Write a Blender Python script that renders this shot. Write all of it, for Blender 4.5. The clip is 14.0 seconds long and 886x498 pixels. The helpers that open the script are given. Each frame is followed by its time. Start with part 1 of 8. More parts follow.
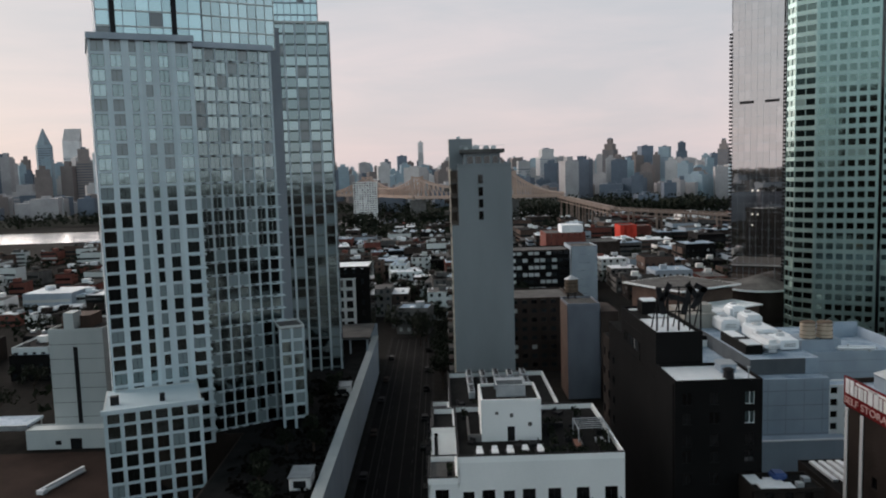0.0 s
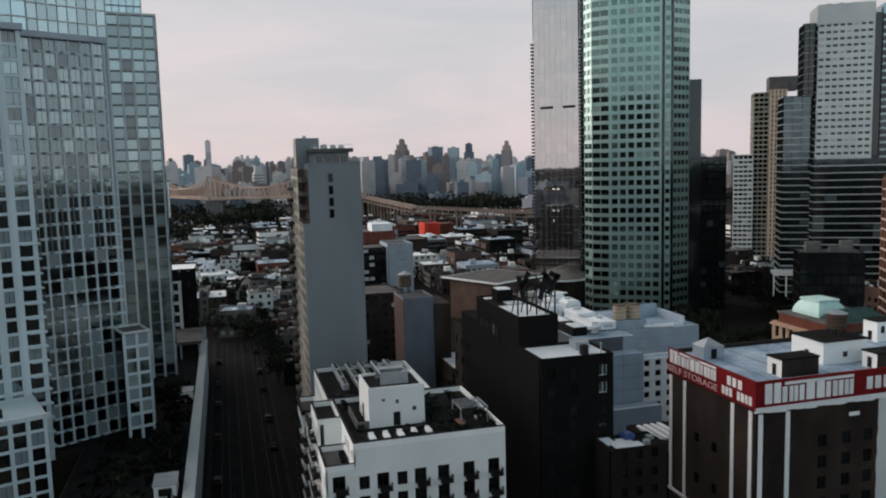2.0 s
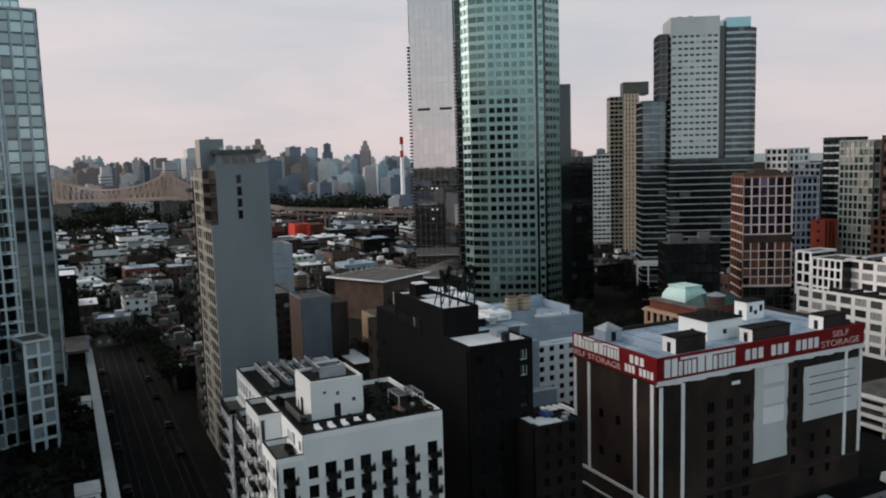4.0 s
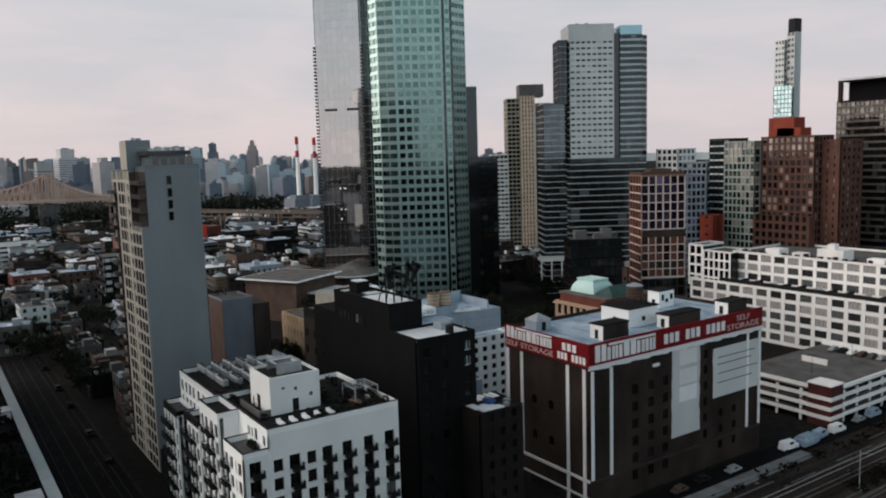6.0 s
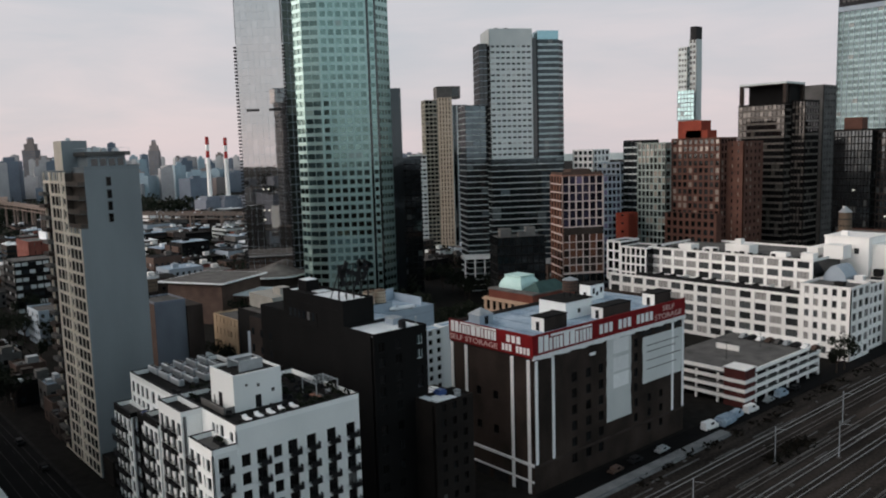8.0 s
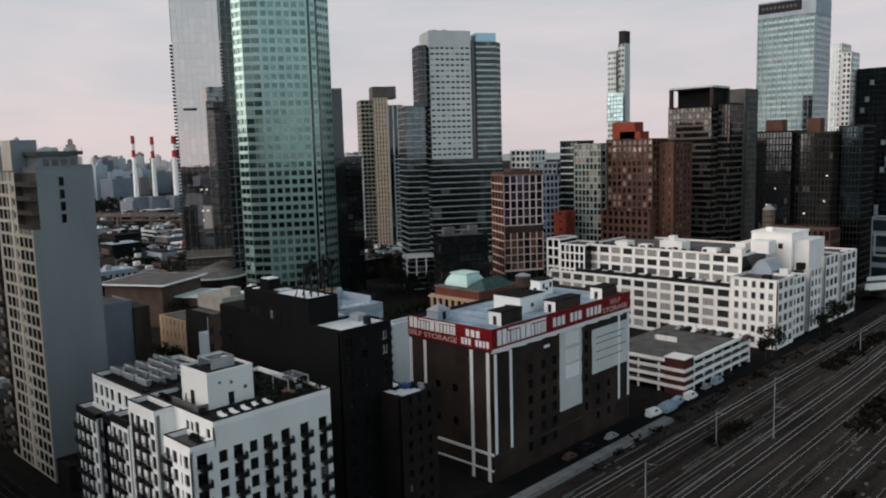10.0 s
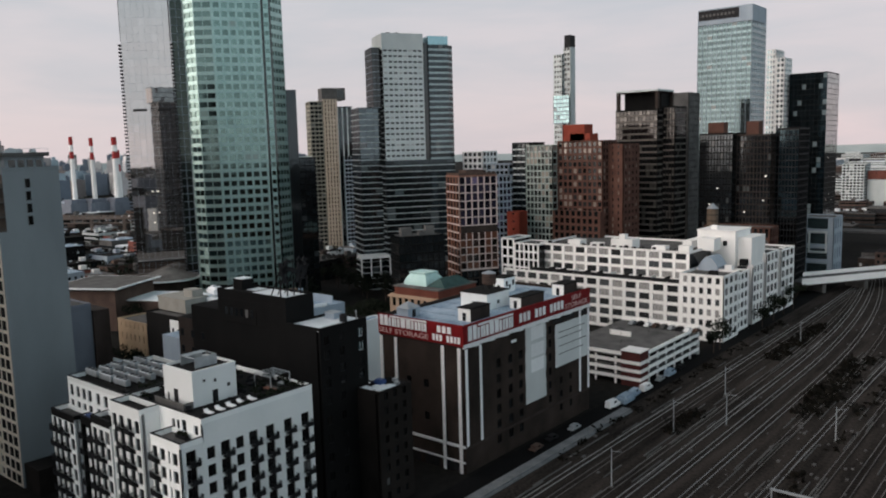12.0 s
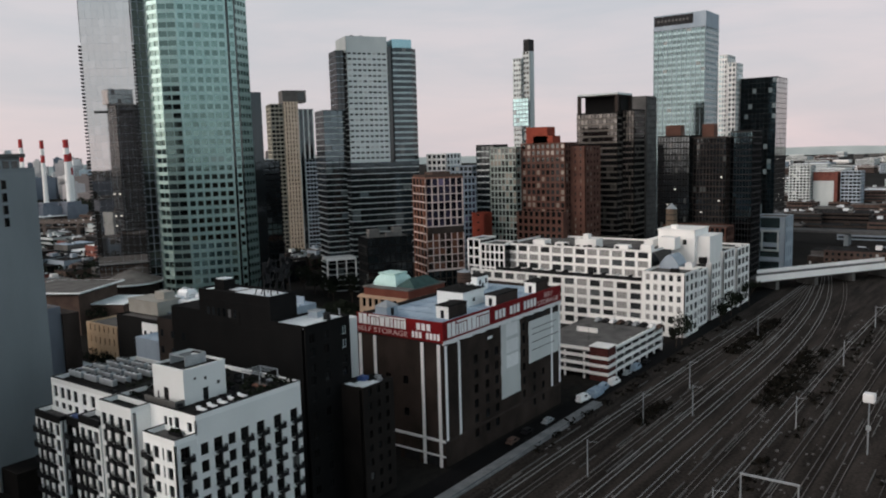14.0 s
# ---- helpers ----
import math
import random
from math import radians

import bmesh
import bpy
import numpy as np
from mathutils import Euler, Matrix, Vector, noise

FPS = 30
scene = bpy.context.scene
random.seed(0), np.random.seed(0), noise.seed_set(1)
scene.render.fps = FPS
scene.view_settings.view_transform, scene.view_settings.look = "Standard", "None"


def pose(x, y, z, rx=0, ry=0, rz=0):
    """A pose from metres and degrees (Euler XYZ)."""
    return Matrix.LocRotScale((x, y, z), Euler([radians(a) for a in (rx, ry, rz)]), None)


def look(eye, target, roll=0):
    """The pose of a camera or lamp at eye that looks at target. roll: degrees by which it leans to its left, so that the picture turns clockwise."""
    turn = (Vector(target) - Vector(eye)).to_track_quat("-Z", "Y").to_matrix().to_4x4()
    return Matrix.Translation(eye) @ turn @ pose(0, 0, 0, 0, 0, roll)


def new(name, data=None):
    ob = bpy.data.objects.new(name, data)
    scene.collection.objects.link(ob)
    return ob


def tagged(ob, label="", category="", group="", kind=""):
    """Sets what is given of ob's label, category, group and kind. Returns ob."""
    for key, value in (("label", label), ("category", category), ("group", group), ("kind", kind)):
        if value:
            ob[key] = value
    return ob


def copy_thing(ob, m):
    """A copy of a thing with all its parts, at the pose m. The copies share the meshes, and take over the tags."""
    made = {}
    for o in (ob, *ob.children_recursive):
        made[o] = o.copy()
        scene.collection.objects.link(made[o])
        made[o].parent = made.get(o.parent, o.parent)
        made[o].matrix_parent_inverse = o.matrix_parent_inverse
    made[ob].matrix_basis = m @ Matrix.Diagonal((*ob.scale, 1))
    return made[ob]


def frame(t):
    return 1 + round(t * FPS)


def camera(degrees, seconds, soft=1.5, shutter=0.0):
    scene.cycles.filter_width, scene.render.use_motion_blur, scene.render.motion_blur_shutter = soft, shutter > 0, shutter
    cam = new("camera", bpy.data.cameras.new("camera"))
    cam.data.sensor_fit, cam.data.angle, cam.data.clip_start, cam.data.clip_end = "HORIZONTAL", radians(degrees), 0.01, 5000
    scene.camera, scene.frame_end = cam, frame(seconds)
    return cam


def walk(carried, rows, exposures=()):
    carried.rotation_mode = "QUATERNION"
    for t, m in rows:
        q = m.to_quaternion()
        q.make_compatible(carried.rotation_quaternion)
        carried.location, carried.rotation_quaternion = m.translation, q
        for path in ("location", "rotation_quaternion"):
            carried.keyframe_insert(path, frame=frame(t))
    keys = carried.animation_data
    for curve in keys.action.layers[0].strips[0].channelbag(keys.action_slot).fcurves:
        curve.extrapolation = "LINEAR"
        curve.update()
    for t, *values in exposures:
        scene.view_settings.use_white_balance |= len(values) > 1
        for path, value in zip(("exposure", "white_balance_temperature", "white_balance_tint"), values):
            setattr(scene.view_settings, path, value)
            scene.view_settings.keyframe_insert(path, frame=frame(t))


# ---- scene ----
cam = camera(58.71, 14.0, soft=2.0)
# seconds, eye x y z, heading to the left of +y, pitch up, roll
PATH = [
    (0, 105.79, -69.50, 73.32, 89.73, -5.94, -1.74),
    (0.5, 106.71, -72.52, 73.30, 85.23, -6.07, -1.58),
    (1, 107.99, -76.54, 73.31, 80.61, -6.21, -1.57),
    (1.5, 108.89, -80.36, 73.17, 77.58, -6.19, -1.45),
    (2, 109.87, -84.05, 73.50, 74.58, -6.36, -1.52),
    (2.5, 110.59, -87.58, 73.58, 71.71, -6.43, -1.58),
    (3, 111.27, -91.33, 73.94, 69.05, -6.57, -1.65),
    (3.5, 111.79, -95.02, 73.91, 66.26, -6.61, -1.64),
    (4, 112.20, -98.07, 73.96, 64.18, -6.64, -1.67),
    (6.5, 112.61, -113.14, 74.61, 54.18, -6.93, -1.74),
    (7, 112.59, -115.69, 74.62, 52.45, -6.95, -1.75),
    (7.5, 112.47, -118.36, 74.82, 50.85, -7.02, -1.75),
    (8, 112.32, -120.64, 74.97, 49.39, -7.07, -1.67),
    (10.5, 110.43, -131.36, 75.25, 42.92, -7.20, -1.55),
    (11, 110.03, -133.57, 75.20, 41.82, -7.16, -1.52),
    (11.5, 109.65, -135.51, 75.38, 40.79, -7.20, -1.54),
    (12, 109.24, -137.26, 75.45, 39.83, -7.24, -1.55),
    (12.5, 108.98, -139.03, 75.48, 38.95, -7.22, -1.61),
    (13, 108.45, -140.73, 75.59, 38.04, -7.23, -1.51),
    (13.5, 108.06, -142.52, 75.51, 37.25, -7.19, -1.56),
    (14, 107.53, -144.17, 75.22, 36.51, -7.12, -1.59),
]


def aim(x, y, z, yaw, pitch, roll):
    a, b = radians(yaw), radians(pitch)
    return look((x, y, z), (x - math.sin(a) * math.cos(b) * 10, y + math.cos(a) * math.cos(b) * 10, z + math.sin(b) * 10), roll)


walk(cam, [(t, aim(*row)) for t, *row in PATH])

# ---- world and light ----
SUN_TURN, SUN_HIGH = 216.0, 14.0  # the glow's bearing from +y towards +x, and its height, in degrees
world = bpy.data.worlds.new("dusk_sky")
scene.world = world
world.use_nodes = True
wn, wl = world.node_tree.nodes, world.node_tree.links
bg = wn["Background"]
sky = wn.new("ShaderNodeTexSky")
sky.sky_type, sky.sun_disc = "NISHITA", False
sky.sun_elevation, sky.sun_rotation = radians(SUN_HIGH), radians(SUN_TURN)
sky.air_density, sky.dust_density = 1.0, 2.0
dim = wn.new("ShaderNodeMixRGB")
dim.blend_type = "MULTIPLY"
dim.inputs[0].default_value = 1.0
dim.inputs[2].default_value = (0.10, 0.10, 0.10, 1)
wl.new(sky.outputs[0], dim.inputs[1])
co = wn.new("ShaderNodeTexCoord")
sep = wn.new("ShaderNodeSeparateXYZ")
wl.new(co.outputs["Generated"], sep.inputs[0])
ramp = wn.new("ShaderNodeValToRGB")
r = ramp.color_ramp
r.elements[0].position, r.elements[0].color = 0.0, (0.77, 0.68, 0.685, 1)
r.elements[1].position, r.elements[1].color = 1.0, (0.13, 0.155, 0.18, 1)
for p, c in ((0.07, (0.735, 0.68, 0.695, 1)), (0.20, (0.66, 0.665, 0.69, 1)), (0.42, (0.485, 0.525, 0.555, 1)), (0.66, (0.24, 0.27, 0.295, 1))):
    e = r.elements.new(p)
    e.color = c
wl.new(sep.outputs["Z"], ramp.inputs[0])
stretch = wn.new("ShaderNodeMapping")
stretch.inputs["Scale"].default_value = (1.0, 1.0, 5.5)
wl.new(co.outputs["Generated"], stretch.inputs[0])
cloud = wn.new("ShaderNodeTexNoise")
cloud.inputs["Scale"].default_value, cloud.inputs["Detail"].default_value = 3.2, 6.0
cloud.inputs["Roughness"].default_value, cloud.inputs["Distortion"].default_value = 0.55, 0.4
wl.new(stretch.outputs[0], cloud.inputs[0])
tone = wn.new("ShaderNodeValToRGB")
tone.color_ramp.elements[0].position, tone.color_ramp.elements[0].color = 0.36, (0.90, 0.93, 0.955, 1)
tone.color_ramp.elements[1].position, tone.color_ramp.elements[1].color = 0.64, (1.07, 1.02, 1.02, 1)
wl.new(cloud.outputs["Fac"], tone.inputs[0])
veil = wn.new("ShaderNodeMixRGB")
veil.blend_type = "MULTIPLY"
veil.inputs[0].default_value = 1.0
wl.new(ramp.outputs[0], veil.inputs[1])
wl.new(tone.outputs[0], veil.inputs[2])
# warm glow low towards the sunset, cooler and paler sky away from it
glow = wn.new("ShaderNodeVectorMath")
glow.operation = "DOT_PRODUCT"
glow.inputs[1].default_value = (math.sin(radians(SUN_TURN)), math.cos(radians(SUN_TURN)), 0.0)
wl.new(co.outputs["Generated"], glow.inputs[0])
warm = wn.new("ShaderNodeValToRGB")
warm.color_ramp.elements[0].position, warm.color_ramp.elements[0].color = 0.05, (1.03, 1.01, 1.02, 1)
warm.color_ramp.elements[1].position, warm.color_ramp.elements[1].color = 1.0, (1.12, 1.06, 1.04, 1)
mid_ = warm.color_ramp.elements.new(0.5)
mid_.color = (0.94, 0.97, 0.985, 1)
span = wn.new("ShaderNodeMapRange")
span.inputs["From Min"].default_value, span.inputs["From Max"].default_value = -1.0, 1.0
wl.new(glow.outputs["Value"], span.inputs[0])
wl.new(span.outputs[0], warm.inputs[0])
aim_ = wn.new("ShaderNodeMixRGB")
aim_.blend_type = "MULTIPLY"
aim_.inputs[0].default_value = 1.0
wl.new(veil.outputs[0], aim_.inputs[1])
wl.new(warm.outputs[0], aim_.inputs[2])
east = wn.new("ShaderNodeMapRange")
east.inputs["From Min"].default_value, east.inputs["From Max"].default_value = 0.0, 0.9
wl.new(sep.outputs["X"], east.inputs[0])
cool = wn.new("ShaderNodeMixRGB")
cool.inputs[1].default_value, cool.inputs[2].default_value = (1, 1, 1, 1), (1.44, 1.71, 1.73, 1)
wl.new(east.outputs[0], cool.inputs[0])
pale_ = wn.new("ShaderNodeMixRGB")
pale_.blend_type = "MULTIPLY"
pale_.inputs[0].default_value = 1.0
wl.new(aim_.outputs[0], pale_.inputs[1])
wl.new(cool.outputs[0], pale_.inputs[2])
both = wn.new("ShaderNodeMixRGB")
both.inputs[0].default_value = 0.90
wl.new(dim.outputs[0], both.inputs[1])
wl.new(pale_.outputs[0], both.inputs[2])
wl.new(both.outputs[0], bg.inputs[0])
bg.inputs[1].default_value = 1.0

lamp = bpy.data.lights.new("sun", "SUN")
lamp.energy, lamp.angle, lamp.color = 4.3, radians(90), (1.0, 0.90, 0.84)
sun = new("sun", lamp)
a, b = radians(SUN_TURN), radians(SUN_HIGH)
sun.matrix_world = look((math.sin(a) * math.cos(b) * 900, math.cos(a) * math.cos(b) * 900, math.sin(b) * 900), (0, 0, 0))
scene.view_settings.exposure = 0.0


# ---- materials ----
def surface(name, low, high, rough=0.8, metal=0.0, scale=0.3, fine=6.0, bump=0.15, streak=0.0, spread=0.10, along=1.0):
    """A weathered surface: two tones mixed by noise at two scales, rain streaks, a shade of its own for each piece."""
    m = bpy.data.materials.new(name)
    m.use_nodes = True
    n, l = m.node_tree.nodes, m.node_tree.links
    p = n["Principled BSDF"]
    g = n.new("ShaderNodeNewGeometry")
    big, small = n.new("ShaderNodeTexNoise"), n.new("ShaderNodeTexNoise")
    big.inputs["Scale"].default_value, big.inputs["Detail"].default_value = scale, 5.0
    small.inputs["Scale"].default_value, small.inputs["Detail"].default_value = fine, 3.0
    mp = n.new("ShaderNodeMapping")
    mp.inputs["Scale"].default_value = (1, along, 1.0 - 0.85 * min(streak, 1.0))
    l.new(g.outputs["Position"], mp.inputs[0])
    l.new(mp.outputs[0], big.inputs[0])
    l.new(g.outputs["Position"], small.inputs[0])
    add = n.new("ShaderNodeMath")
    add.operation = "MULTIPLY_ADD"
    add.inputs[1].default_value = 0.45
    l.new(small.outputs["Fac"], add.inputs[0])
    half = n.new("ShaderNodeMath")
    half.operation = "MULTIPLY"
    half.inputs[1].default_value = 0.62
    l.new(big.outputs["Fac"], half.inputs[0])
    l.new(half.outputs[0], add.inputs[2])
    cr = n.new("ShaderNodeValToRGB")
    cr.color_ramp.elements[0].position, cr.color_ramp.elements[0].color = 0.36, (*low, 1)
    cr.color_ramp.elements[1].position, cr.color_ramp.elements[1].color = 0.70, (*high, 1)
    l.new(add.outputs[0], cr.inputs[0])
    oi = n.new("ShaderNodeObjectInfo")
    sh = n.new("ShaderNodeMapRange")
    sh.inputs["To Min"].default_value, sh.inputs["To Max"].default_value = 1 - spread, 1 + spread
    l.new(oi.outputs["Random"], sh.inputs[0])
    mul = n.new("ShaderNodeMixRGB")
    mul.blend_type = "MULTIPLY"
    mul.inputs[0].default_value = 1.0
    l.new(cr.outputs[0], mul.inputs[1])
    l.new(sh.outputs[0], mul.inputs[2])
    l.new(mul.outputs[0], p.inputs["Base Color"])
    p.inputs["Roughness"].default_value, p.inputs["Metallic"].default_value = rough, metal
    p.inputs["Specular IOR Level"].default_value = 0.5 if rough < 0.6 else 0.12 if rough < 0.9 else 0.04
    if bump:
        bp = n.new("ShaderNodeBump")
        bp.inputs["Strength"].default_value, bp.inputs["Distance"].default_value = bump, 0.05
        l.new(add.outputs[0], bp.inputs["Height"])
        l.new(bp.outputs[0], p.inputs["Normal"])
    return m


def glazing(name, tint, blind=(0.42, 0.43, 0.42), share=0.2, metal=0.55, rough=0.07, dark=0.35, vary=1.0, wobble=0.06):
    """Coated window glass; each pane has its own tone, and some have blinds drawn behind."""
    m = bpy.data.materials.new(name)
    m.use_nodes = True
    n, l = m.node_tree.nodes, m.node_tree.links
    p = n["Principled BSDF"]
    oi, g = n.new("ShaderNodeObjectInfo"), n.new("ShaderNodeNewGeometry")
    add, fr = n.new("ShaderNodeMath"), n.new("ShaderNodeMath")
    add.operation, fr.operation = "ADD", "FRACT"
    l.new(oi.outputs["Random"], add.inputs[0])
    l.new(g.outputs["Random Per Island"], add.inputs[1])
    l.new(add.outputs[0], fr.inputs[0])
    cr = n.new("ShaderNodeValToRGB")
    cr.color_ramp.interpolation = "CONSTANT"
    e = cr.color_ramp.elements
    e[0].position, e[0].color = 0.0, (*[c * dark for c in tint], 1)
    e[1].position, e[1].color = 0.35, (*tint, 1)
    for q, k in ((0.6, 1 - 0.3 * vary), (1.0 - share - 0.12, 1 + 0.25 * vary)):
        x = e.new(q)
        x.color = (*[min(1, c * k) for c in tint], 1)
    if share > 0:
        x = e.new(1.0 - share)
        x.color = (*blind, 1)
    l.new(fr.outputs[0], cr.inputs[0])
    l.new(cr.outputs[0], p.inputs["Base Color"])
    st = n.new("ShaderNodeMath")
    st.operation = "LESS_THAN"
    st.inputs[1].default_value = 1.0 - share
    l.new(fr.outputs[0], st.inputs[0])
    mt = n.new("ShaderNodeMath")
    mt.operation = "MULTIPLY"
    mt.inputs[1].default_value = metal
    l.new(st.outputs[0], mt.inputs[0])
    l.new(mt.outputs[0], p.inputs["Metallic"])
    p.inputs["Roughness"].default_value = rough
    p.inputs["Specular IOR Level"].default_value = 0.7
    wob = n.new("ShaderNodeTexNoise")
    wob.inputs["Scale"].default_value = 0.35
    l.new(g.outputs["Position"], wob.inputs[0])
    bp = n.new("ShaderNodeBump")
    bp.inputs["Strength"].default_value, bp.inputs["Distance"].default_value = wobble, 0.3
    l.new(wob.outputs["Fac"], bp.inputs["Height"])
    l.new(bp.outputs[0], p.inputs["Normal"])
    return m


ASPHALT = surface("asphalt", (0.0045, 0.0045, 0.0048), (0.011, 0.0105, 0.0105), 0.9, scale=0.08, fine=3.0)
BALLAST = surface("ballast", (0.0065, 0.0056, 0.005), (0.056, 0.047, 0.0415), 0.95, scale=0.30, fine=1.4, bump=0.5, along=0.10)
DIRT = surface("dirt", (0.024, 0.016, 0.014), (0.05, 0.034, 0.028), 0.95, scale=0.1)
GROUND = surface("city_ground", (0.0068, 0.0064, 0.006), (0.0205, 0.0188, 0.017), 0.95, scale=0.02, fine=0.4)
WHITE = surface("white_render", (0.76, 0.78, 0.77), (0.87, 0.88, 0.87), 0.75, scale=0.15, streak=0.6, bump=0.08)
CREAM = surface("white_concrete", (0.78, 0.765, 0.745), (0.89, 0.875, 0.85), 0.8, scale=0.2, streak=0.6, bump=0.1)
CONCRETE = surface("grey_concrete", (0.165, 0.184, 0.197), (0.233, 0.257, 0.272), 0.85, scale=0.09, streak=0.8, bump=0.1)
PALE = surface("pale_precast", (0.46, 0.50, 0.50), (0.58, 0.61, 0.60), 0.75, scale=0.15, streak=0.6, bump=0.08)
DARKBRICK = surface("dark_brown_brick", (0.022, 0.0165, 0.014), (0.054, 0.041, 0.0355), 0.85, scale=0.2, fine=9.0, streak=0.4)
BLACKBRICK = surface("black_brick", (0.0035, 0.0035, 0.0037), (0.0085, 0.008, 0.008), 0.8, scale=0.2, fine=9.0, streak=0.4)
BROWN = surface("brown_brick", (0.062, 0.042, 0.035), (0.115, 0.078, 0.064), 0.85, scale=0.2, fine=7.0)
REDBRICK = surface("red_brick", (0.13, 0.045, 0.036), (0.2, 0.075, 0.058), 0.85, scale=0.2, fine=7.0)
TAN = surface("tan_brick", (0.40, 0.32, 0.245), (0.53, 0.43, 0.335), 0.8, scale=0.15)
ORANGE = surface("terracotta", (0.17, 0.085, 0.062), (0.27, 0.14, 0.105), 0.8, scale=0.2)
RED = surface("sign_red", (0.125, 0.005, 0.007), (0.185, 0.009, 0.011), 0.65, scale=0.5, bump=0.02)
SIGNWHITE = surface("sign_white", (0.74, 0.74, 0.74), (0.84, 0.84, 0.84), 0.5, scale=0.8, bump=0.02)
PINKISH = surface("faded_sign_letters", (0.62, 0.40, 0.38), (0.74, 0.52, 0.49), 0.6, scale=0.8, bump=0.02)
BANNER = surface("banner_grey", (0.54, 0.56, 0.555), (0.68, 0.69, 0.68), 0.7, scale=0.12, streak=0.5, bump=0.02)
BLUEROOF = surface("membrane_roof", (0.13, 0.205, 0.285), (0.42, 0.50, 0.575), 0.6, scale=0.22, fine=2.0, bump=0.1)
DARKROOF = surface("tar_roof", (0.008, 0.008, 0.0083), (0.026, 0.025, 0.0243), 0.9, scale=0.25)
GREYROOF = surface("gravel_roof", (0.066, 0.064, 0.063), (0.15, 0.145, 0.14), 0.9, scale=0.2)
WHITEROOF = surface("white_roof", (0.62, 0.66, 0.69), (0.84, 0.86, 0.87), 0.7, scale=0.3, bump=0.05)
METAL = surface("galvanised_metal", (0.32, 0.35, 0.37), (0.50, 0.53, 0.55), 0.45, 0.6, scale=0.6, bump=0.05)
DARKMETAL = surface("dark_metal", (0.01, 0.01, 0.011), (0.024, 0.024, 0.026), 0.6, 0.3, scale=0.8, bump=0.05)
RAIL = surface("worn_steel", (0.21, 0.205, 0.20), (0.34, 0.33, 0.325), 0.5, 0.3, scale=0.5, bump=0.0)
WOOD = surface("weathered_wood", (0.08, 0.06, 0.045), (0.16, 0.12, 0.09), 0.85, scale=0.8, fine=12)
LEAF = surface("dark_leaves", (0.006, 0.009, 0.006), (0.018, 0.022, 0.013), 0.8, scale=0.5, bump=0.2, spread=0.3)
BARK = surface("bark", (0.03, 0.024, 0.02), (0.07, 0.055, 0.045), 0.9)
BLUE = surface("blue_tarp", (0.02, 0.05, 0.16), (0.04, 0.09, 0.26), 0.5, scale=0.9)
BRIDGE = surface("tan_bridge_paint", (0.33, 0.245, 0.205), (0.45, 0.345, 0.29), 0.8, scale=0.05)
SPANDREL = surface("green_spandrel", (0.22, 0.325, 0.31), (0.31, 0.425, 0.405), 0.3, 0.8, scale=0.2, bump=0.02)
BLUEGREY = surface("blue_grey_panel", (0.26, 0.31, 0.36), (0.35, 0.4, 0.45), 0.6, scale=0.2, streak=0.5, bump=0.05)
WATER = surface("river_water", (0.66, 0.68, 0.70), (0.78, 0.80, 0.82), 0.15, 0.95, scale=0.02, bump=0.05)
GLASS = glazing("window_glass", (0.030, 0.036, 0.040), share=0.10, metal=0.35)
NIGHT = glazing("dark_window_glass", (0.012, 0.013, 0.014), blind=(0.12, 0.12, 0.118), share=0.04, metal=0.2)
GREENGLASS = glazing("green_window_glass", (0.118, 0.174, 0.160), blind=(0.2, 0.27, 0.25), share=0.03, metal=1.0, dark=0.75, vary=0.45)
MIRRORGLASS = glazing("silver_curtain_glass", (0.535, 0.51, 0.50), share=0.0, metal=0.97, rough=0.02, dark=0.96, vary=0.12, wobble=0.014)
SMOKE = glazing("smoked_glass", (0.040, 0.048, 0.053), blind=(0.075, 0.08, 0.08), share=0.05, metal=0.7, dark=0.65, vary=0.6)
BLUEGLASS = glazing("blue_curtain_glass", (0.205, 0.31, 0.335), blind=(0.27, 0.35, 0.365), share=0.07, metal=0.85, dark=0.8, vary=0.4)


# ---- mesh helpers ----
def box(bm, x0, x1, y0, y1, z0, z1, m=None):
    v = [bm.verts.new((m @ Vector(c)) if m else c) for c in
         ((x0, y0, z0), (x1, y0, z0), (x1, y1, z0), (x0, y1, z0), (x0, y0, z1), (x1, y0, z1), (x1, y1, z1), (x0, y1, z1))]
    for f in ((3, 2, 1, 0), (4, 5, 6, 7), (0, 1, 5, 4), (1, 2, 6, 5), (2, 3, 7, 6), (3, 0, 4, 7)):
        bm.faces.new([v[i] for i in f])


def prism(bm, plan, z0, z1):
    """An upright prism over a plan of corners given counter-clockwise."""
    lo = [bm.verts.new((x, y, z0)) for x, y in plan]
    hi = [bm.verts.new((x, y, z1)) for x, y in plan]
    bm.faces.new(lo[::-1])
    bm.faces.new(hi)
    for i in range(len(plan)):
        j = (i + 1) % len(plan)
        bm.faces.new((lo[i], lo[j], hi[j], hi[i]))


def rod(bm, p, q, r0, r1=None, sides=8):
    """A round bar from p to q."""
    p, q, r1 = Vector(p), Vector(q), r0 if r1 is None else r1
    turn = (q - p).to_track_quat("Z", "Y").to_matrix()
    rings = []
    for c, rr in ((p, r0), (q, r1)):
        rings.append([bm.verts.new(c + turn @ Vector((math.cos(k * math.tau / sides) * rr, math.sin(k * math.tau / sides) * rr, 0))) for k in range(sides)])
    bm.faces.new(rings[0][::-1])
    bm.faces.new(rings[1])
    for k in range(sides):
        j = (k + 1) % sides
        bm.faces.new((rings[0][k], rings[0][j], rings[1][j], rings[1][k]))


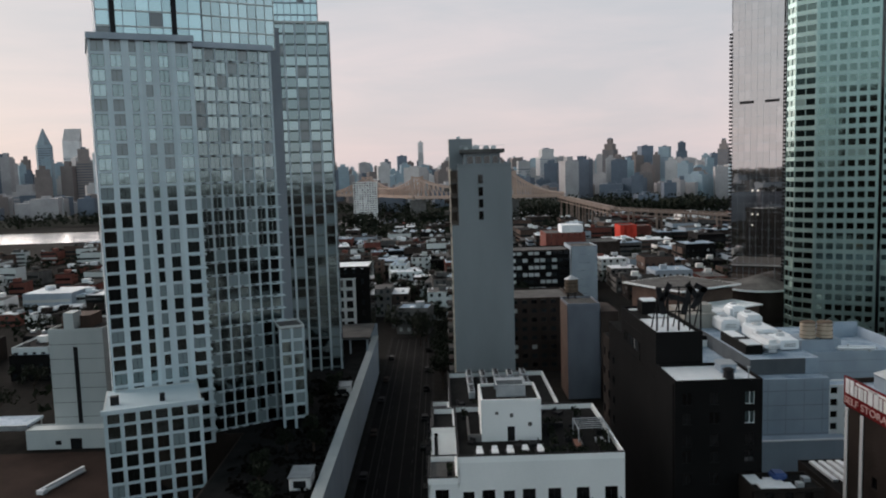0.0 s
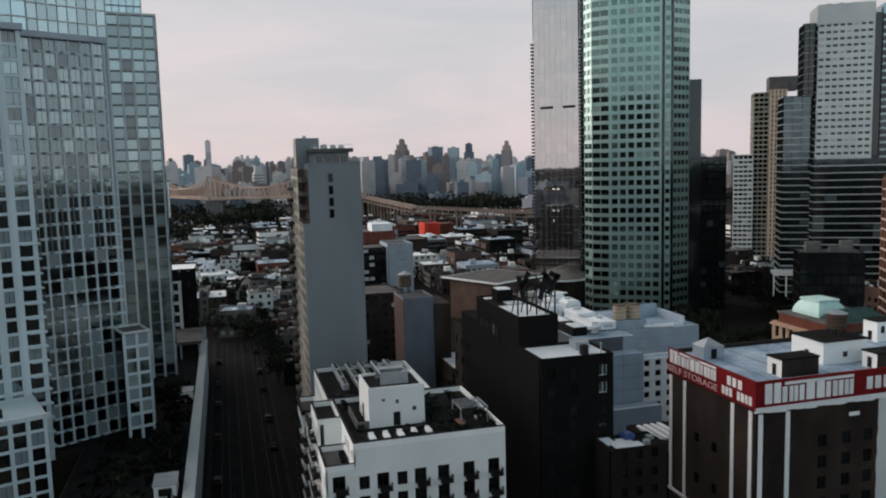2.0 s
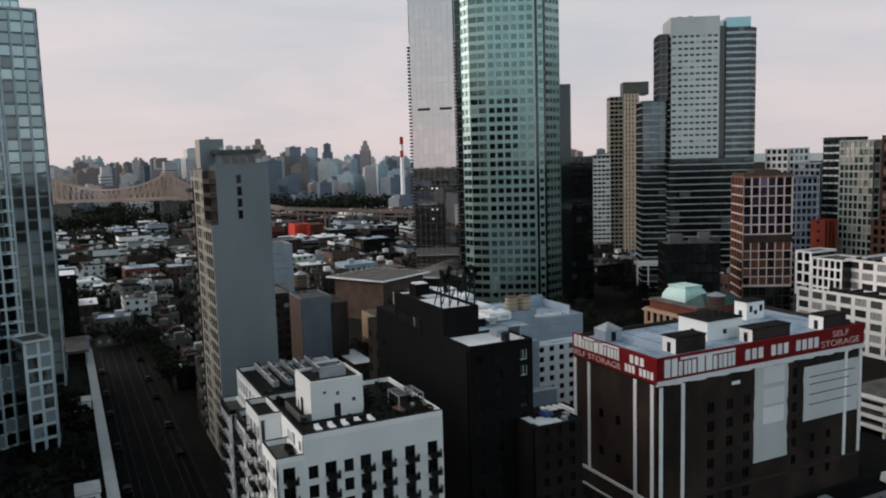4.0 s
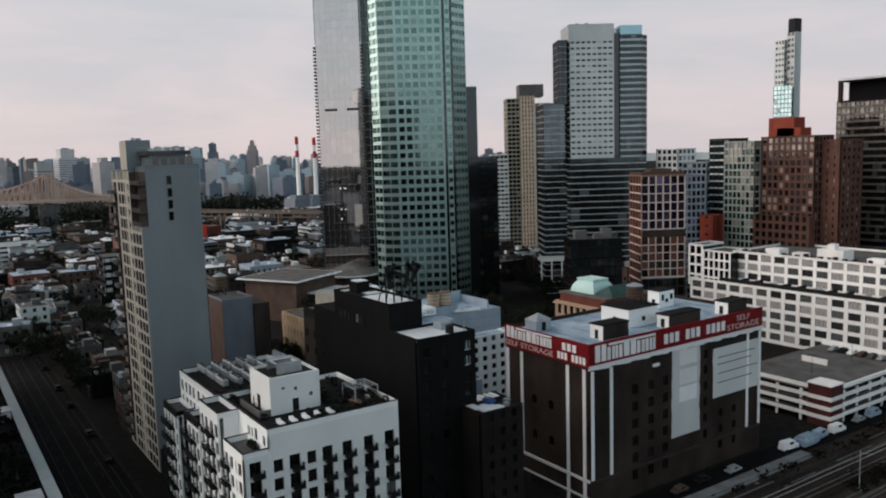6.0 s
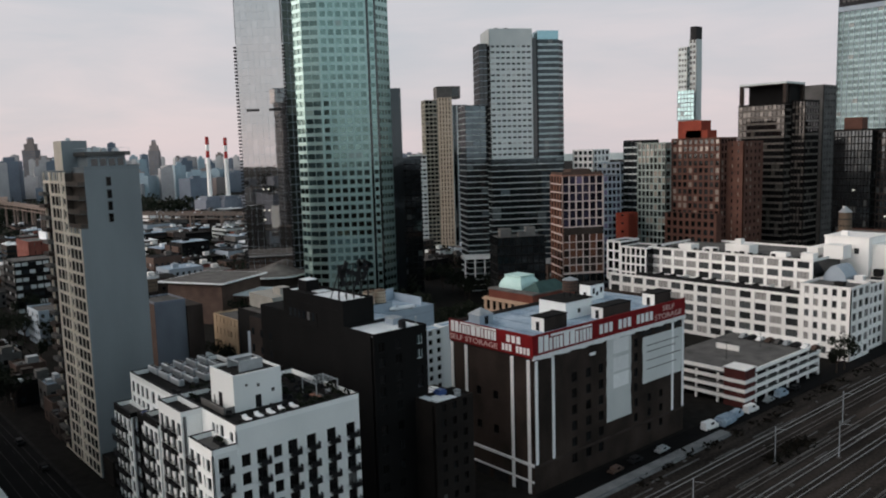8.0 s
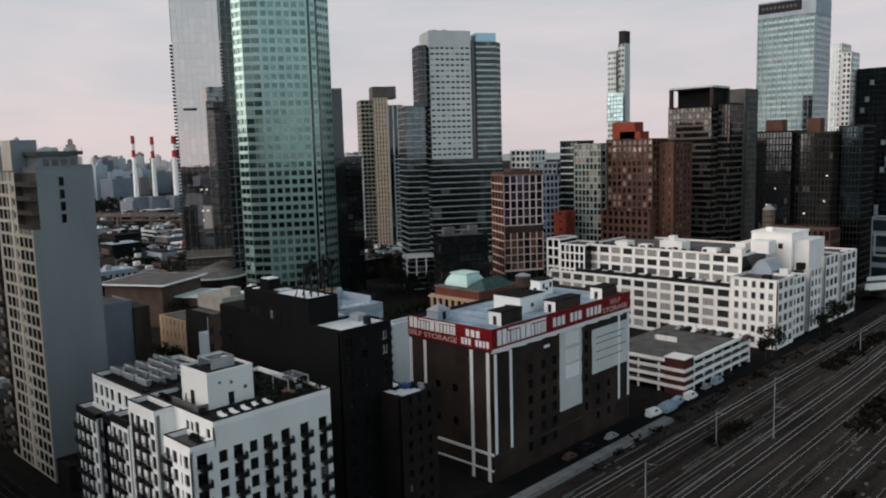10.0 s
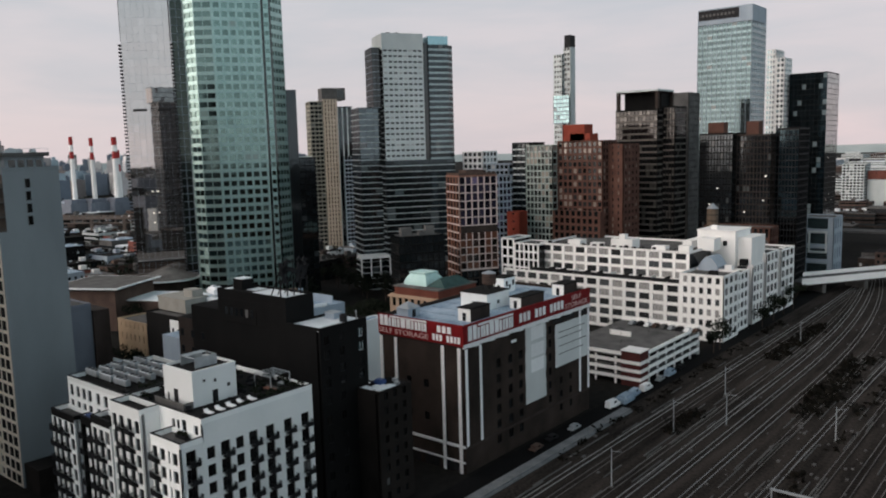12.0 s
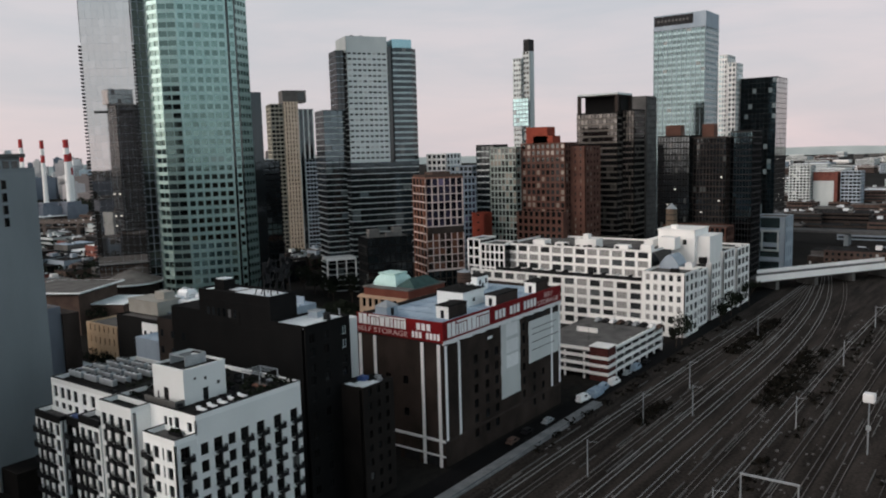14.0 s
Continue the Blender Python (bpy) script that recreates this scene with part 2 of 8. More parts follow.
def dome(bm, c, r, h, sides=16, rings=5):
    """A dome of radius r and height h over the point c."""
    last = None
    for i in range(rings):
        a = i / rings * math.pi / 2
        ring = [bm.verts.new((c[0] + math.cos(k * math.tau / sides) * r * math.cos(a), c[1] + math.sin(k * math.tau / sides) * r * math.cos(a), c[2] + h * math.sin(a))) for k in range(sides)]
        if last:
            for k in range(sides):
                j = (k + 1) % sides
                bm.faces.new((last[k], last[j], ring[j], ring[k]))
        last = ring
    top = bm.verts.new((c[0], c[1], c[2] + h))
    for k in range(sides):
        bm.faces.new((last[k], last[(k + 1) % sides], top))


def mesh(name, bm, material):
    me = bpy.data.meshes.new(name)
    bm.to_mesh(me)
    bm.free()
    for m in material if isinstance(material, (list, tuple)) else (material,):
        me.materials.append(m)
    return me


def part(name, bm, material, parent, label="", kind=""):
    ob = new(name, mesh(name, bm, material))
    ob.parent = parent
    return tagged(ob, label, kind=kind)


def thing(name, label, category, x=0.0, y=0.0, z=0.0, turn=0.0, group="", kind=""):
    ob = new(name)
    ob.matrix_basis = pose(x, y, z, 0, 0, turn)
    ob.empty_display_size = 1.0
    return tagged(ob, label, category, group, kind)


def boxes(name, rows, material, parent, label="", kind=""):
    bm = bmesh.new()
    for r in rows:
        box(bm, *r)
    return part(name, bm, material, parent, label, kind)


def solo(name, rows, material, label, category, group="", kind="", z=0.0, x=0.0, y=0.0):
    bm = bmesh.new()
    for r in rows:
        box(bm, *r)
    ob = new(name, mesh(name, bm, material))
    ob.location = (x, y, z)
    return tagged(ob, label, category, group, kind)


def wall_frame(side, x0, x1, y0, y1):
    """The frame of a wall of a block: along it to the right as seen from outside, up, and outwards (local x, z and -y)."""
    at = {"S": (x0, y0, 0, 0), "E": (x1, y0, 0, 90), "N": (x1, y1, 0, 180), "W": (x0, y1, 0, 270)}[side]
    return Matrix.Translation(at[:3]) @ Matrix.Rotation(radians(at[3]), 4, "Z"), (x1 - x0) if side in "SN" else (y1 - y0)


PANES = {}


def pane_mesh(w, h, material, frame_mat=None, bars=0):
    """A shared window: glass, with a rim and glazing bars where it has them."""
    key = (round(w, 2), round(h, 2), material.name, frame_mat.name if frame_mat else "", bars)
    if key not in PANES:
        bm = bmesh.new()
        box(bm, -w / 2, w / 2, -0.04, 0.0, -h / 2, h / 2)
        if frame_mat:
            k = len(bm.faces)
            t = 0.07
            box(bm, -w / 2, -w / 2 + t, -0.10, -0.04, -h / 2, h / 2)
            box(bm, w / 2 - t, w / 2, -0.10, -0.04, -h / 2, h / 2)
            box(bm, -w / 2 + t, w / 2 - t, -0.10, -0.04, h / 2 - t, h / 2)
            box(bm, -w / 2 + t, w / 2 - t, -0.10, -0.04, -h / 2, -h / 2 + t)
            for i in range(bars):
                u = -w / 2 + w * (i + 1) / (bars + 1)
                box(bm, u - t / 2, u + t / 2, -0.10, -0.04, -h / 2 + t, h / 2 - t)
            bm.faces.ensure_lookup_table()
            for f in bm.faces[k:]:
                f.material_index = 1
        PANES[key] = mesh("pane", bm, [material, frame_mat] if frame_mat else material)
    return PANES[key]


def facade(owner, side, block, z0, cols, rows, pier, band, wall, glass, depth=0.35, most=60, frame_mat=None, bars=0, ends=None, skip=None, name="wall", pick=None, label="", band_mat=None, band_back=0.03):
    """A wall of piers and bands with a pane in every opening. cols: bay width or number; rows: (number, floor height); pier, band: widths of the solid strips. The first panes, from the top, are parts; the rest is one."""
    m, width = side if isinstance(side, tuple) else wall_frame(side, *block)
    ends = pier if ends is None else ends
    n, (count, tall) = cols, rows
    bay = (width - 2 * ends + pier) / n
    bm = bmesh.new()
    top = z0 + count * tall
    d = depth
    box(bm, 0, ends, 0, d, z0, top, m)
    box(bm, width - ends, width, 0, d, z0, top, m)
    for i in range(1, n):
        u = ends + i * bay - pier
        box(bm, u, u + pier, 0.0, d, z0, top, m)
    low = bm
    if band_mat:
        part(name, bm, wall, owner, label, "stuff")
        low = bmesh.new()
    for j in range(count):
        for i in range(n):
            u = ends + i * bay
            box(low, u, u + bay - pier, band_back, d, z0 + j * tall, z0 + j * tall + band, m)
    part("spandrel" if band_mat else name, low, band_mat or wall, owner, label if not band_mat else "", "stuff" if band_mat else "")
    w, h = bay - pier, tall - band
    cells = []
    for j in range(count - 1, -1, -1):
        for i in range(n):
            if skip and skip(i, j):
                continue
            cells.append((ends + i * bay + w / 2, z0 + j * tall + band + h / 2))
    me = pane_mesh(w, h, glass, frame_mat, bars)
    chosen = cells if pick is None else [c for c in cells if pick(c)] + [c for c in cells if not pick(c)]
    for u, z in chosen[:most]:
        ob = new("window_pane", me)
        ob.parent = owner
        ob.matrix_basis = m @ Matrix.Translation((u, d, z))
    if chosen[most:]:
        bm = bmesh.new()
        for u, z in chosen[most:]:
            box(bm, u - w / 2, u + w / 2, d - 0.04, d, z - h / 2, z + h / 2, m)
        part("window_panes", bm, glass, owner, kind="stuff")
    return m


def shell(owner, block, z0, z1, wall, roof, sides="", parapet=0.9, inset=1.0, core=None):
    """The inside of a block with its plain walls, roof and parapet. sides: the walls that facade() builds."""
    x0, x1, y0, y1 = block
    e = {s: inset if s in sides else 0.0 for s in "WESN"}
    boxes("body", [(x0 + e["W"], x1 - e["E"], y0 + e["S"], y1 - e["N"], z0, z1 - 0.02)], core or wall, owner)
    boxes("roof", [(x0 + 0.3, x1 - 0.3, y0 + 0.3, y1 - 0.3, z1 - 0.3, z1 + 0.05)], roof, owner)
    if parapet:
        t = 0.3
        boxes("parapet", [(x0, x1, y0, y0 + t, z1 - 0.02, z1 + parapet), (x0, x1, y1 - t, y1, z1 - 0.02, z1 + parapet),
                          (x0, x0 + t, y0 + t, y1 - t, z1 - 0.02, z1 + parapet), (x1 - t, x1, y0 + t, y1 - t, z1 - 0.02, z1 + parapet)], wall, owner)

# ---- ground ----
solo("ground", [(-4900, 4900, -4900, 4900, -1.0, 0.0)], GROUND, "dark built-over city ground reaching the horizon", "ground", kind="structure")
solo("rail_yard", [(8.5, 150, -260, 700, 0.02, 0.10)], BALLAST, "dark ballast bed of a wide rail yard", "rail yard", kind="structure")
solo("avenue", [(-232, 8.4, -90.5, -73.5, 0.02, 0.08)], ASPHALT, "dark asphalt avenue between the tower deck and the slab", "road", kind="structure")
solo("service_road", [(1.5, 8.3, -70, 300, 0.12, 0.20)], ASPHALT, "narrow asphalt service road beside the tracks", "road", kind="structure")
solo("pavement", [(-232, -2, -73.4, -72.6, 0.03, 0.20), (-232, -30, -91.6, -90.6, 0.03, 0.20)], DARKROOF, "grey concrete pavement along the avenue", "pavement", kind="structure")
solo("retaining_wall", [(8.35, 11.0, -40, 62, 0.0, 0.9), (11.0, 11.5, -40, 62, 0.0, 0.4)], surface("pale_pavement", (0.13, 0.135, 0.14), (0.24, 0.245, 0.25), 0.9, scale=0.4), "pale concrete retaining wall at the edge of the tracks", "wall", kind="structure")
lanes = bmesh.new()
for k in range(22):
    for y in (-85.5, -78.0):
        box(lanes, -222 + k * 9, -219 + k * 9, y, y + 0.14, 0.10, 0.112)
for y in (-88.2, -86.4, -83.6, -80.6, -77.2, -75.4):
    box(lanes, -228, 6, y, y + 0.22, 0.09, 0.10)
ob = new("lane_marking", mesh("lane_marking", lanes, surface("worn_road_paint", (0.022, 0.021, 0.021), (0.05, 0.048, 0.047), 0.9, scale=0.1)))
tagged(ob, "worn lane dashes on the avenue", "road marking", kind="structure")

# ---- rail yard: tracks ----
SLEEPER = surface("dark_sleepers", (0.016, 0.014, 0.013), (0.036, 0.031, 0.028), 0.9, scale=0.6)
DULLRAIL = surface("rusted_rail", (0.055, 0.048, 0.043), (0.235, 0.215, 0.205), 0.6, 0.3, scale=0.12, bump=0.0)
def track(x, bend, y0=-150.0, y1=330.0, group="tracks of the yard", steel=RAIL):
    """One railway track: two rails on sleepers, bending away at its far end."""
    root = thing("railway_track", "pair of worn steel rails on dark sleepers in ballast", "railway track", x, 0, 0.10, group=group)
    for side in (-0.72, 0.72):
        bm = bmesh.new()
        last = None
        n = 40
        for i in range(n + 1):
            y = y0 + (y1 - y0) * i / n
            u = side + bend * max(0.0, (y - 120) / 200) ** 2 * 40
            ring = [bm.verts.new((u + du, y, dz)) for du, dz in ((-0.09, 0.12), (0.09, 0.12), (0.06, 0.30), (-0.06, 0.30))]
            if last:
                for k in range(4):
                    j = (k + 1) % 4
                    bm.faces.new((last[k], last[j], ring[j], ring[k]))
            last = ring
        part("rail", bm, steel, root)
    bm = bmesh.new()
    y = y0
    while y < 200:
        u = bend * max(0.0, (y - 120) / 200) ** 2 * 40
        box(bm, u - 1.25, u + 1.25, y, y + 0.3, 0.0, 0.14)
        y += 1.5
    part("sleeper_bed", bm, SLEEPER, root, kind="stuff")
    return root


for x, bend, worn in ((18.6, -0.05, 0), (22.6, -0.1, 1), (30.6, -0.36, 1), (34.6, -0.42, 0), (39.2, -0.44, 0), (45.1, -0.5, 0), (52, -0.5, 1), (58.2, 0.12, 0), (66.6, 0.1, 1), (72.2, 0.2, 1), (77.4, 0.25, 1), (87, 0.3, 1), (95, 0.3, 1), (104, 0.4, 1), (112, 0.5, 1)):
    track(x, bend, steel=DULLRAIL if worn else RAIL)

SCRUB = surface("dry_scrub", (0.005, 0.005, 0.004), (0.014, 0.0122, 0.0095), 0.9, scale=0.5, bump=0.2, spread=0.3)
rng = random.Random(4)
def weeds(x0, x1, y0, y1, n, tall, label, base=0.1):
    bm = bmesh.new()
    for _ in range(n):
        x, y, s = rng.uniform(x0, x1), rng.uniform(y0, y1), rng.uniform(0.5, 1.0)
        for _ in range(7):
            c = Vector((x + rng.gauss(0, s), y + rng.gauss(0, s), base + rng.uniform(0.1, tall) * s))
            a, b = Vector((rng.gauss(0, 1), rng.gauss(0, 1), rng.gauss(0, 0.6))).normalized() * s * 0.8, Vector((rng.gauss(0, 1), rng.gauss(0, 1), rng.gauss(0, 1))).normalized() * s * 0.7
            bm.faces.new([bm.verts.new(c + a), bm.verts.new(c + b), bm.verts.new(c - a), bm.verts.new(c - b)])
    ob = new("bushes", mesh("bushes", bm, SCRUB))
    tagged(ob, label, "bushes", kind="stuff")


weeds(47.0, 55.0, 84, 156, 190, 1.5, "dark scrub growing between the tracks")
weeds(60.0, 64.5, 20, 230, 70, 0.8, "thin dry weeds between two sidings")
weeds(84.0, 101.0, 10, 200, 90, 0.9, "dark weeds over a disused part of the yard")
weeds(23.5, 28.5, 138, 200, 130, 1.4, "dark scrub beside the running lines")
weeds(25.0, 28.5, 52, 72, 40, 1.6, "dark weeds round a siding of the rail yard")
weeds(10.2, 13.5, 20, 200, 60, 1.2, "dark weeds along the retaining wall")

def mast(x, y, h):
    root = thing("catenary_mast", "thin grey steel mast with a short arm beside the tracks", "mast", x, y, 0.08, group="masts of the yard")
    bm = bmesh.new()
    rod(bm, (0, 0, 0), (0, 0, h), 0.16, 0.10, 6)
    part("pole", bm, METAL, root)
    bm = bmesh.new()
    rod(bm, (0, 0, h - 0.6), (2.6, 0, h - 0.2), 0.06, 0.05, 5)
    part("arm", bm, METAL, root)
    bm = bmesh.new()
    box(bm, -0.4, 0.4, -0.4, 0.4, 0, 0.35)
    part("footing", bm, GREYROOF, root)
    return root


first = mast(30.3, 13.4, 9)
for x, y in ((62, 3), (27.7, 52.5), (36.6, 66), (62.5, 70), (27.5, 90), (62, 140), (62.5, 205), (90, 120), (90, 190), (28, 165), (98, 60)):
    copy_thing(first, pose(x, y, 0.08))
root = thing("floodlight_mast", "tall mast carrying a white equipment box above the tracks", "mast", 80.5, 61, 0.08)
bm = bmesh.new()
rod(bm, (0, 0, 0), (0, 0, 13), 0.2, 0.14, 8)
part("pole", bm, METAL, root)
bm = bmesh.new()
box(bm, -1.3, 1.3, -1.1, 1.1, 13, 15.2)
bmesh.ops.bevel(bm, geom=bm.edges[:], offset=0.2, segments=2, affect="EDGES")
part("housing", bm, SIGNWHITE, root, "white box at the head of the mast")
boxes("bracket", [(-0.5, 0.5, -0.15, 0.15, 6.0, 7.2)], METAL, root)
root = thing("gantry", "pale steel portal gantry standing across two tracks", "gantry", 69, 14.5, 0.08)
bm = bmesh.new()
rod(bm, (-5, 0, 0), (-5, 0, 8.2), 0.2, 0.16, 6)
part("post", bm, METAL, root)
bm = bmesh.new()
rod(bm, (6, 0, 0), (6, 0, 8.2), 0.2, 0.16, 6)
part("post", bm, METAL, root)
boxes("beam", [(-5.2, 6.2, -0.2, 0.2, 8.0, 8.4)], METAL, root)
bm = bmesh.new()
for _ in range(420):
    x, y, s = rng.choice((rng.uniform(12, 110), rng.gauss(60, 9), rng.gauss(84, 9))), rng.uniform(-20, 240), rng.uniform(0.10, 0.36)
    box(bm, x - s, x + s, y - s * 1.6, y + s * 1.6, 0.1, 0.1 + s)
tagged(new("trackside_clutter", mesh("trackside_clutter", bm, GREYROOF)), "pale cabinets, sleepers and ballast bags strewn by the tracks", "clutter", kind="stuff")
bm = bmesh.new()
for k in range(150):
    x, y = (13.5, 25.5, 30, 48.5, 55, 62, 75, 82, 90)[k % 9] + 0.31 * (k // 9), rng.uniform(-10, 190)
    box(bm, x - 0.12, x + 0.12, y, y + rng.uniform(6, 22), 0.1, 0.34 + 0.01 * (k % 7))
tagged(new("cable_troughs", mesh("cable_troughs", bm, GREYROOF)), "pale concrete cable troughs lying along the tracks", "cable trough", kind="stuff")

# ---- storage building ----
sto = thing("storage_building", "dark brick storage building with red sign band and white pilasters", "building")
B = (-26.6, 0.0, 0.0, 57.6)
STOREBRICK = surface("stained_brown_brick", (0.009, 0.0068, 0.0058), (0.054, 0.039, 0.0325), 0.85, scale=0.13, fine=5.0, streak=0.35)
boxes("body", [(-26.6, -0.30, 0.30, 57.6, 0, 30.4)], STOREBRICK, sto)
boxes("roof", [(-26.2, -0.4, 0.4, 57.2, 33.6, 34.2)], BLUEROOF, sto, "pale blue-grey membrane roof with darker patches")
boxes("roof_seam", [(-26.0, -0.6, 6.0 + 6 * k, 6.12 + 6 * k, 34.2, 34.23) for k in range(9)], GREYROOF, sto)
boxes("parapet", [(-26.6, -26.2, 0.0, 57.6, 30.4, 35.0), (-26.2, -0.4, 57.2, 57.6, 30.4, 35.0), (-26.2, -0.4, 0.0, 0.4, 30.4, 35.2), (-0.4, 0.0, 0.0, 57.6, 30.4, 35.2)], DARKBRICK, sto)
boxes("coping", [(-26.65, 0.06, -0.06, 0.45, 35.2, 35.35), (-0.45, 0.06, 0.45, 57.65, 35.2, 35.35)], DARKMETAL, sto)
# brick faces with windows
def brick_wall(side, wins, top):
    """A brick wall with punched windows; wins: centre along the wall, height, width, tall."""
    m, width = wall_frame(side, *B)
    us = sorted({round(u - w / 2, 3) for u, z, w, h in wins} | {round(u + w / 2, 3) for u, z, w, h in wins} | {0.0, width})
    zs = sorted({round(z - h / 2, 3) for u, z, w, h in wins} | {round(z + h / 2, 3) for u, z, w, h in wins} | {0.0, top})
    bm = bmesh.new()
    for a, b in zip(us, us[1:]):
        for c, d in zip(zs, zs[1:]):
            hole = any(u - w / 2 - 0.001 < (a + b) / 2 < u + w / 2 and z - h / 2 < (c + d) / 2 < z + h / 2 for u, z, w, h in wins)
            if hole:
                continue
            box(bm, a, b, 0, 0.298, c, d, m)
    part("brick_wall", bm, STOREBRICK, sto)
    for u, z, w, h in wins:
        ob = new("window_pane", pane_mesh(w, h, NIGHT, DARKMETAL, 1))
        ob.parent = sto
        ob.matrix_basis = m @ Matrix.Translation((u, 0.28, z))
    return m


e_wins = [(u, z, 1.9, 2.3) for u in (13.6, 18.6, 23.2) for z in (4.6, 8.4, 12.2, 16.0, 19.8, 23.6)] + [(u, z, 1.5, 2.0) for u in (42.5, 47.5) for z in (4.6, 8.4, 12.2)] + [(36.9, z, 1.5, 2.2) for z in (8.4, 12.2, 16.0, 19.8, 23.6, 27.2)]
me_ = brick_wall("E", e_wins, 30.4)
ms_ = brick_wall("S", [(u, z, 1.6, 2.0) for u in (9.5, 15.0) for z in (12.0, 20.0)], 30.4)
for u in (0.9, 6.3, 52.4, 57.1):
    bm = bmesh.new()
    box(bm, u - 0.42, u + 0.42, -0.16, 0.0, 6.6, 29.7, me_)
    part("pilaster", bm, SIGNWHITE, sto, "white painted pilaster")
for u in (0.6, 5.5, 20.4, 25.3):
    bm = bmesh.new()
    box(bm, u - 0.45, u + 0.45, -0.16, 0.0, 0.0 if u > 20 else 6.9, 30.0, ms_)
    part("pilaster", bm, SIGNWHITE, sto, "white painted pilaster")
bm = bmesh.new()
box(bm, 0, 26.75, -0.30, 0.0, 6.3, 6.9, ms_)
part("ledge", bm, SIGNWHITE, sto, "white ledge above the ground floor")
bm = bmesh.new()
box(bm, 0, 26.6, -0.24, 0.0, 2.6, 3.0, ms_)
part("ledge", bm, SIGNWHITE, sto)
bm = bmesh.new()
box(bm, 0, 57.6, -0.22, 0.0, 6.0, 6.5, me_)
part("ledge", bm, DARKBRICK, sto)
for k in range(4):
    bm = bmesh.new()
    box(bm, 2.0 + 6 * k, 6.6 + 6 * k, -0.05, 0.0, 0.1, 2.4, ms_)
    part("shutter", bm, DARKMETAL, sto)
# sign band
bm = bmesh.new()
box(bm, 0.0, 57.6, -0.34, -0.02, 31.0, 35.5, me_)
band_e = part("sign_band", bm, RED, sto, "red sign band along the roof edge")
bm = bmesh.new()
box(bm, 0.0, 26.9, -0.34, -0.02, 30.5, 35.5, ms_)
band_s = part("sign_band", bm, RED, sto, "red sign band along the roof edge")
bm = bmesh.new()
for k in range(29):
    box(bm, 2.0 * k - 0.3 * (k == 0), 2.0 * k + 1.97, -0.30, -0.02, 30.05 - 0.12 * ((k * 7) % 3), 30.98, me_)
part("sign_trim", bm, SIGNWHITE, sto, "ragged white strip under the sign")


def logo(m, parent, u0, z0, wide, tall):
    """The sign's wordmark as plain white upright blocks under a bar."""
    widths = (1.45, 0.5, 0.8, 0.5, 1.7, 0.5, 1.0, 0.85)
    gap = 0.13
    total = sum(widths) + gap * (len(widths) - 1)
    u = u0
    for i, w in enumerate(widths):
        w = w / total * wide
        h = tall if i in (0, 4) else tall * 0.78
        strokes = ((0.0, 0.46), (0.56, 1.0)) if w > wide * 0.09 else ((0.0, 0.9),)
        for p, q in strokes:
            bm = bmesh.new()
            box(bm, u + w * p, u + w * q, -0.46, -0.345, z0, z0 + h, m)
            bmesh.ops.bevel(bm, geom=bm.edges[:], offset=0.05, segments=1, affect="EDGES")
            part("letter_block", bm, SIGNWHITE, parent, "plain white block of the wordmark")
        u += w + gap / total * wide
    bm = bmesh.new()
    box(bm, u0 + wide * 0.22, u0 + wide, -0.46, -0.345, z0 + tall * 0.86, z0 + tall, m)
    part("letter_bar", bm, SIGNWHITE, parent)


logo(me_, band_e, 1.4, 31.5, 18.0, 3.5)
logo(ms_, band_s, 0.7, 32.7, 15.2, 2.6)


def words(text, m, parent, u, z, size, stretch_x, material):
    cu = bpy.data.curves.new("lettering", "FONT")
    cu.body, cu.size, cu.extrude = text, size, 0.04
    cu.align_x, cu.align_y = "CENTER", "CENTER"
    cu.materials.append(material)
    ob = new("lettering", cu)
    ob.parent = parent
    ob.matrix_basis = m @ Matrix.Translation((u, -0.42, z)) @ Matrix.Rotation(radians(90), 4, "X") @ Matrix.Diagonal((stretch_x, 1, 1, 1))
    tagged(ob, "letters on the red sign")


words("SELF STORAGE", ms_, band_s, 8.3, 31.5, 1.7, 1.45, PINKISH)
words("SELF", me_, band_e, 50.0, 34.1, 1.8, 1.5, PINKISH)
words("STORAGE", me_, band_e, 50.0, 32.2, 1.9, 1.45, PINKISH)


def digit_bars(m, parent, u0, z0, wide, tall, groups):
    """Numbers on the sign, as plain upright bars."""
    n = sum(groups) + len(groups) - 1
    step = wide / n
    u = u0
    for g in groups:
        for _ in range(g):
            bm = bmesh.new()
            box(bm, u + step * 0.12, u + step * 0.8, -0.44, -0.345, z0, z0 + tall, m)
            part("number_bar", bm, SIGNWHITE, parent)
            u += step
        u += step


digit_bars(me_, band_e, 22.0, 32.0, 21.5, 2.2, (3, 3, 4))
digit_bars(ms_, band_s, 19.0, 33.1, 4.6, 1.6, (3,))
digit_bars(ms_, band_s, 17.6, 31.1, 8.6, 1.5, (3, 4))
# banners on the long wall
def ragged_sheet(u0, u1, z0, z1, steps, seed):
    """A hung sheet with slightly uneven edges."""
    rr = random.Random(seed)
    edge = [(u0 + rr.uniform(-0.15, 0.15), z0 + (z1 - z0) * k / steps) for k in range(steps + 1)]
    edge += [(u1 + rr.uniform(-0.25, 0.25), z1 - (z1 - z0) * k / steps) for k in range(steps + 1)]
    bm = bmesh.new()
    front = [bm.verts.new(me_ @ Vector((u, -0.14, z))) for u, z in edge]
    back_ = [bm.verts.new(me_ @ Vector((u, -0.01, z))) for u, z in edge]
    bm.faces.new(front[::-1])
    bm.faces.new(back_)
    for i in range(len(edge)):
        j = (i + 1) % len(edge)
        bm.faces.new((front[i], front[j], back_[j], back_[i]))
    bmesh.ops.recalc_face_normals(bm, faces=bm.faces[:])
    return bm


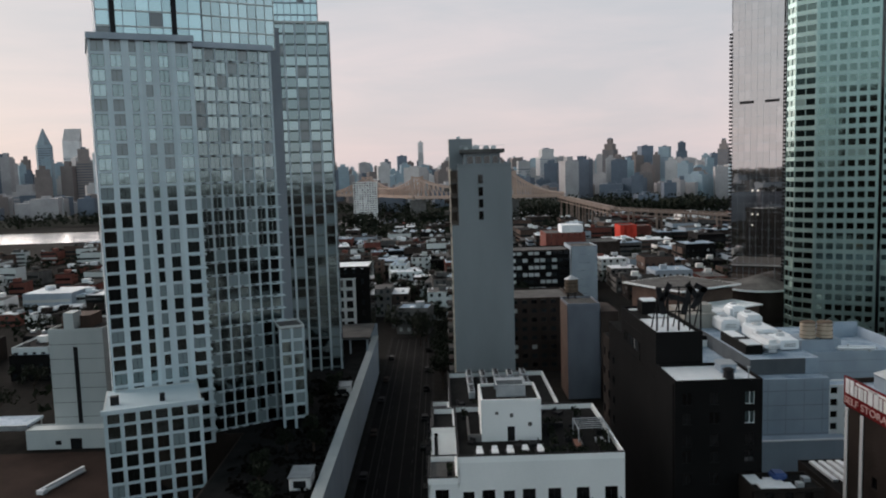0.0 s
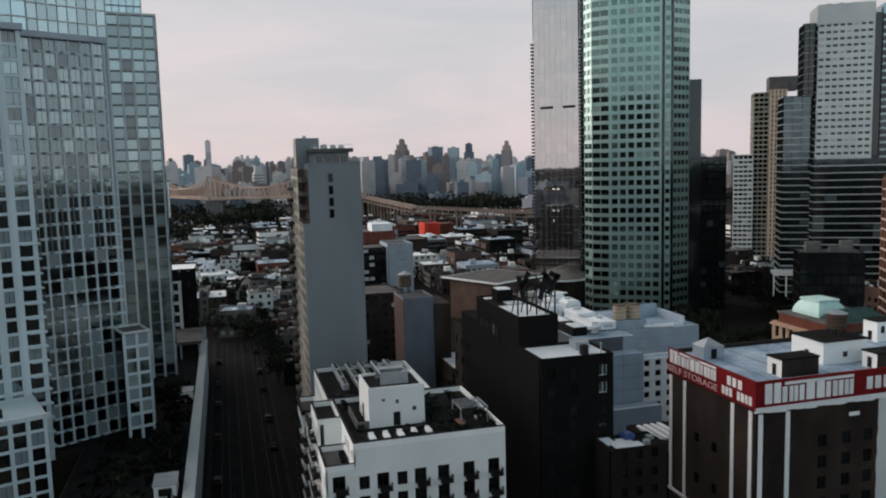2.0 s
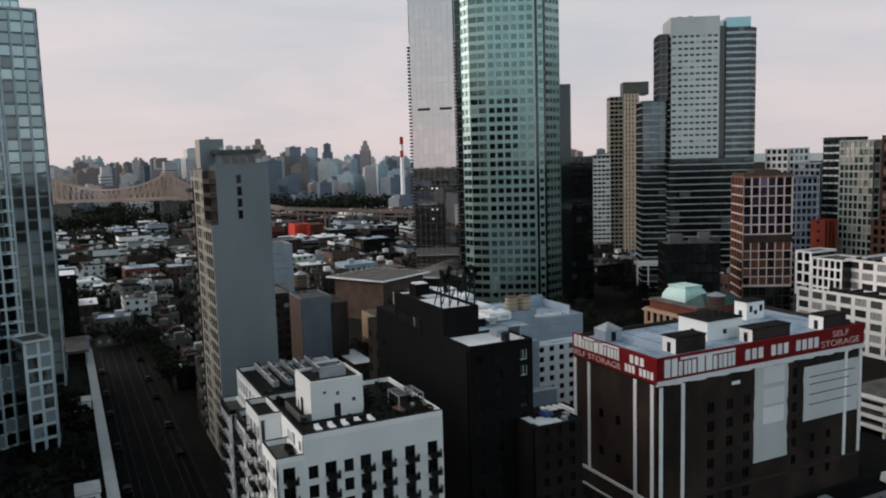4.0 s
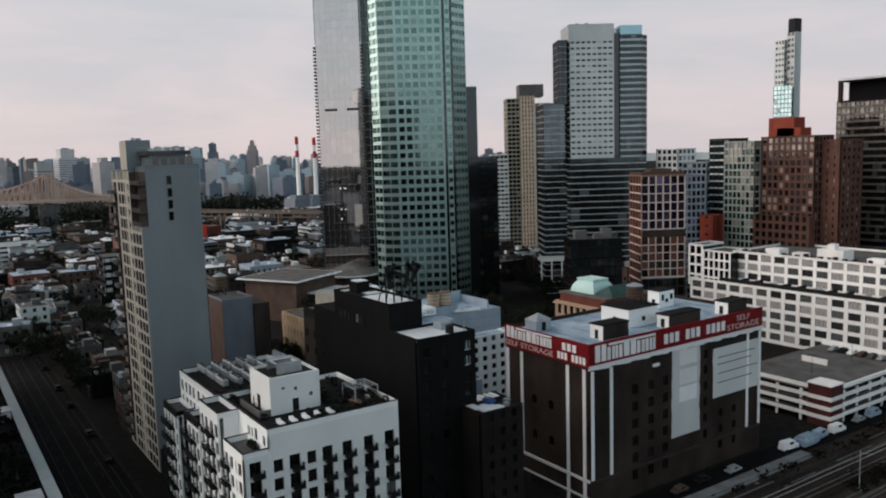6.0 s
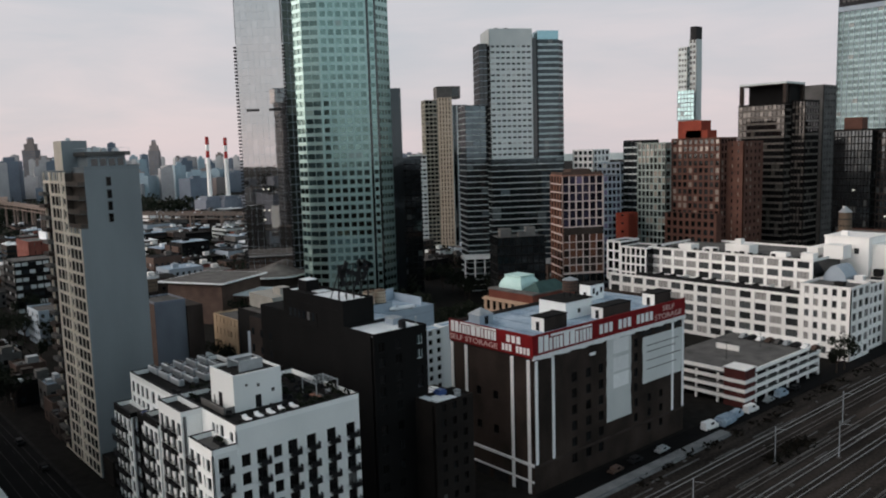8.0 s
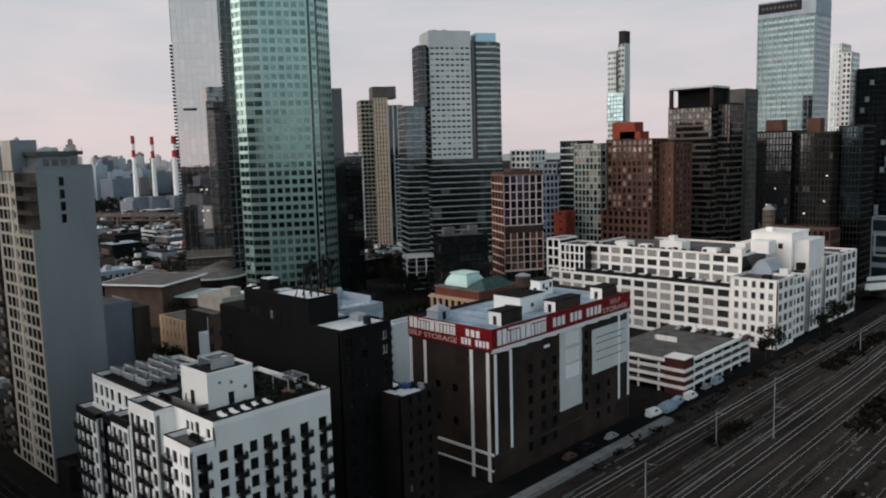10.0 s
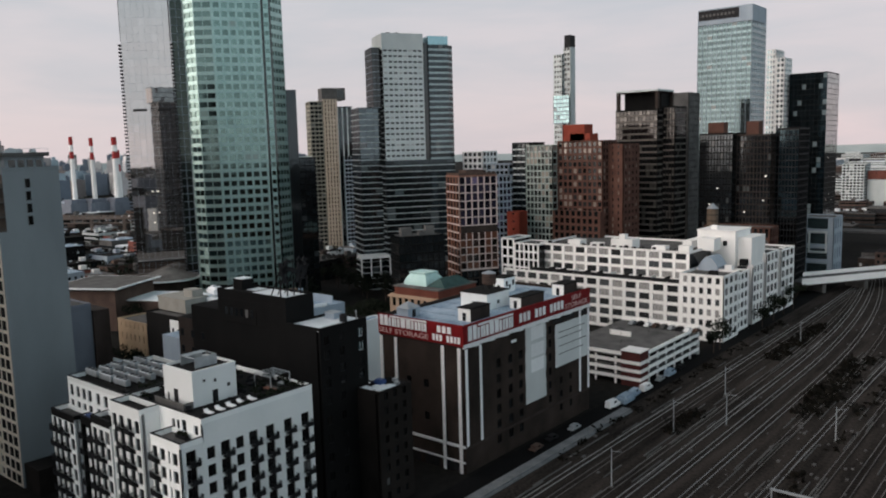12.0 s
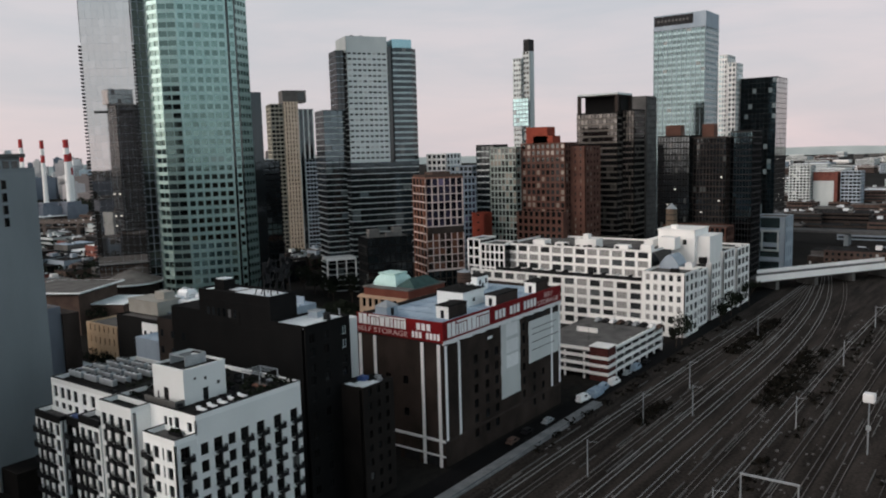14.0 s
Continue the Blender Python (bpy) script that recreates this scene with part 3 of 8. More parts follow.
bm = ragged_sheet(25.2, 34.6, 10.0, 30.0, 14, 3)
ban = part("banner", bm, BANNER, sto, "tall faded white banner with pale squares")
for z in (28.0, 23.6, 19.6):
    bm = bmesh.new()
    box(bm, 27.6, 33.6, -0.18, -0.145, z - 1.8, z + 1.6, me_)
    part("patch", bm, SIGNWHITE, ban, "paler square painted on the banner")
bm = ragged_sheet(39.4, 56.6, 16.3, 28.0, 8, 5)
sign2 = part("banner", bm, BANNER, sto, "wide faded grey sign panel with dark lines")
for z, w in ((25.6, 14), (24.0, 12.5), (21.8, 15), (19.6, 13)):
    bm = bmesh.new()
    box(bm, 41.0, 41.0 + w, -0.17, -0.145, z, z + 0.22, me_)
    part("line", bm, GREYROOF, sign2)
boxes("sign_gap", [(-0.02, 0.02, 38.4 + 6.2 * k, 43.5 + 6.2 * k, 28.5, 29.9) for k in range(3)], DARKMETAL, sto)
boxes("vent", [(-0.02, 0.06, 19.0, 21.2, 27.4, 28.1)], SIGNWHITE, sto)


def bulkhead(x0, x1, y0, y1, h, wall, side, label, base=34.2):
    """A small roof house with a door or window, a flat lid and a darker flank."""
    root = thing("roof_bulkhead", label, "bulkhead", (x0 + x1) / 2, (y0 + y1) / 2, base, group="roof houses of the storage building")
    a, b = (x1 - x0) / 2, (y1 - y0) / 2
    boxes("wall", [(-a, a, -b, b, 0, h)], wall, root)
    boxes("lid", [(-a - 0.2, a + 0.2, -b - 0.2, b + 0.2, h, h + 0.25)], DARKROOF, root)
    boxes("door", [(-0.5, 0.5, -b - 0.05, -b, 0.1, 2.1)], DARKMETAL, root)
    boxes("window", [(a, a + 0.05, -0.5, 0.5, 1.2, 2.2)], NIGHT, root)
    if side is not None:
        boxes("flank", [(a - 0.0, a + 0.08, -b, b, 0, h - 0.02)], side, root, "dark brick flank")
    return root


bulkhead(-8.0, -4.2, 8.3, 16.0, 3.1, CREAM, DARKBRICK, "low cream roof house with a dark flank on the membrane roof")
bulkhead(-17.0, -8.5, 20.8, 30.5, 4.2, WHITE, None, "white rendered stair house with a dark lid on the roof")
bulkhead(-5.8, -2.4, 27.0, 37.8, 2.9, CREAM, DARKBRICK, "cream roof house with a dark brick flank")
bulkhead(-6.3, -2.6, 48.3, 55.4, 3.1, CREAM, DARKBRICK, "cream roof house near the far end of the roof")
root = bulkhead(-22.9, -19.2, 43.4, 49.0, 4.2, WHITE, None, "small white roof house with three dark windows")
for y in (-1.9, 1.3):
    boxes("window", [(1.85, 1.9, y, y + 0.9, 1.8, 3.3)], NIGHT, root)
root = thing("roof_turret", "small pale roof house with a pyramid lid", "bulkhead", -21.4, 5.2, 34.2)
boxes("wall", [(-1.9, 1.9, -2.2, 2.2, 0, 2.4)], BLUEGREY, root)
bm = bmesh.new()
q = [bm.verts.new(c) for c in ((-2.1, -2.4, 2.4), (2.1, -2.4, 2.4), (2.1, 2.4, 2.4), (-2.1, 2.4, 2.4))]
t = bm.verts.new((0, 0, 3.9))
for i in range(4):
    bm.faces.new((q[i], q[(i + 1) % 4], t))
bm.faces.new(q[::-1])
part("lid", bm, METAL, root)
boxes("door", [(1.9, 1.95, -0.6, 0.6, 0.1, 2.0)], DARKMETAL, root)


def water_tank(x, y, z, r, h, wall, label):
    """A round wooden roof tank on legs with a cone lid and hoops."""
    root = thing("water_tank", label, "water tank", x, y, z)
    for i in range(4):
        a = math.pi / 4 + i * math.pi / 2
        bm = bmesh.new()
        rod(bm, (math.cos(a) * r * 0.75, math.sin(a) * r * 0.75, 0), (math.cos(a) * r * 0.75, math.sin(a) * r * 0.75, h * 0.3), 0.16, 0.16, 6)
        part("leg", bm, DARKMETAL, root)
    bm = bmesh.new()
    rod(bm, (0, 0, h * 0.3), (0, 0, h * 0.85), r, r * 0.95, 18)
    part("barrel", bm, wall, root)
    for k in range(3):
        bm = bmesh.new()
        rod(bm, (0, 0, h * (0.36 + 0.16 * k)), (0, 0, h * (0.38 + 0.16 * k)), r + 0.04, r + 0.04, 18)
        part("hoop", bm, DARKMETAL, root)
    bm = bmesh.new()
    rod(bm, (0, 0, h * 0.85), (0, 0, h), r * 1.05, 0.1, 18)
    part("lid", bm, METAL, root)
    return root


water_tank(-12.2, 26.8, 38.65, 1.9, 5.0, BROWN, "dark brown water tank with a pale lid above the stair house")

# ---- low annex beside the storage building ----
SOOTBRICK = surface("sooty_brick", (0.0075, 0.0066, 0.006), (0.023, 0.0187, 0.0165), 0.85, scale=0.2, fine=9.0, streak=0.4)
annex = thing("brick_annex", "dark brick annex with a white patched roof and a blue tarp", "building", -5.6, -18.4, 0)
Bx = (-3.1, 3.2, -7.0, 3.0)
shell(annex, Bx, 0, 25.6, SOOTBRICK, DARKROOF, "E", parapet=0.4)
facade(annex, "E", Bx, 0.6, 3, (8, 3.1), 1.6, 1.5, SOOTBRICK, NIGHT, most=24)
bm = bmesh.new()
for x, y, w, d, s in ((-1.2, -5.6, 3.2, 2.0, 0.2), (0.9, -4.4, 3.0, 2.6, 0.3), (1.6, -2.2, 2.2, 2.8, 0.24), (-0.6, -2.8, 2.2, 2.4, 0.16)):
    box(bm, x - w / 2, x + w / 2, y - d / 2, y + d / 2, 25.66, 25.66 + s)
part("roof_sheet", bm, WHITEROOF, annex, "white roofing sheets laid on the tar")
bm = bmesh.new()
box(bm, -2.6, -0.3, -2.8, -0.7, 25.7, 26.8)
bmesh.ops.bevel(bm, geom=bm.edges[:], offset=0.3, segments=2, affect="EDGES")
part("tarp", bm, BLUE, annex, "blue tarp over a heap")
boxes("crate", [(1.3, 2.3, -0.4, 0.5, 25.66, 26.4), (-1.0, 0.2, 1.4, 2.4, 25.66, 26.2)], METAL, annex)

# ---- white apartment building ----
apt = thing("white_apartment_building", "white rendered apartment building with black balconies and roof terraces", "building")
def apt_block(x0, x1, y0, y1, top, e=None, s=None, parapet=0.9, roof=DARKROOF):
    sides = ("E" if e else "") + ("S" if s else "")
    shell(apt, (x0, x1, y0, y1), 0, top, WHITE, roof, sides, parapet)
    if top < 31:
        boxes("parapet_facing", [(x0, x1, y0 - 0.03, y0 - 0.004, top - 0.5, top + parapet), (x1 + 0.004, x1 + 0.03, y0, y1, top + 0.1, top + parapet)], BLACKBRICK, apt, "black facing of the terrace parapet") if top < 28.5 else None
    boxes("coping", [(x0 - 0.04, x1 + 0.04, y0 - 0.04, y0 + 0.34, top + parapet, top + parapet + 0.1), (x1 - 0.34, x1 + 0.04, y0 + 0.34, y1 + 0.04, top + parapet, top + parapet + 0.1),
                     (x0 - 0.04, x0 + 0.34, y0 + 0.34, y1 + 0.04, top + parapet, top + parapet + 0.1)], DARKMETAL, apt)


RISE = 3.05


def balcony(m, u, z, w=1.9, deep=0.95):
    """A small black box balcony: slab, rail, uprights."""
    root = part("balcony", (lambda b: (box(b, u - w / 2, u + w / 2, -deep, -0.01, z - 0.14, z, m), b)[1])(bmesh.new()), DARKMETAL, apt)
    bm = bmesh.new()
    box(bm, u - w / 2, u + w / 2, -deep, -deep + 0.05, z + 0.95, z + 1.03, m)
    box(bm, u - w / 2, u - w / 2 + 0.05, -deep, -0.01, z + 0.95, z + 1.03, m)
    box(bm, u + w / 2 - 0.05, u + w / 2, -deep, -0.01, z + 0.95, z + 1.03, m)
    k = 0.0
    while k < w:
        box(bm, u - w / 2 + k, u - w / 2 + k + 0.045, -deep, -deep + 0.045, z, z + 0.95, m)
        k += 0.16
    for s in (-1, 1):
        k = 0.16
        while k < deep:
            box(bm, u + s * (w / 2 - 0.045) - 0.022, u + s * (w / 2 - 0.045) + 0.022, -deep + k, -deep + k + 0.045, z, z + 0.95, m)
            k += 0.16
    box(bm, u - w / 2 + 0.05, u + w / 2 - 0.05, -deep + 0.01, -deep + 0.03, z + 0.08, z + 0.78, m)
    rail = new("railing", mesh("railing", bm, DARKMETAL))
    rail.parent = root
    tagged(rail, kind="stuff")


def punched(block, side, wins, top, z_low=0.0, paint=WHITE):
    """A rendered wall with punched windows; wins: (along, centre height, wide, tall, balcony)."""
    m, width = wall_frame(side, *block)
    us = sorted({round(u - w / 2, 3) for u, z, w, h, b in wins} | {round(u + w / 2, 3) for u, z, w, h, b in wins} | {0.0, round(width, 3)})
    zs = sorted({round(z - h / 2, 3) for u, z, w, h, b in wins} | {round(z + h / 2, 3) for u, z, w, h, b in wins} | {z_low, round(top, 3)})
    bm = bmesh.new()
    for a, b in zip(us, us[1:]):
        for c, d in zip(zs, zs[1:]):
            if not any(u - w / 2 < (a + b) / 2 < u + w / 2 and z - h / 2 < (c + d) / 2 < z + h / 2 for u, z, w, h, _ in wins):
                box(bm, a, b, 0, 0.358, c, d, m)
    bmesh.ops.remove_doubles(bm, verts=bm.verts[:], dist=0.0005)
    part("wall", bm, paint, apt)
    if side == "S":
        for c in sorted({(u, w, h) for u, z, w, h, b in wins if b}):
            bm = bmesh.new()
            for u, z, w, h, b in wins:
                if (u, w, h) == c:
                    box(bm, u - w / 2 - 0.35, u + w / 2 + 0.75, -0.05, 0.0, max(z - h / 2 - RISE + h, z_low), z - h / 2, m)
            part("brick_panel", bm, BLACKBRICK, apt, "black brick strip between the windows")
    for u, z, w, h, b in wins:
        ob = new("window_pane", pane_mesh(w, h, NIGHT, DARKMETAL, 1 if w > 1.0 else 0))
        ob.parent = apt
        ob.matrix_basis = m @ Matrix.Translation((u, 0.34, z))
        if b:
            balcony(m, u + 0.35, z - h / 2 - 0.05)


# main block and its corner bay
main = (-24.0, -0.8, -67.9, -44.4)
apt_block(*main, 32.0, e=1, s=1)
ue = [(4.0 - 2.5, 0), (7.4 - 3.1, 1), (10.2 - 3.0, 0), (13.0 - 3.0, 1), (16.6 - 3.0, 1), (20.6 - 3.0, 1), (24.6 - 3.0, 1)]
punched(main, "E", [(u, 26.75 - RISE * k, 1.85 if b else 1.6, 2.45 if b else 2.1, b) for u, b in ue for k in range(9)], 32.0)
punched(main, "S", [(18.0, 30.6, 1.3, 2.2, 0), (14.8, 30.4, 0.9, 1.9, 0), (16.2, 30.4, 0.9, 1.9, 0), (21.5, 30.3, 1.2, 2.2, 0)], 32.0, 28.0)
corner = (-9.6, -0.8, -72.1, -67.9)
apt_block(*corner, 29.0, e=1, s=1, roof=GREYROOF)
punched(corner, "E", [(1.95, 27.0 - RISE * k, 1.9, 2.45, 1) for k in range(9)], 29.0)
punched(corner, "S", [(u, 27.0 - RISE * k, w, 2.1, b) for u, w, b in ((1.1, 1.5, 1), (3.5, 1.45, 0), (5.5, 0.5, 0), (7.2, 1.45, 0)) for k in range(9)], 29.0)
wing = (-23.4, -13.6, -71.6, -67.9)
apt_block(*wing, 32.0, e=0, s=1)
punched(wing, "S", [(u, 29.6 - RISE * k, 1.5, 2.3, b) for u, b in ((1.2, 0), (3.6, 1), (6.3, 1), (8.7, 0)) for k in range(10)], 32.0)
rear = (-46.0, -24.0, -68.6, -50.0)
apt_block(*rear, 32.0, e=0, s=1)
punched(rear, "S", [(u, 30.2 - RISE * k, 1.45, 2.25, 0) for u in (1.4, 4.0, 6.4, 8.8, 12.0, 15.0, 18.0) for k in range(2)], 32.0, 24.0)
low1 = (-46.6, -37.2, -72.0, -68.6)
apt_block(*low1, 26.2, s=1, roof=GREYROOF)
punched(low1, "S", [(u, 24.4 - RISE * k, 1.5, 2.3, b) for u, b in ((1.2, 1), (3.4, 1), (5.8, 1), (8.2, 0)) for k in range(8)], 26.2)
low2 = (-37.2, -30.4, -70.8, -68.6)
apt_block(*low2, 26.2, s=1)
punched(low2, "S", [(u, 24.4 - RISE * k, 1.5, 2.3, 1) for u in (1.4, 4.6) for k in range(8)], 26.2, paint=BLACKBRICK)
boxes("white_panel", [(x, x + 0.9, -70.86, -70.80, 24.0 - RISE * k - 1.0, 24.0 - RISE * k + 1.2) for k in range(8) for x in (-34.9, -31.6)], WHITE, apt, "white render panels between black balconies", "stuff")
low3 = (-30.4, -23.4, -72.0, -68.6)
apt_block(*low3, 28.0, s=1)
punched(low3, "S", [(u, 25.6 - RISE * k, 1.5, 2.3, b) for u, b in ((1.2, 1), (3.6, 1), (5.8, 0)) for k in range(8)], 28.0)
# black brick insets of the side wall
boxes("brick_panel", [(-36.9, -30.7, -70.84, -70.80, 0.0, 2.5)], BLACKBRICK, apt, "black brick panel")
# roof house
ph = (-18.1, -9.0, -64.0, -55.0)
shell(apt, ph, 32.05, 38.0, WHITE, DARKROOF, "", 0.45)
boxes("door", [(-14.9, -13.6, -64.06, -64.0, 32.1, 34.6), (-8.99, -8.94, -60.1, -59.0, 32.1, 34.3), (-16.9, -16.5, -64.05, -64.0, 32.1, 33.6)], DARKMETAL, apt)
boxes("vent", [(-8.99, -8.93, -61.9, -61.4, 36.2, 36.6), (-8.99, -8.93, -59.7, -59.2, 35.7, 36.3), (-8.99, -8.93, -57.0, -56.4, 34.3, 34.9)], GREYROOF, apt)
boxes("terrace_wall", [(-18.1, -9.0, -66.0, -65.7, 32.05, 33.2), (-9.3, -9.0, -65.7, -64.0, 32.05, 33.2)], GREYROOF, apt)
boxes("roof_frame", [(-16.4, -16.2, -61.5, -57, 38.0, 39.9), (-11.9, -11.7, -61.5, -57, 38.0, 39.9), (-16.4, -11.7, -61.5, -61.3, 39.7, 39.9), (-16.4, -11.7, -57.2, -57.0, 39.7, 39.9), (-16.3, -14.9, -61.3, -57.2, 39.72, 39.8)], METAL, apt)

unit = thing("rooftop_unit", "long grey rooftop air-conditioning unit on rails", "air conditioner", -43.5, -64.5, 32.1, group="air conditioners on the white building")
bm = bmesh.new()
box(bm, -2.3, 2.3, -0.55, 0.55, 0.3, 1.5)
bmesh.ops.bevel(bm, geom=bm.edges[:], offset=0.08, segments=1, affect="EDGES")
part("casing", bm, METAL, unit)
boxes("skid", [(-2.3, 2.3, -0.5, -0.35, 0, 0.3)], DARKMETAL, unit)
boxes("skid", [(-2.3, 2.3, 0.35, 0.5, 0, 0.3)], DARKMETAL, unit)
for k in (-1.4, 0.0, 1.4):
    bm = bmesh.new()
    rod(bm, (k, 0, 1.5), (k, 0, 1.62), 0.42, 0.40, 10)
    part("fan", bm, DARKMETAL, unit)
for i in range(3):
    for j in range(5):
        if i or j:
            copy_thing(unit, pose(-43.5 + 5.6 * i + 0.5 * (j % 2), -64.5 + 2.6 * j, 32.1))
lounger = thing("sun_lounger", "white sun bed with dark legs on the roof terrace", "sun lounger", -3.2, -64.6, 32.1, group="sun beds on the terrace")
boxes("platform", [(-1.5, 1.0, -0.75, 0.75, 0.0, 0.3)], DARKMETAL, lounger)
boxes("bed", [(-1.0, 0.6, -0.5, 0.5, 0.45, 0.6)], SIGNWHITE, lounger)
bm = bmesh.new()
box(bm, -0.35, 0.35, -0.4, 0.4, 0, 0.14, Matrix.Translation((-1.15, 0, 0.62)) @ Matrix.Rotation(radians(35), 4, "Y"))
part("backrest", bm, SIGNWHITE, lounger)
for x in (-0.9, 0.5):
    for y in (-0.36, 0.32):
        boxes("leg", [(x, x + 0.08, y, y + 0.08, 0, 0.45)], DARKMETAL, lounger)
for k in range(1, 5):
    copy_thing(lounger, pose(-3.2, -64.6 + 2.2 * k, 32.1))


def planter(x, y, z, w, d, tall, seed):
    root = thing("planter", "dark planter box with a ragged shrub on the terrace", "planter", x, y, z, group="planters of the terrace")
    boxes("trough", [(-w / 2, w / 2, -d / 2, d / 2, 0, 0.6)], DARKMETAL, root)
    rr = random.Random(seed)
    bm = bmesh.new()
    for _ in range(70):
        c = Vector((rr.uniform(-w / 2, w / 2), rr.uniform(-d / 2, d / 2), rr.uniform(0.5, tall)))
        a, b = Vector((rr.gauss(0, 1), rr.gauss(0, 1), rr.gauss(0, 1))).normalized() * 0.28, Vector((rr.gauss(0, 1), rr.gauss(0, 1), rr.gauss(0, 1))).normalized() * 0.24
        bm.faces.new([bm.verts.new(c + a), bm.verts.new(c + b), bm.verts.new(c - a), bm.verts.new(c - b)])
    part("shrub", bm, LEAF, root, kind="stuff")


for i, (x, y, w, d, t) in enumerate(((-1.9, -54.0, 0.9, 3.0, 1.5), (-1.9, -50.5, 0.9, 2.4, 1.3), (-5.6, -53.6, 2.2, 0.9, 1.7), (-4.2, -47.0, 2.4, 0.9, 1.4), (-1.9, -46.6, 0.9, 2.0, 1.6), (-8.0, -50.4, 0.9, 2.6, 1.8), (-20.6, -66.2, 2.4, 0.9, 1.2), (-26.0, -62.0, 0.9, 5.0, 1.3), (-5.0, -69.0, 3.0, 0.7, 1.1))):
    planter(x, y, 29.1 if y < -68 else 32.1, w, d, t, i)
for i, (x, y, w, d, t) in enumerate(((-10.5, -53.4, 2.6, 0.9, 1.4), (-7.4, -45.6, 3.4, 0.8, 1.5), (-11.6, -46.0, 2.6, 0.9, 1.9), (-15.0, -52.6, 0.9, 3.4, 1.3), (-19.6, -58.0, 0.9, 4.4, 1.5), (-21.6, -62.0, 2.2, 0.9, 1.2), (-1.9, -58.4, 0.7, 1.6, 1.0), (-3.4, -51.6, 1.8, 0.8, 1.2), (-19.0, -48.0, 3.0, 1.0, 1.4))):
    planter(x, y, 32.1, w, d, t, 70 + i)
for i, (x, y, s) in enumerate(((-6.6, -56.4, 0.7), (-4.6, -56.0, 0.5), (-6.0, -58.6, 0.6), (-8.0, -65.6, 0.5), (-12.0, -49.6, 0.8), (-14.6, -47.4, 0.7), (-22.0, -54.0, 0.9), (-21.0, -50.8, 0.7), (-27.6, -56.0, 0.8), (-29.0, -62.0, 0.7), (-27.4, -66.6, 0.6))):
    root = thing("outdoor_bench", "dark low outdoor bench on the roof terrace", "bench", x, y, 32.1, 20 * i, group="benches of the terrace")
    boxes("seat", [(-s, s, -s, s, 0.1, 0.45)], DARKMETAL, root)
    boxes("backrest", [(-s, s, s - 0.12, s, 0.45, 0.9)], DARKMETAL, root)
root = thing("terrace_sofa", "grey outdoor sofa with red-brown cushions on the terrace", "sofa", -5.6, -50.2, 32.1)
boxes("base", [(-1.6, 1.6, -0.5, 0.5, 0, 0.45)], DARKMETAL, root)
boxes("cushion", [(-1.5, 0.0, -0.45, 0.45, 0.45, 0.65)], ORANGE, root)
boxes("cushion", [(0.05, 1.5, -0.45, 0.45, 0.45, 0.65)], ORANGE, root)
boxes("backrest", [(-1.6, 1.6, 0.4, 0.6, 0.45, 0.95)], GREYROOF, root)
root = thing("pergola", "thin pale pergola frame over the terrace corner", "pergola", -8.0, -47.8, 32.1)
for x in (-2.4, 2.4):
    for y in (-2.2, 2.2):
        boxes("post", [(x - 0.08, x + 0.08, y - 0.08, y + 0.08, 0, 2.5)], METAL, root)
for y in (-2.2, 2.2):
    boxes("beam", [(-2.5, 2.5, y - 0.08, y + 0.08, 2.5, 2.65)], METAL, root)
for k in range(6):
    boxes("slat", [(-2.4 + 0.9 * k, -2.25 + 0.9 * k, -2.3, 2.3, 2.65, 2.72)], METAL, root)
root = thing("roof_table", "pale grey outdoor table with a white umbrella base", "table", -6.2, -46.8, 32.1)
boxes("tabletop", [(-1.0, 1.0, -0.6, 0.6, 0.7, 0.76)], METAL, root)
for x in (-0.9, 0.84):
    boxes("leg", [(x, x + 0.06, -0.5, 0.5, 0, 0.7)], METAL, root)
root = thing("tarp_heap", "blue tarp over stored things on a low terrace", "tarp", -34.5, -69.7, 26.3)
bm = bmesh.new()
box(bm, -2.0, 2.0, -0.8, 0.8, 0, 1.1)
bmesh.ops.bevel(bm, geom=bm.edges[:], offset=0.35, segments=2, affect="EDGES")
part("sheet", bm, BLUE, root)

# ---- black brick building with a roof sign frame ----
blk = thing("black_brick_building", "black brick loft building with white roof sheets", "building")
lo, hi = (-19.0, -8.8, -35.0, -21.8), (-43.0, -19.0, -35.0, -27.4)
shell(blk, lo, 0, 40.0, BLACKBRICK, WHITEROOF, "E", parapet=0.5)
m_, w_ = wall_frame("E", *lo)
wins = [(u, z, 1.5, 1.9) for u in (1.9, 6.0, 11.3) for z in (5, 9, 13, 17, 21, 25.2, 28.6, 31.2, 34.6, 37.6)]
us = sorted({u - w / 2 for u, z, w, h in wins} | {u + w / 2 for u, z, w, h in wins} | {0.0, w_})
zs = sorted({z - h / 2 for u, z, w, h in wins} | {z + h / 2 for u, z, w, h in wins} | {0.0, 40.0})
bm = bmesh.new()
for a, b in zip(us, us[1:]):
    for c, d in zip(zs, zs[1:]):
        if not any(u - w / 2 < (a + b) / 2 < u + w / 2 and z - h / 2 < (c + d) / 2 < z + h / 2 for u, z, w, h in wins):
            box(bm, a, b, 0, 0.358, c, d, m_)
part("brick_wall", bm, BLACKBRICK, blk)
for u, z, w, h in wins:
    lit = u > 10 and z > 33
    ob = new("window_pane", pane_mesh(w, h, NIGHT if not lit else BLUEGLASS, SIGNWHITE if lit else DARKMETAL, 1))
    ob.parent = blk
    ob.matrix_basis = m_ @ Matrix.Translation((u, 0.30, z))
shell(blk, hi, 0, 45.2, BLACKBRICK, DARKROOF, "", parapet=0.5)
boxes("west_wing", [(-60.0, -54.0, -35.0, -25.0, 0, 37.0)], DARKBRICK, blk, "dark brown brick west part")
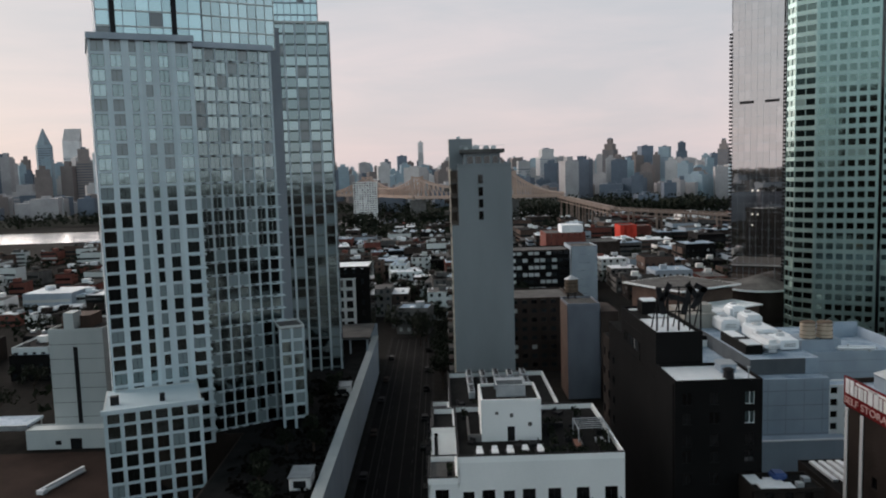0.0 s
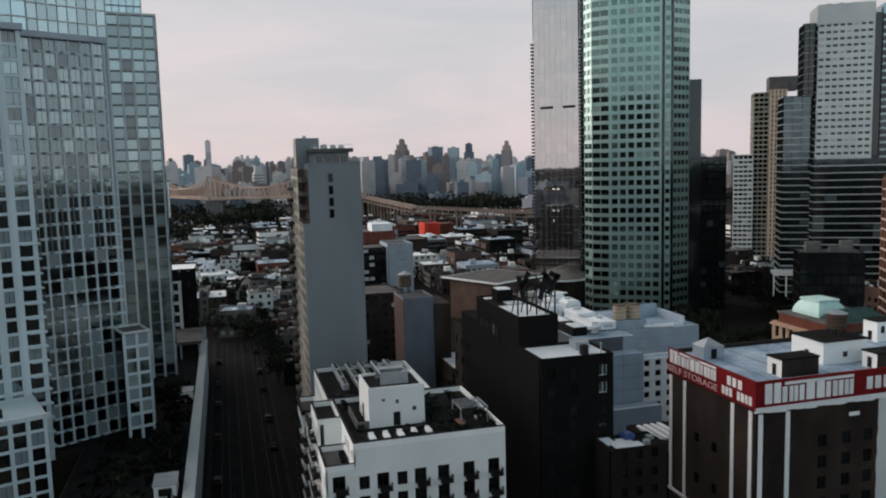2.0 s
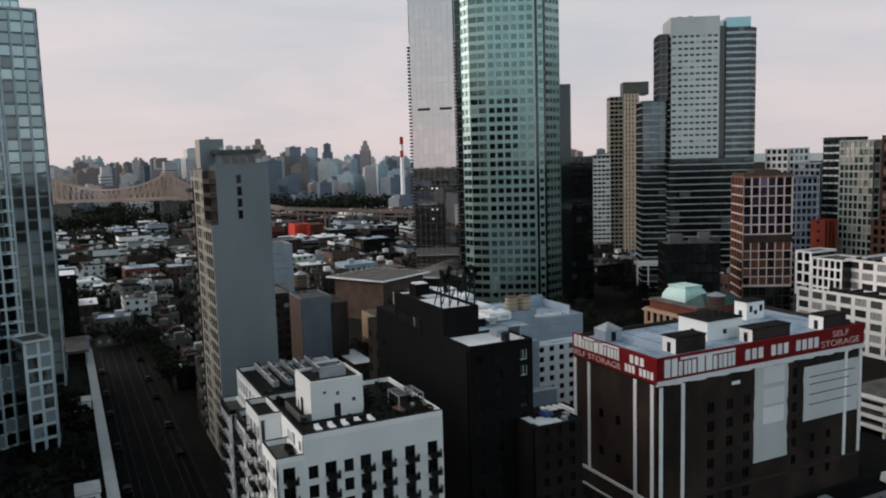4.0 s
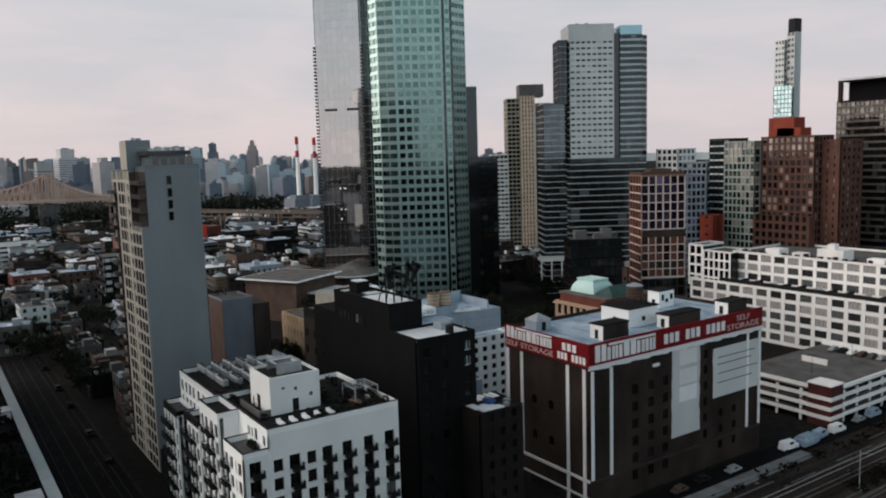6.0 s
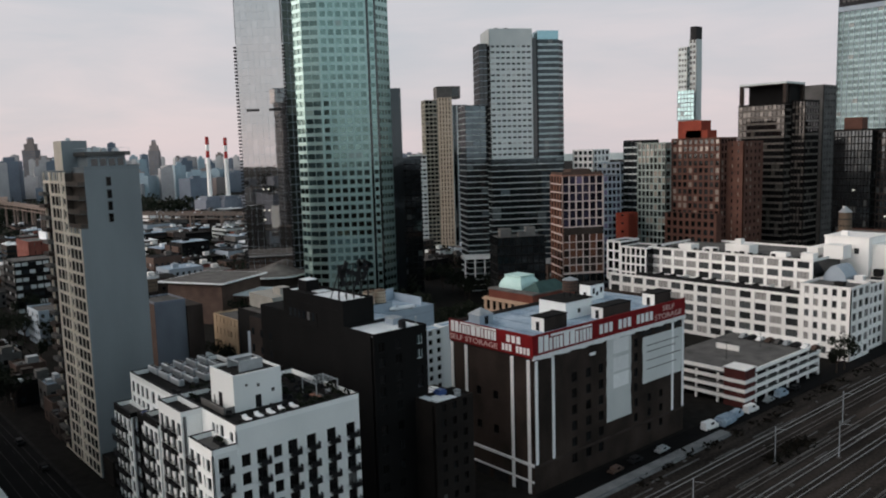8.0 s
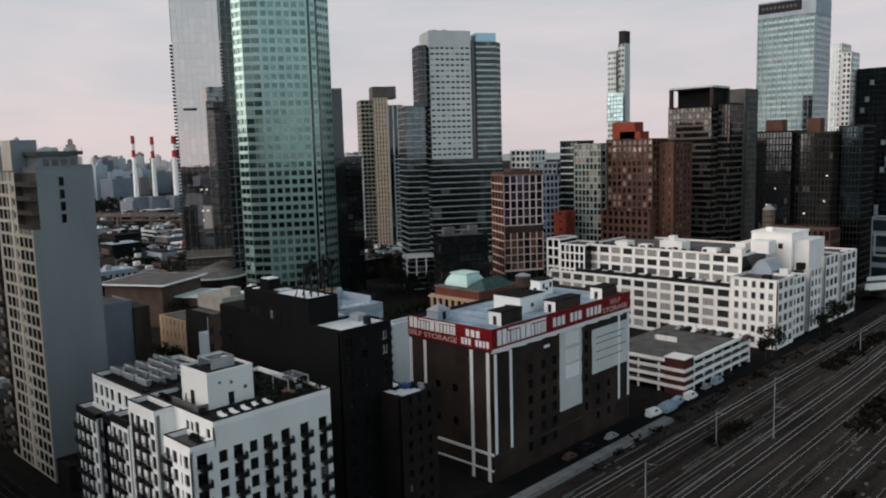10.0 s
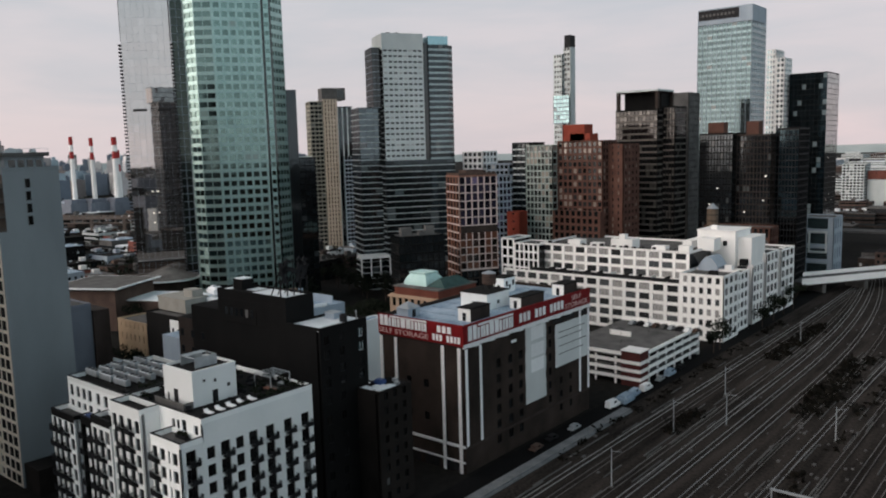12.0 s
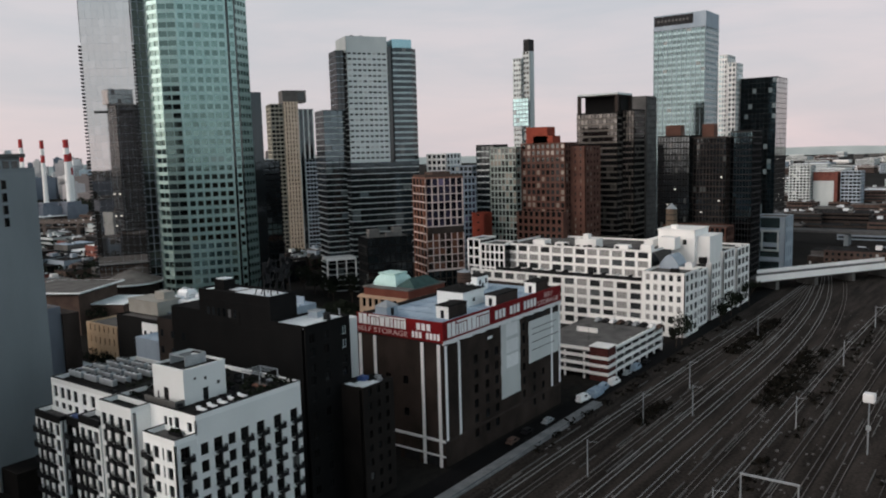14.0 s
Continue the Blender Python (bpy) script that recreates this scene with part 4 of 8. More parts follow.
boxes("west_step", [(-54.0, -43.0, -35.0, -25.0, 0, 40.6)], BLACKBRICK, blk)
boxes("west_roof", [(-59.7, -54.0, -34.7, -25.3, 37.0, 37.1), (-53.7, -43.0, -34.7, -25.3, 40.6, 40.7)], DARKROOF, blk)
for k in range(3):
    for j in range(5):
        ob = new("window_pane", pane_mesh(1.2, 1.8, NIGHT, DARKMETAL, 1))
        ob.parent = blk
        ob.matrix_basis = Matrix.Translation((-58.4 + 4.3 * k, -34.98, 33.5 - 4.1 * j))
boxes("stair_house", [(-40.2, -36.8, -32.6, -29.4, 45.2, 47.6)], BLACKBRICK, blk)
boxes("stair_house_lid", [(-40.0, -37.0, -32.3, -29.7, 47.6, 47.8)], WHITEROOF, blk)
for sheet in ((-32, -20.0, -34.2, -28.2, 45.26, 45.40), (-42.4, -40.8, -33.8, -28.4, 45.26, 45.36), (-36.4, -33.4, -31.6, -28.4, 45.26, 45.38)):
    boxes("roof_patch", [sheet], WHITEROOF, blk, "white roof sheets")
boxes("brick_band", [(-42, -20, -35.08, -35.0, z, z + 0.4) for z in (43.2, 38.0)], BLACKBRICK, blk)
facade(blk, "S", (-41.0, -29.0, -35.0, -34.0), 38.6, 6, (1, 3.2), 0.9, 1.4, BLACKBRICK, NIGHT, depth=-0.12, most=6, name="window_strip", band_mat=BLACKBRICK)
frame_ = thing("roof_sign_frame", "black steel frame of an old roof sign, seen from behind", "sign frame", -21.5, -30.5, 45.4)
rr = random.Random(8)
for i in range(5):
    y = -3.6 + 1.8 * i
    bm = bmesh.new()
    rod(bm, (0, y, 0), (0, y, 7.4 + 0.8 * (i % 2)), 0.16, 0.12, 6)
    part("post", bm, DARKMETAL, frame_)
    bm = bmesh.new()
    rod(bm, (-3.2, y, 0), (0, y, 5.6), 0.12, 0.12, 6)
    part("brace", bm, DARKMETAL, frame_)
for z in (3.2, 5.2, 7.2):
    bm = bmesh.new()
    rod(bm, (0, -3.8, z), (0, 3.8, z), 0.12, 0.12, 6)
    part("beam", bm, DARKMETAL, frame_)
for k, (y, z, tall, lean) in enumerate(((-4.0, 5.0, 4.4, 12), (-3.0, 6.4, 3.2, -25), (-1.0, 5.6, 3.6, 70), (1.6, 5.0, 4.8, -14), (2.8, 6.6, 3.0, 38), (4.2, 5.4, 4.2, -30), (4.6, 7.0, 2.2, 60))):
    bm = bmesh.new()
    box(bm, 0.1, 0.4, -0.45, 0.45, -tall / 2, tall / 2, Matrix.Translation((0, y * 0.75, z)) @ Matrix.Rotation(radians(lean), 4, "X"))
    part("sign_stroke", bm, DARKMETAL, frame_)
tank_ = thing("roof_vent", "round black vent drum on the white roof", "vent", -11.4, -26.0, 40.05)
bm = bmesh.new()
rod(bm, (0, 0, 0), (0, 0, 1.3), 0.85, 0.75, 14)
part("drum", bm, DARKMETAL, tank_)
bm = bmesh.new()
rod(bm, (0, 0, 1.3), (0, 0, 1.6), 0.95, 0.4, 14)
part("cap", bm, DARKMETAL, tank_)
solo("vent_pipe", [(-0.08, 0.08, -0.08, 0.08, 0, 1.8), (-0.2, 0.2, -0.2, 0.2, 1.8, 1.95)], METAL, "thin vent pipe on the white roof", "vent", x=-10.2, y=-23.4, z=40.05)
root = thing("roof_hatch", "pale metal roof hatch beside the taller block", "hatch", -15.5, -25.0, 40.05)
boxes("curb", [(-1.4, 1.4, -1.2, 1.2, 0, 1.3)], BLUEGREY, root)
boxes("lid", [(-1.5, 1.5, -1.3, 1.3, 1.3, 1.45)], METAL, root)

# ---- grey panelled building behind it ----
gry = thing("grey_panel_building", "pale blue-grey panelled building with crowded roof plant", "building")
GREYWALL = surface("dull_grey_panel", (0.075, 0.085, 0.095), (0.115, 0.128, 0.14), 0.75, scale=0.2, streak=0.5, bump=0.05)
PANELBLUE = surface("pale_blue_panel", (0.275, 0.335, 0.40), (0.36, 0.43, 0.50), 0.6, scale=0.2, streak=0.5, bump=0.05)
near_, low_, far_, white_ = (-124.0, -74.4, 2.5, 18.6), (-104.0, -70.0, -14.0, 19.0), (-126.0, -94.5, 18.7, 51.6), (-76.2, -71.6, 19.2, 36.0)
shell(gry, low_, 0, 22.5, PANELBLUE, BLUEROOF, "", 0.15)
shell(gry, near_, 22.55, 26.0, PANELBLUE, BLUEROOF, "", 0.3)
boxes("dull_wall", [(-74.4, -74.3, 2.5, 15.4, 22.6, 26.3), (-124.0, -74.4, 2.4, 2.5, 22.6, 26.3)], GREYWALL, gry, "duller grey upper walls")
shell(gry, far_, 0, 22.2, PANELBLUE, BLUEROOF, "", 0.3)
shell(gry, white_, 0, 20.0, WHITE, BLUEROOF, "E", 0.4)
shell(gry, (-76.2, -71.7, 36.1, 48.0), 0, 20.2, WHITE, BLUEROOF, "", 0.4)
facade(gry, "E", white_, 0.0, 5, (7, 2.85), 1.7, 1.25, WHITE, NIGHT, most=35, ends=0.9)
boxes("lower_step", [(-69.9, -66.0, 2.0, 22.0, 0, 9.4)], PANELBLUE, gry)
boxes("lower_step", [(-66.3, -65.8, 2.0, 22.0, 9.4, 9.7)], WHITEROOF, gry)
for k in range(1, 7):
    boxes("panel_joint", [(-69.99, -69.95, -14, 19.0, 3.4 * k - 0.6, 3.4 * k - 0.48)], CONCRETE, gry)
boxes("panel_joint", [(-69.99, -69.95, -12 + 4.2 * k, -11.92 + 4.2 * k, 9.6, 22.4) for k in range(8)], CONCRETE, gry)
boxes("panel_joint", [(-94.49, -94.46, 19, 51.6, z, z + 0.1) for z in (13.6, 16.8, 20.0)], CONCRETE, gry)
boxes("penthouse", [(-97.0, -80.1, 3.6, 7.7, 26.05, 28.3)], BLACKBRICK, gry, "black plant house")
boxes("penthouse_lid", [(-86.0, -80.4, 4.2, 7.4, 28.3, 28.5), (-96.5, -89.5, 4.0, 7.0, 28.3, 28.5)], WHITEROOF, gry)
boxes("drum_base", [(-104.0, -96.2, 24.6, 35.0, 22.25, 25.3)], PANELBLUE, gry)
boxes("plant_screen", [(-113.0, -112.6, 35.0, 48.0, 22.25, 26.4), (-112.6, -97.0, 48.0, 48.4, 22.25, 25.0)], PANELBLUE, gry, "pale screen round the roof plant")
for x, y in ((-98.8, 27.4), (-98.4, 31.7)):
    drum_ = thing("roof_drum", "squat tan wooden drum on the grey building", "water tank", x, y, 25.3, group="roof drums of the grey building")
    bm = bmesh.new()
    rod(bm, (0, 0, 0.3), (0, 0, 4.2), 2.0, 1.9, 18)
    part("barrel", bm, TAN, drum_)
    bm = bmesh.new()
    rod(bm, (0, 0, 4.2), (0, 0, 4.6), 2.1, 1.7, 18)
    part("lid", bm, WOOD, drum_)
    boxes("base", [(-1.5, 1.5, -1.5, 1.5, 0, 0.3)], DARKMETAL, drum_)
    bm = bmesh.new()
    for z in (1.0, 2.2, 3.4):
        rod(bm, (0, 0, z), (0, 0, z + 0.1), 2.05, 2.05, 18)
    part("hoop", bm, DARKMETAL, drum_)


def duct(x, y, z, wide, tall, label, long=6.0, round_=0.3, turn=0.0):
    """A bulky roof unit: a casing with rounded edges on feet, a louvred end and a cowl."""
    root = thing("roof_duct", label, "duct", x, y, z, turn, group="ducts on the grey building")
    bm = bmesh.new()
    box(bm, -long / 2, long / 2, -wide / 2, wide / 2, 0.35, tall)
    bmesh.ops.bevel(bm, geom=bm.edges[:], offset=min(wide, tall) * round_, segments=3, affect="EDGES")
    part("casing", bm, WHITEROOF, root)
    for s in (-0.33, 0.33):
        boxes("foot", [(s * long - 0.2, s * long + 0.2, -wide * 0.4, wide * 0.4, 0, 0.6)], METAL, root)
    boxes("louvre", [(long / 2 - 0.04, long / 2 + 0.03, -wide * 0.3, wide * 0.3, z_, z_ + 0.12) for z_ in (tall * 0.4, tall * 0.52, tall * 0.64)], GREYROOF, root)
    bm = bmesh.new()
    rod(bm, (-long * 0.2, 0, tall - 0.1), (-long * 0.2, 0, tall + 0.5), wide * 0.24, wide * 0.2, 12)
    part("cowl", bm, METAL, root)


duct(-85.0, 10.0, 26.1, 4.0, 3.4, "long white rounded duct along the roof edge", 12.5, 0.32)
duct(-86.5, 15.4, 26.1, 4.6, 2.6, "pale blue boxy plant behind the rounded duct", 8.0, 0.06)
duct(-97.5, 14.0, 26.1, 6.0, 3.2, "pale blue bulky roof plant", 9.0, 0.08)
duct(-99.0, 20.6, 22.3, 3.2, 4.6, "pale faceted roof unit beside the drums", 7.0, 0.12)
duct(-108.0, 9.0, 26.1, 5.0, 3.6, "white boxy roof plant", 8.0, 0.10)
duct(-109.0, 16.0, 26.1, 4.6, 4.4, "tall white roof plant with a cowl", 7.0, 0.12)
duct(-118.5, 8.5, 26.1, 6.0, 3.8, "white roof plant at the back of the roof", 9.0, 0.10)
duct(-119.0, 15.6, 26.1, 4.4, 5.0, "tall white cooling unit at the back of the roof", 6.0, 0.15)
duct(-94.9, 38.3, 22.3, 1.3, 1.5, "white pipe along the roof edge", 10.0, 0.40, 80.0)
court = thing("courtyard_shed", "low dark shed with white roof strips", "shed", -36, 3.4, 0)
shell(court, (-9, 8, -3, 6.5), 0, 13.0, SOOTBRICK, DARKROOF, "", 0.3)
for k in range(4):
    boxes("roof_strip", [(-8.0, 1.5, -1.2 + 1.7 * k, -0.2 + 1.7 * k, 13.02, 13.5)], WHITEROOF, court)

# ---- slab tower with a blank gable ----
slab = thing("slab_tower", "tall grey concrete slab tower with a blank gable and balconies", "tower")
WARMCREAM = surface("warm_cream_concrete", (0.66, 0.58, 0.48), (0.80, 0.72, 0.61), 0.8, scale=0.3, streak=0.4)
SOUTH, NOTCH = -66.3, 59.6
boxes("body", [(-106.6, -78.0, -65.9, -52.2, 0, NOTCH), (-106.6, -87.7, -65.9, -52.2, NOTCH, 73.0), (-87.7, -78.0, -64.7, -52.2, NOTCH, 73.0)], CONCRETE, slab)
boxes("gable_joint", [(-78.0, -77.985, SOUTH if 3.05 * k < NOTCH else -64.7, -52.2, 3.05 * k, 3.05 * k + 0.03) for k in range(1, 24)], CONCRETE, slab)
boxes("gable_wall", [(-78.5, -78.0, SOUTH, -65.9, 0, NOTCH)], CONCRETE, slab)
for z in (70.3, 67.4, 64.6, 61.8):
    boxes("stair_window", [(-78.0, -77.94, -59.9, -58.9, z - 1.0, z + 1.0)], NIGHT, slab)
    boxes("window_surround", [(-78.0, -77.9, -60.05, -59.9, z - 1.1, z + 1.1)], GREYROOF, slab)
# open corner loggias of the four upper floors
LOGGIA = surface("brown_loggia_wall", (0.060, 0.048, 0.040), (0.105, 0.085, 0.072), 0.85, scale=0.3)
boxes("loggia_wall", [(-87.72, -87.66, -66.25, -64.7, NOTCH, 72.4)], LOGGIA, slab, "brown back wall of the corner loggias")
boxes("loggia_face", [(-87.7, -78.2, -64.76, -64.7, NOTCH, 72.4)], LOGGIA, slab)
for k in range(4):
    z = NOTCH + 3.25 * k
    boxes("loggia_slab", [(-87.6, -78.1, SOUTH, -64.78, z, z + 0.22)], GREYROOF, slab)
    boxes("loggia_rail", [(-87.6, -78.1, SOUTH, SOUTH + 0.06, z + 0.22, z + 1.1), (-78.16, -78.1, SOUTH + 0.06, -64.78, z + 0.22, z + 1.1)], LOGGIA, slab)
boxes("balcony_slab", [(-107.0, -78.5, SOUTH, -65.9, 3.05 * k - 0.3, 3.05 * k + 0.4) for k in range(0, 20)] + [(-107.0, -87.8, SOUTH, -65.9, 3.05 * k - 0.3, 3.05 * k + 0.4) for k in range(20, 24)], WARMCREAM, slab, "cream balcony slabs", "stuff")
for x, w in ((-78.5, 0.9), (-81.9, 0.35), (-84.9, 0.35), (-87.9, 1.6), (-91.0, 1.6), (-94.2, 0.35), (-97.2, 0.35), (-100.4, 1.4), (-106.6, 0.4)):
    boxes("balcony_pier", [(x - w, x, SOUTH - 0.04, -65.9, 0, 72.6 if x < -86 else NOTCH)], WARMCREAM, slab, "cream pier of the balcony wall")
# near-black sheets carry the shade of the balcony openings, which are built shallow
me = pane_mesh(2.6, 2.25, surface("shaded_opening", (0.010, 0.010, 0.010), (0.022, 0.020, 0.019), 0.9))
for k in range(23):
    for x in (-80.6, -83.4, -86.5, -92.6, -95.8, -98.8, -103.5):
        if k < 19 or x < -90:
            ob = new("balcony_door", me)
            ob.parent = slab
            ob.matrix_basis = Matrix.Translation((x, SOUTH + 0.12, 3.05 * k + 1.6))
slit = pane_mesh(0.7, 1.3, NIGHT)
for k in range(23):
    ob = new("window_pane", slit)
    ob.parent = slab
    ob.matrix_basis = Matrix.Translation((-88.9, SOUTH - 0.05, 3.05 * k + 1.7))
for k in range(1, 23):
    boxes("corner_balcony", [(-106.9, -101.9, -67.7, SOUTH, 3.05 * k - 0.3, 3.05 * k + 0.6)], DARKBRICK if k % 2 else GREYROOF, slab)
boxes("parapet", [(-106.6, -78.0, -52.5, -52.2, 73, 74.0), (-78.3, -78.0, -64.7, -52.5, 73, 73.9), (-87.7, -78.3, -64.7, -64.4, 73, 73.7)], CONCRETE, slab)
boxes("roof_house", [(-90, -79.9, -63.2, -54.6, 73.0, 76.3)], CONCRETE, slab)
boxes("house_window", [(-79.9, -79.82, -62.4 + 2.0 * k, -61.0 + 2.0 * k, 73.9, 75.6) for k in range(4)], NIGHT, slab)
boxes("roof_house_lid", [(-90.6, -79.0, -63.9, -53.6, 76.3, 77.2)], GREYROOF, slab)
boxes("roof_tower", [(-94.3, -87.7, -66.4, -60.7, 73.0, 80.0)], CONCRETE, slab)
boxes("tower_face", [(-94.3, -87.8, -66.45, -66.4, 73.0, 80.0)], WARMCREAM, slab)
for x, y, z, s in ((-84, -60, 77.2, 0.8), (-82, -56, 77.2, 0.6), (-86, -57.5, 77.2, 0.7), (-91, -64, 80.0, 0.5), (-80.5, -62.5, 77.2, 0.45)):
    solo("roof_unit", [(-s, s, -s, s, 0, s * 1.1), (-s * 0.6, s * 0.6, -s * 0.6, s * 0.6, s * 1.1, s * 1.4)], METAL, "small grey roof unit on the slab tower", "roof unit", group="roof units of the slab tower", x=x, y=y, z=z)
for y in (-63.8, -60.5, -57.2, -53.8):
    boxes("rail_post", [(-79.3, -79.24, y, y + 0.06, 77.2, 78.1)], METAL, slab)
boxes("rail", [(-90.4, -79.24, -63.8, -63.74, 78.04, 78.1), (-79.3, -79.24, -63.74, -53.74, 78.04, 78.1)], METAL, slab)
boxes("base", [(-77.9, -70.5, -66.0, -52.0, 0, 6.0)], SOOTBRICK, slab)

# ---- tower deck along the avenue ----
deck = thing("podium_deck", "dark landscaped podium deck with a pale edge wall", "podium", kind="structure")
boxes("deck_body", [(-172, -20, -117, -93.4, 0, 12.6), (-172, -74, -135, -117, 0, 12.6)], DARKBRICK, deck)
boxes("deck_top", [(-171.5, -20.5, -116.5, -94.2, 12.6, 12.75), (-171.5, -74.5, -134.5, -116.5, 12.6, 12.75)], DARKROOF, deck)
boxes("edge_wall", [(-172, -20, -93.4, -92.6, 0, 13.7)], BLUEGREY, deck, "pale concrete edge wall")
boxes("edge_coping", [(-172, -20, -94.4, -92.2, 13.7, 13.95)], PALE, deck)
boxes("end_wall", [(-173, -172, -120, -92.6, 0, 18.2)], BLUEGREY, deck)
boxes("canopy", [(-173, -150, -118, -93.4, 17.6, 18.3)], GREYROOF, deck)
for k in range(5):
    boxes("canopy_post", [(-151, -150.4, -117 + 5.6 * k, -116.4 + 5.6 * k, 12.7, 17.6)], BLUEGREY, deck)
weeds(-120, -30, -112, -95, 260, 0.9, "dark planting on the podium deck", 12.7)
for x, y, w, d in ((-42, -97.5, 3.0, 2.0), (-104, -97.0, 2.4, 2.2)):
    root = thing("deck_plant_house", "small white metal plant box on the podium deck", "plant house", x, y, 12.7, group="plant boxes of the deck")
    bm = bmesh.new()
    box(bm, -w, w, -d, d, 0, 2.6)
    bmesh.ops.bevel(bm, geom=bm.edges[:], offset=0.15, segments=1, affect="EDGES")
    part("casing", bm, SIGNWHITE, root)
    boxes("lid", [(-w - 0.2, w + 0.2, -d - 0.2, d + 0.2, 2.6, 2.8)], METAL, root)
    boxes("grille", [(w, w + 0.05, -d * 0.6, d * 0.6, 0.6, 2.0)], DARKMETAL, root)

# ---- residential tower on the deck ----
tow = thing("residential_tower", "tall pale precast apartment tower with teal glass and a glass crown", "tower")


def turned(name, x, y, turn):
    """A wing of a building: an empty that carries its parts."""
    ob = new(name)
    ob.parent = tow
    ob.matrix_basis = pose(x, y, 0, 0, 0, turn)
    return ob


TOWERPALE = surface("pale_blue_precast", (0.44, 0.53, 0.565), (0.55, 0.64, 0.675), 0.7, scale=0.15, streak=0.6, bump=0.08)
LEFT = glazing("tower_window_glass", (0.215, 0.275, 0.285), blind=(0.21, 0.26, 0.275), share=0.24, metal=1.0, dark=0.7, vary=0.3)
PANEL = surface("teal_spandrel_panel", (0.27, 0.33, 0.335), (0.35, 0.41, 0.415), 0.35, 0.35, scale=0.2, bump=0.02)
# front wing: right-hand corner at its origin; six window columns of uneven width
FRONT = turned("front_wing", -68.0, -121.5, 24.0)
shell(FRONT, (-22.0, 0.0, -20.5, 0.0), 12.7, 101.7, PALE, GREYROOF, "E", 0.0, core=NIGHT)
m_, w_ = wall_frame("E", -22.0, 0.0, -20.5, 0.0)
at = 0.0
for bay_w, win_w in ((3.3, 2.5), (3.7, 2.1), (2.9, 1.35), (3.0, 1.35), (3.3, 1.95), (4.3, 2.5)):
    facade(FRONT, (m_ @ Matrix.Translation((at, 0, 0)), bay_w), None, 12.7, 1, (29, 3.07), 0.0, 0.62, TOWERPALE, LEFT, depth=0.45, most=29, frame_mat=DARKMETAL, bars=1 if win_w > 1.8 else 0, ends=(bay_w - win_w) / 2, band_mat=TOWERPALE, band_back=0.12)
    at += bay_w
boxes("cornice", [(-22.0, 0.7, -20.9, 0.4, 101.72, 103.0)], BLUEGREY, FRONT)
boxes("corner_slab", [(-1.5, 0.55, -2.9, 0.5, 12.7 + 3.07 * k - 0.1, 12.7 + 3.07 * k + 0.2) for k in range(1, 17)], TOWERPALE, FRONT, "pale corner balcony slabs", "stuff")
boxes("side_wall", [(-22.0, -1.0, -20.56, -20.51, 12.7, 101.7)], BLUEGREY, FRONT, "plain blue-grey side wall")
BENT = turned("bent_wing", -84.5, -108.0, 32.0)
shell(BENT, (-18.0, 0.0, -21.3, 0.0), 12.7, 101.7, PALE, GREYROOF, "E", 0.0, core=NIGHT)
facade(BENT, "E", (-18.0, 0.0, -21.3, 0.0), 12.7, 8, (29, 3.07), 0.42, 0.46, TOWERPALE, LEFT, depth=0.35, most=120, ends=0.5, frame_mat=PANEL, bars=1)
boxes("cornice", [(-18.0, 0.7, -21.7, 0.4, 101.72, 103.0)], BLUEGREY, BENT)
boxes("vent_grille", [(0.0, 0.03, -20.5 + 2.59 * i, -19.6 + 2.59 * i, 12.8 + 3.07 * k, 13.1 + 3.07 * k) for k in range(29) for i in range(8)], DARKMETAL, BENT, "dark vent grilles under the windows", "stuff")
boxes("corner_slab", [(-1.5, 0.6, -2.4, 0.5, 12.7 + 3.07 * k - 0.1, 12.7 + 3.07 * k + 0.16) for k in range(1, 19)], TOWERPALE, BENT, "pale corner balcony slabs", "stuff")
CROWNGLASS = glazing("crown_glass", (0.33, 0.44, 0.465), blind=(0.10, 0.12, 0.13), share=0.08, metal=0.95, dark=0.8, vary=0.2)
crown = turned("crown", -80.5, -122.6, 24.0)
CR = (-22, 0, -22.6, 0)
shell(crown, CR, 103.0, 127.2, BLUEGREY, GREYROOF, "E", 1.0)
facade(crown, "E", CR, 103.0, 8, (7, 3.4), 0.16, 0.34, BLUEGREY, CROWNGLASS, depth=0.25, most=48, band_mat=PALE)
boxes("dark_fin", [(0.02, 0.3, y, y + 1.1, 103.0, 127.0) for y in (-19.6, -6.6)], DARKMETAL, crown, "dark recessed strip of the glass crown")
crown2 = turned("crown", -91.0, -108.0, 32.0)
shell(crown2, (-16, 0, -17.5, 0), 103.0, 127.2, BLUEGREY, GREYROOF, "E", 1.0, core=NIGHT)
facade(crown2, "E", (-16, 0, -17.5, 0), 103.0, 8, (7, 3.4), 0.14, 0.34, PALE, CROWNGLASS, depth=0.25, most=48)
back = turned("rear_wing", -131.0, -99.8, 12.0)
blk_ = (-22, 0, -20, 0)
shell(back, blk_, 10.0, 116.2, PALE, GREYROOF, "ENW", 0.6, core=NIGHT)
facade(back, "E", blk_, 10.0, 6, (34, 3.12), 0.6, 0.6, TOWERPALE, LEFT, depth=0.45, most=60, ends=0.8, band_mat=surface("dark_teal_spandrel", (0.10, 0.13, 0.13), (0.15, 0.185, 0.185), 0.4, 0.3, scale=0.2, bump=0.02), band_back=0.3)
# north and west walls painted darker, for a backlit wing in the silver reflection
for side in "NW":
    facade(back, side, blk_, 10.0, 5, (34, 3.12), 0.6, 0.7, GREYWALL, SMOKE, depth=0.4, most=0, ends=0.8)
slot = turned("slot", -112.0, -112.0, 12.0)
boxes("slot_wall", [(-10, 0, -12, 1.0, 10.0, 112.0)], BLUEGREY, slot, "dark recessed joint between the wings")
back2 = turned("rear_crown", -138.0, -104.0, 12.0)
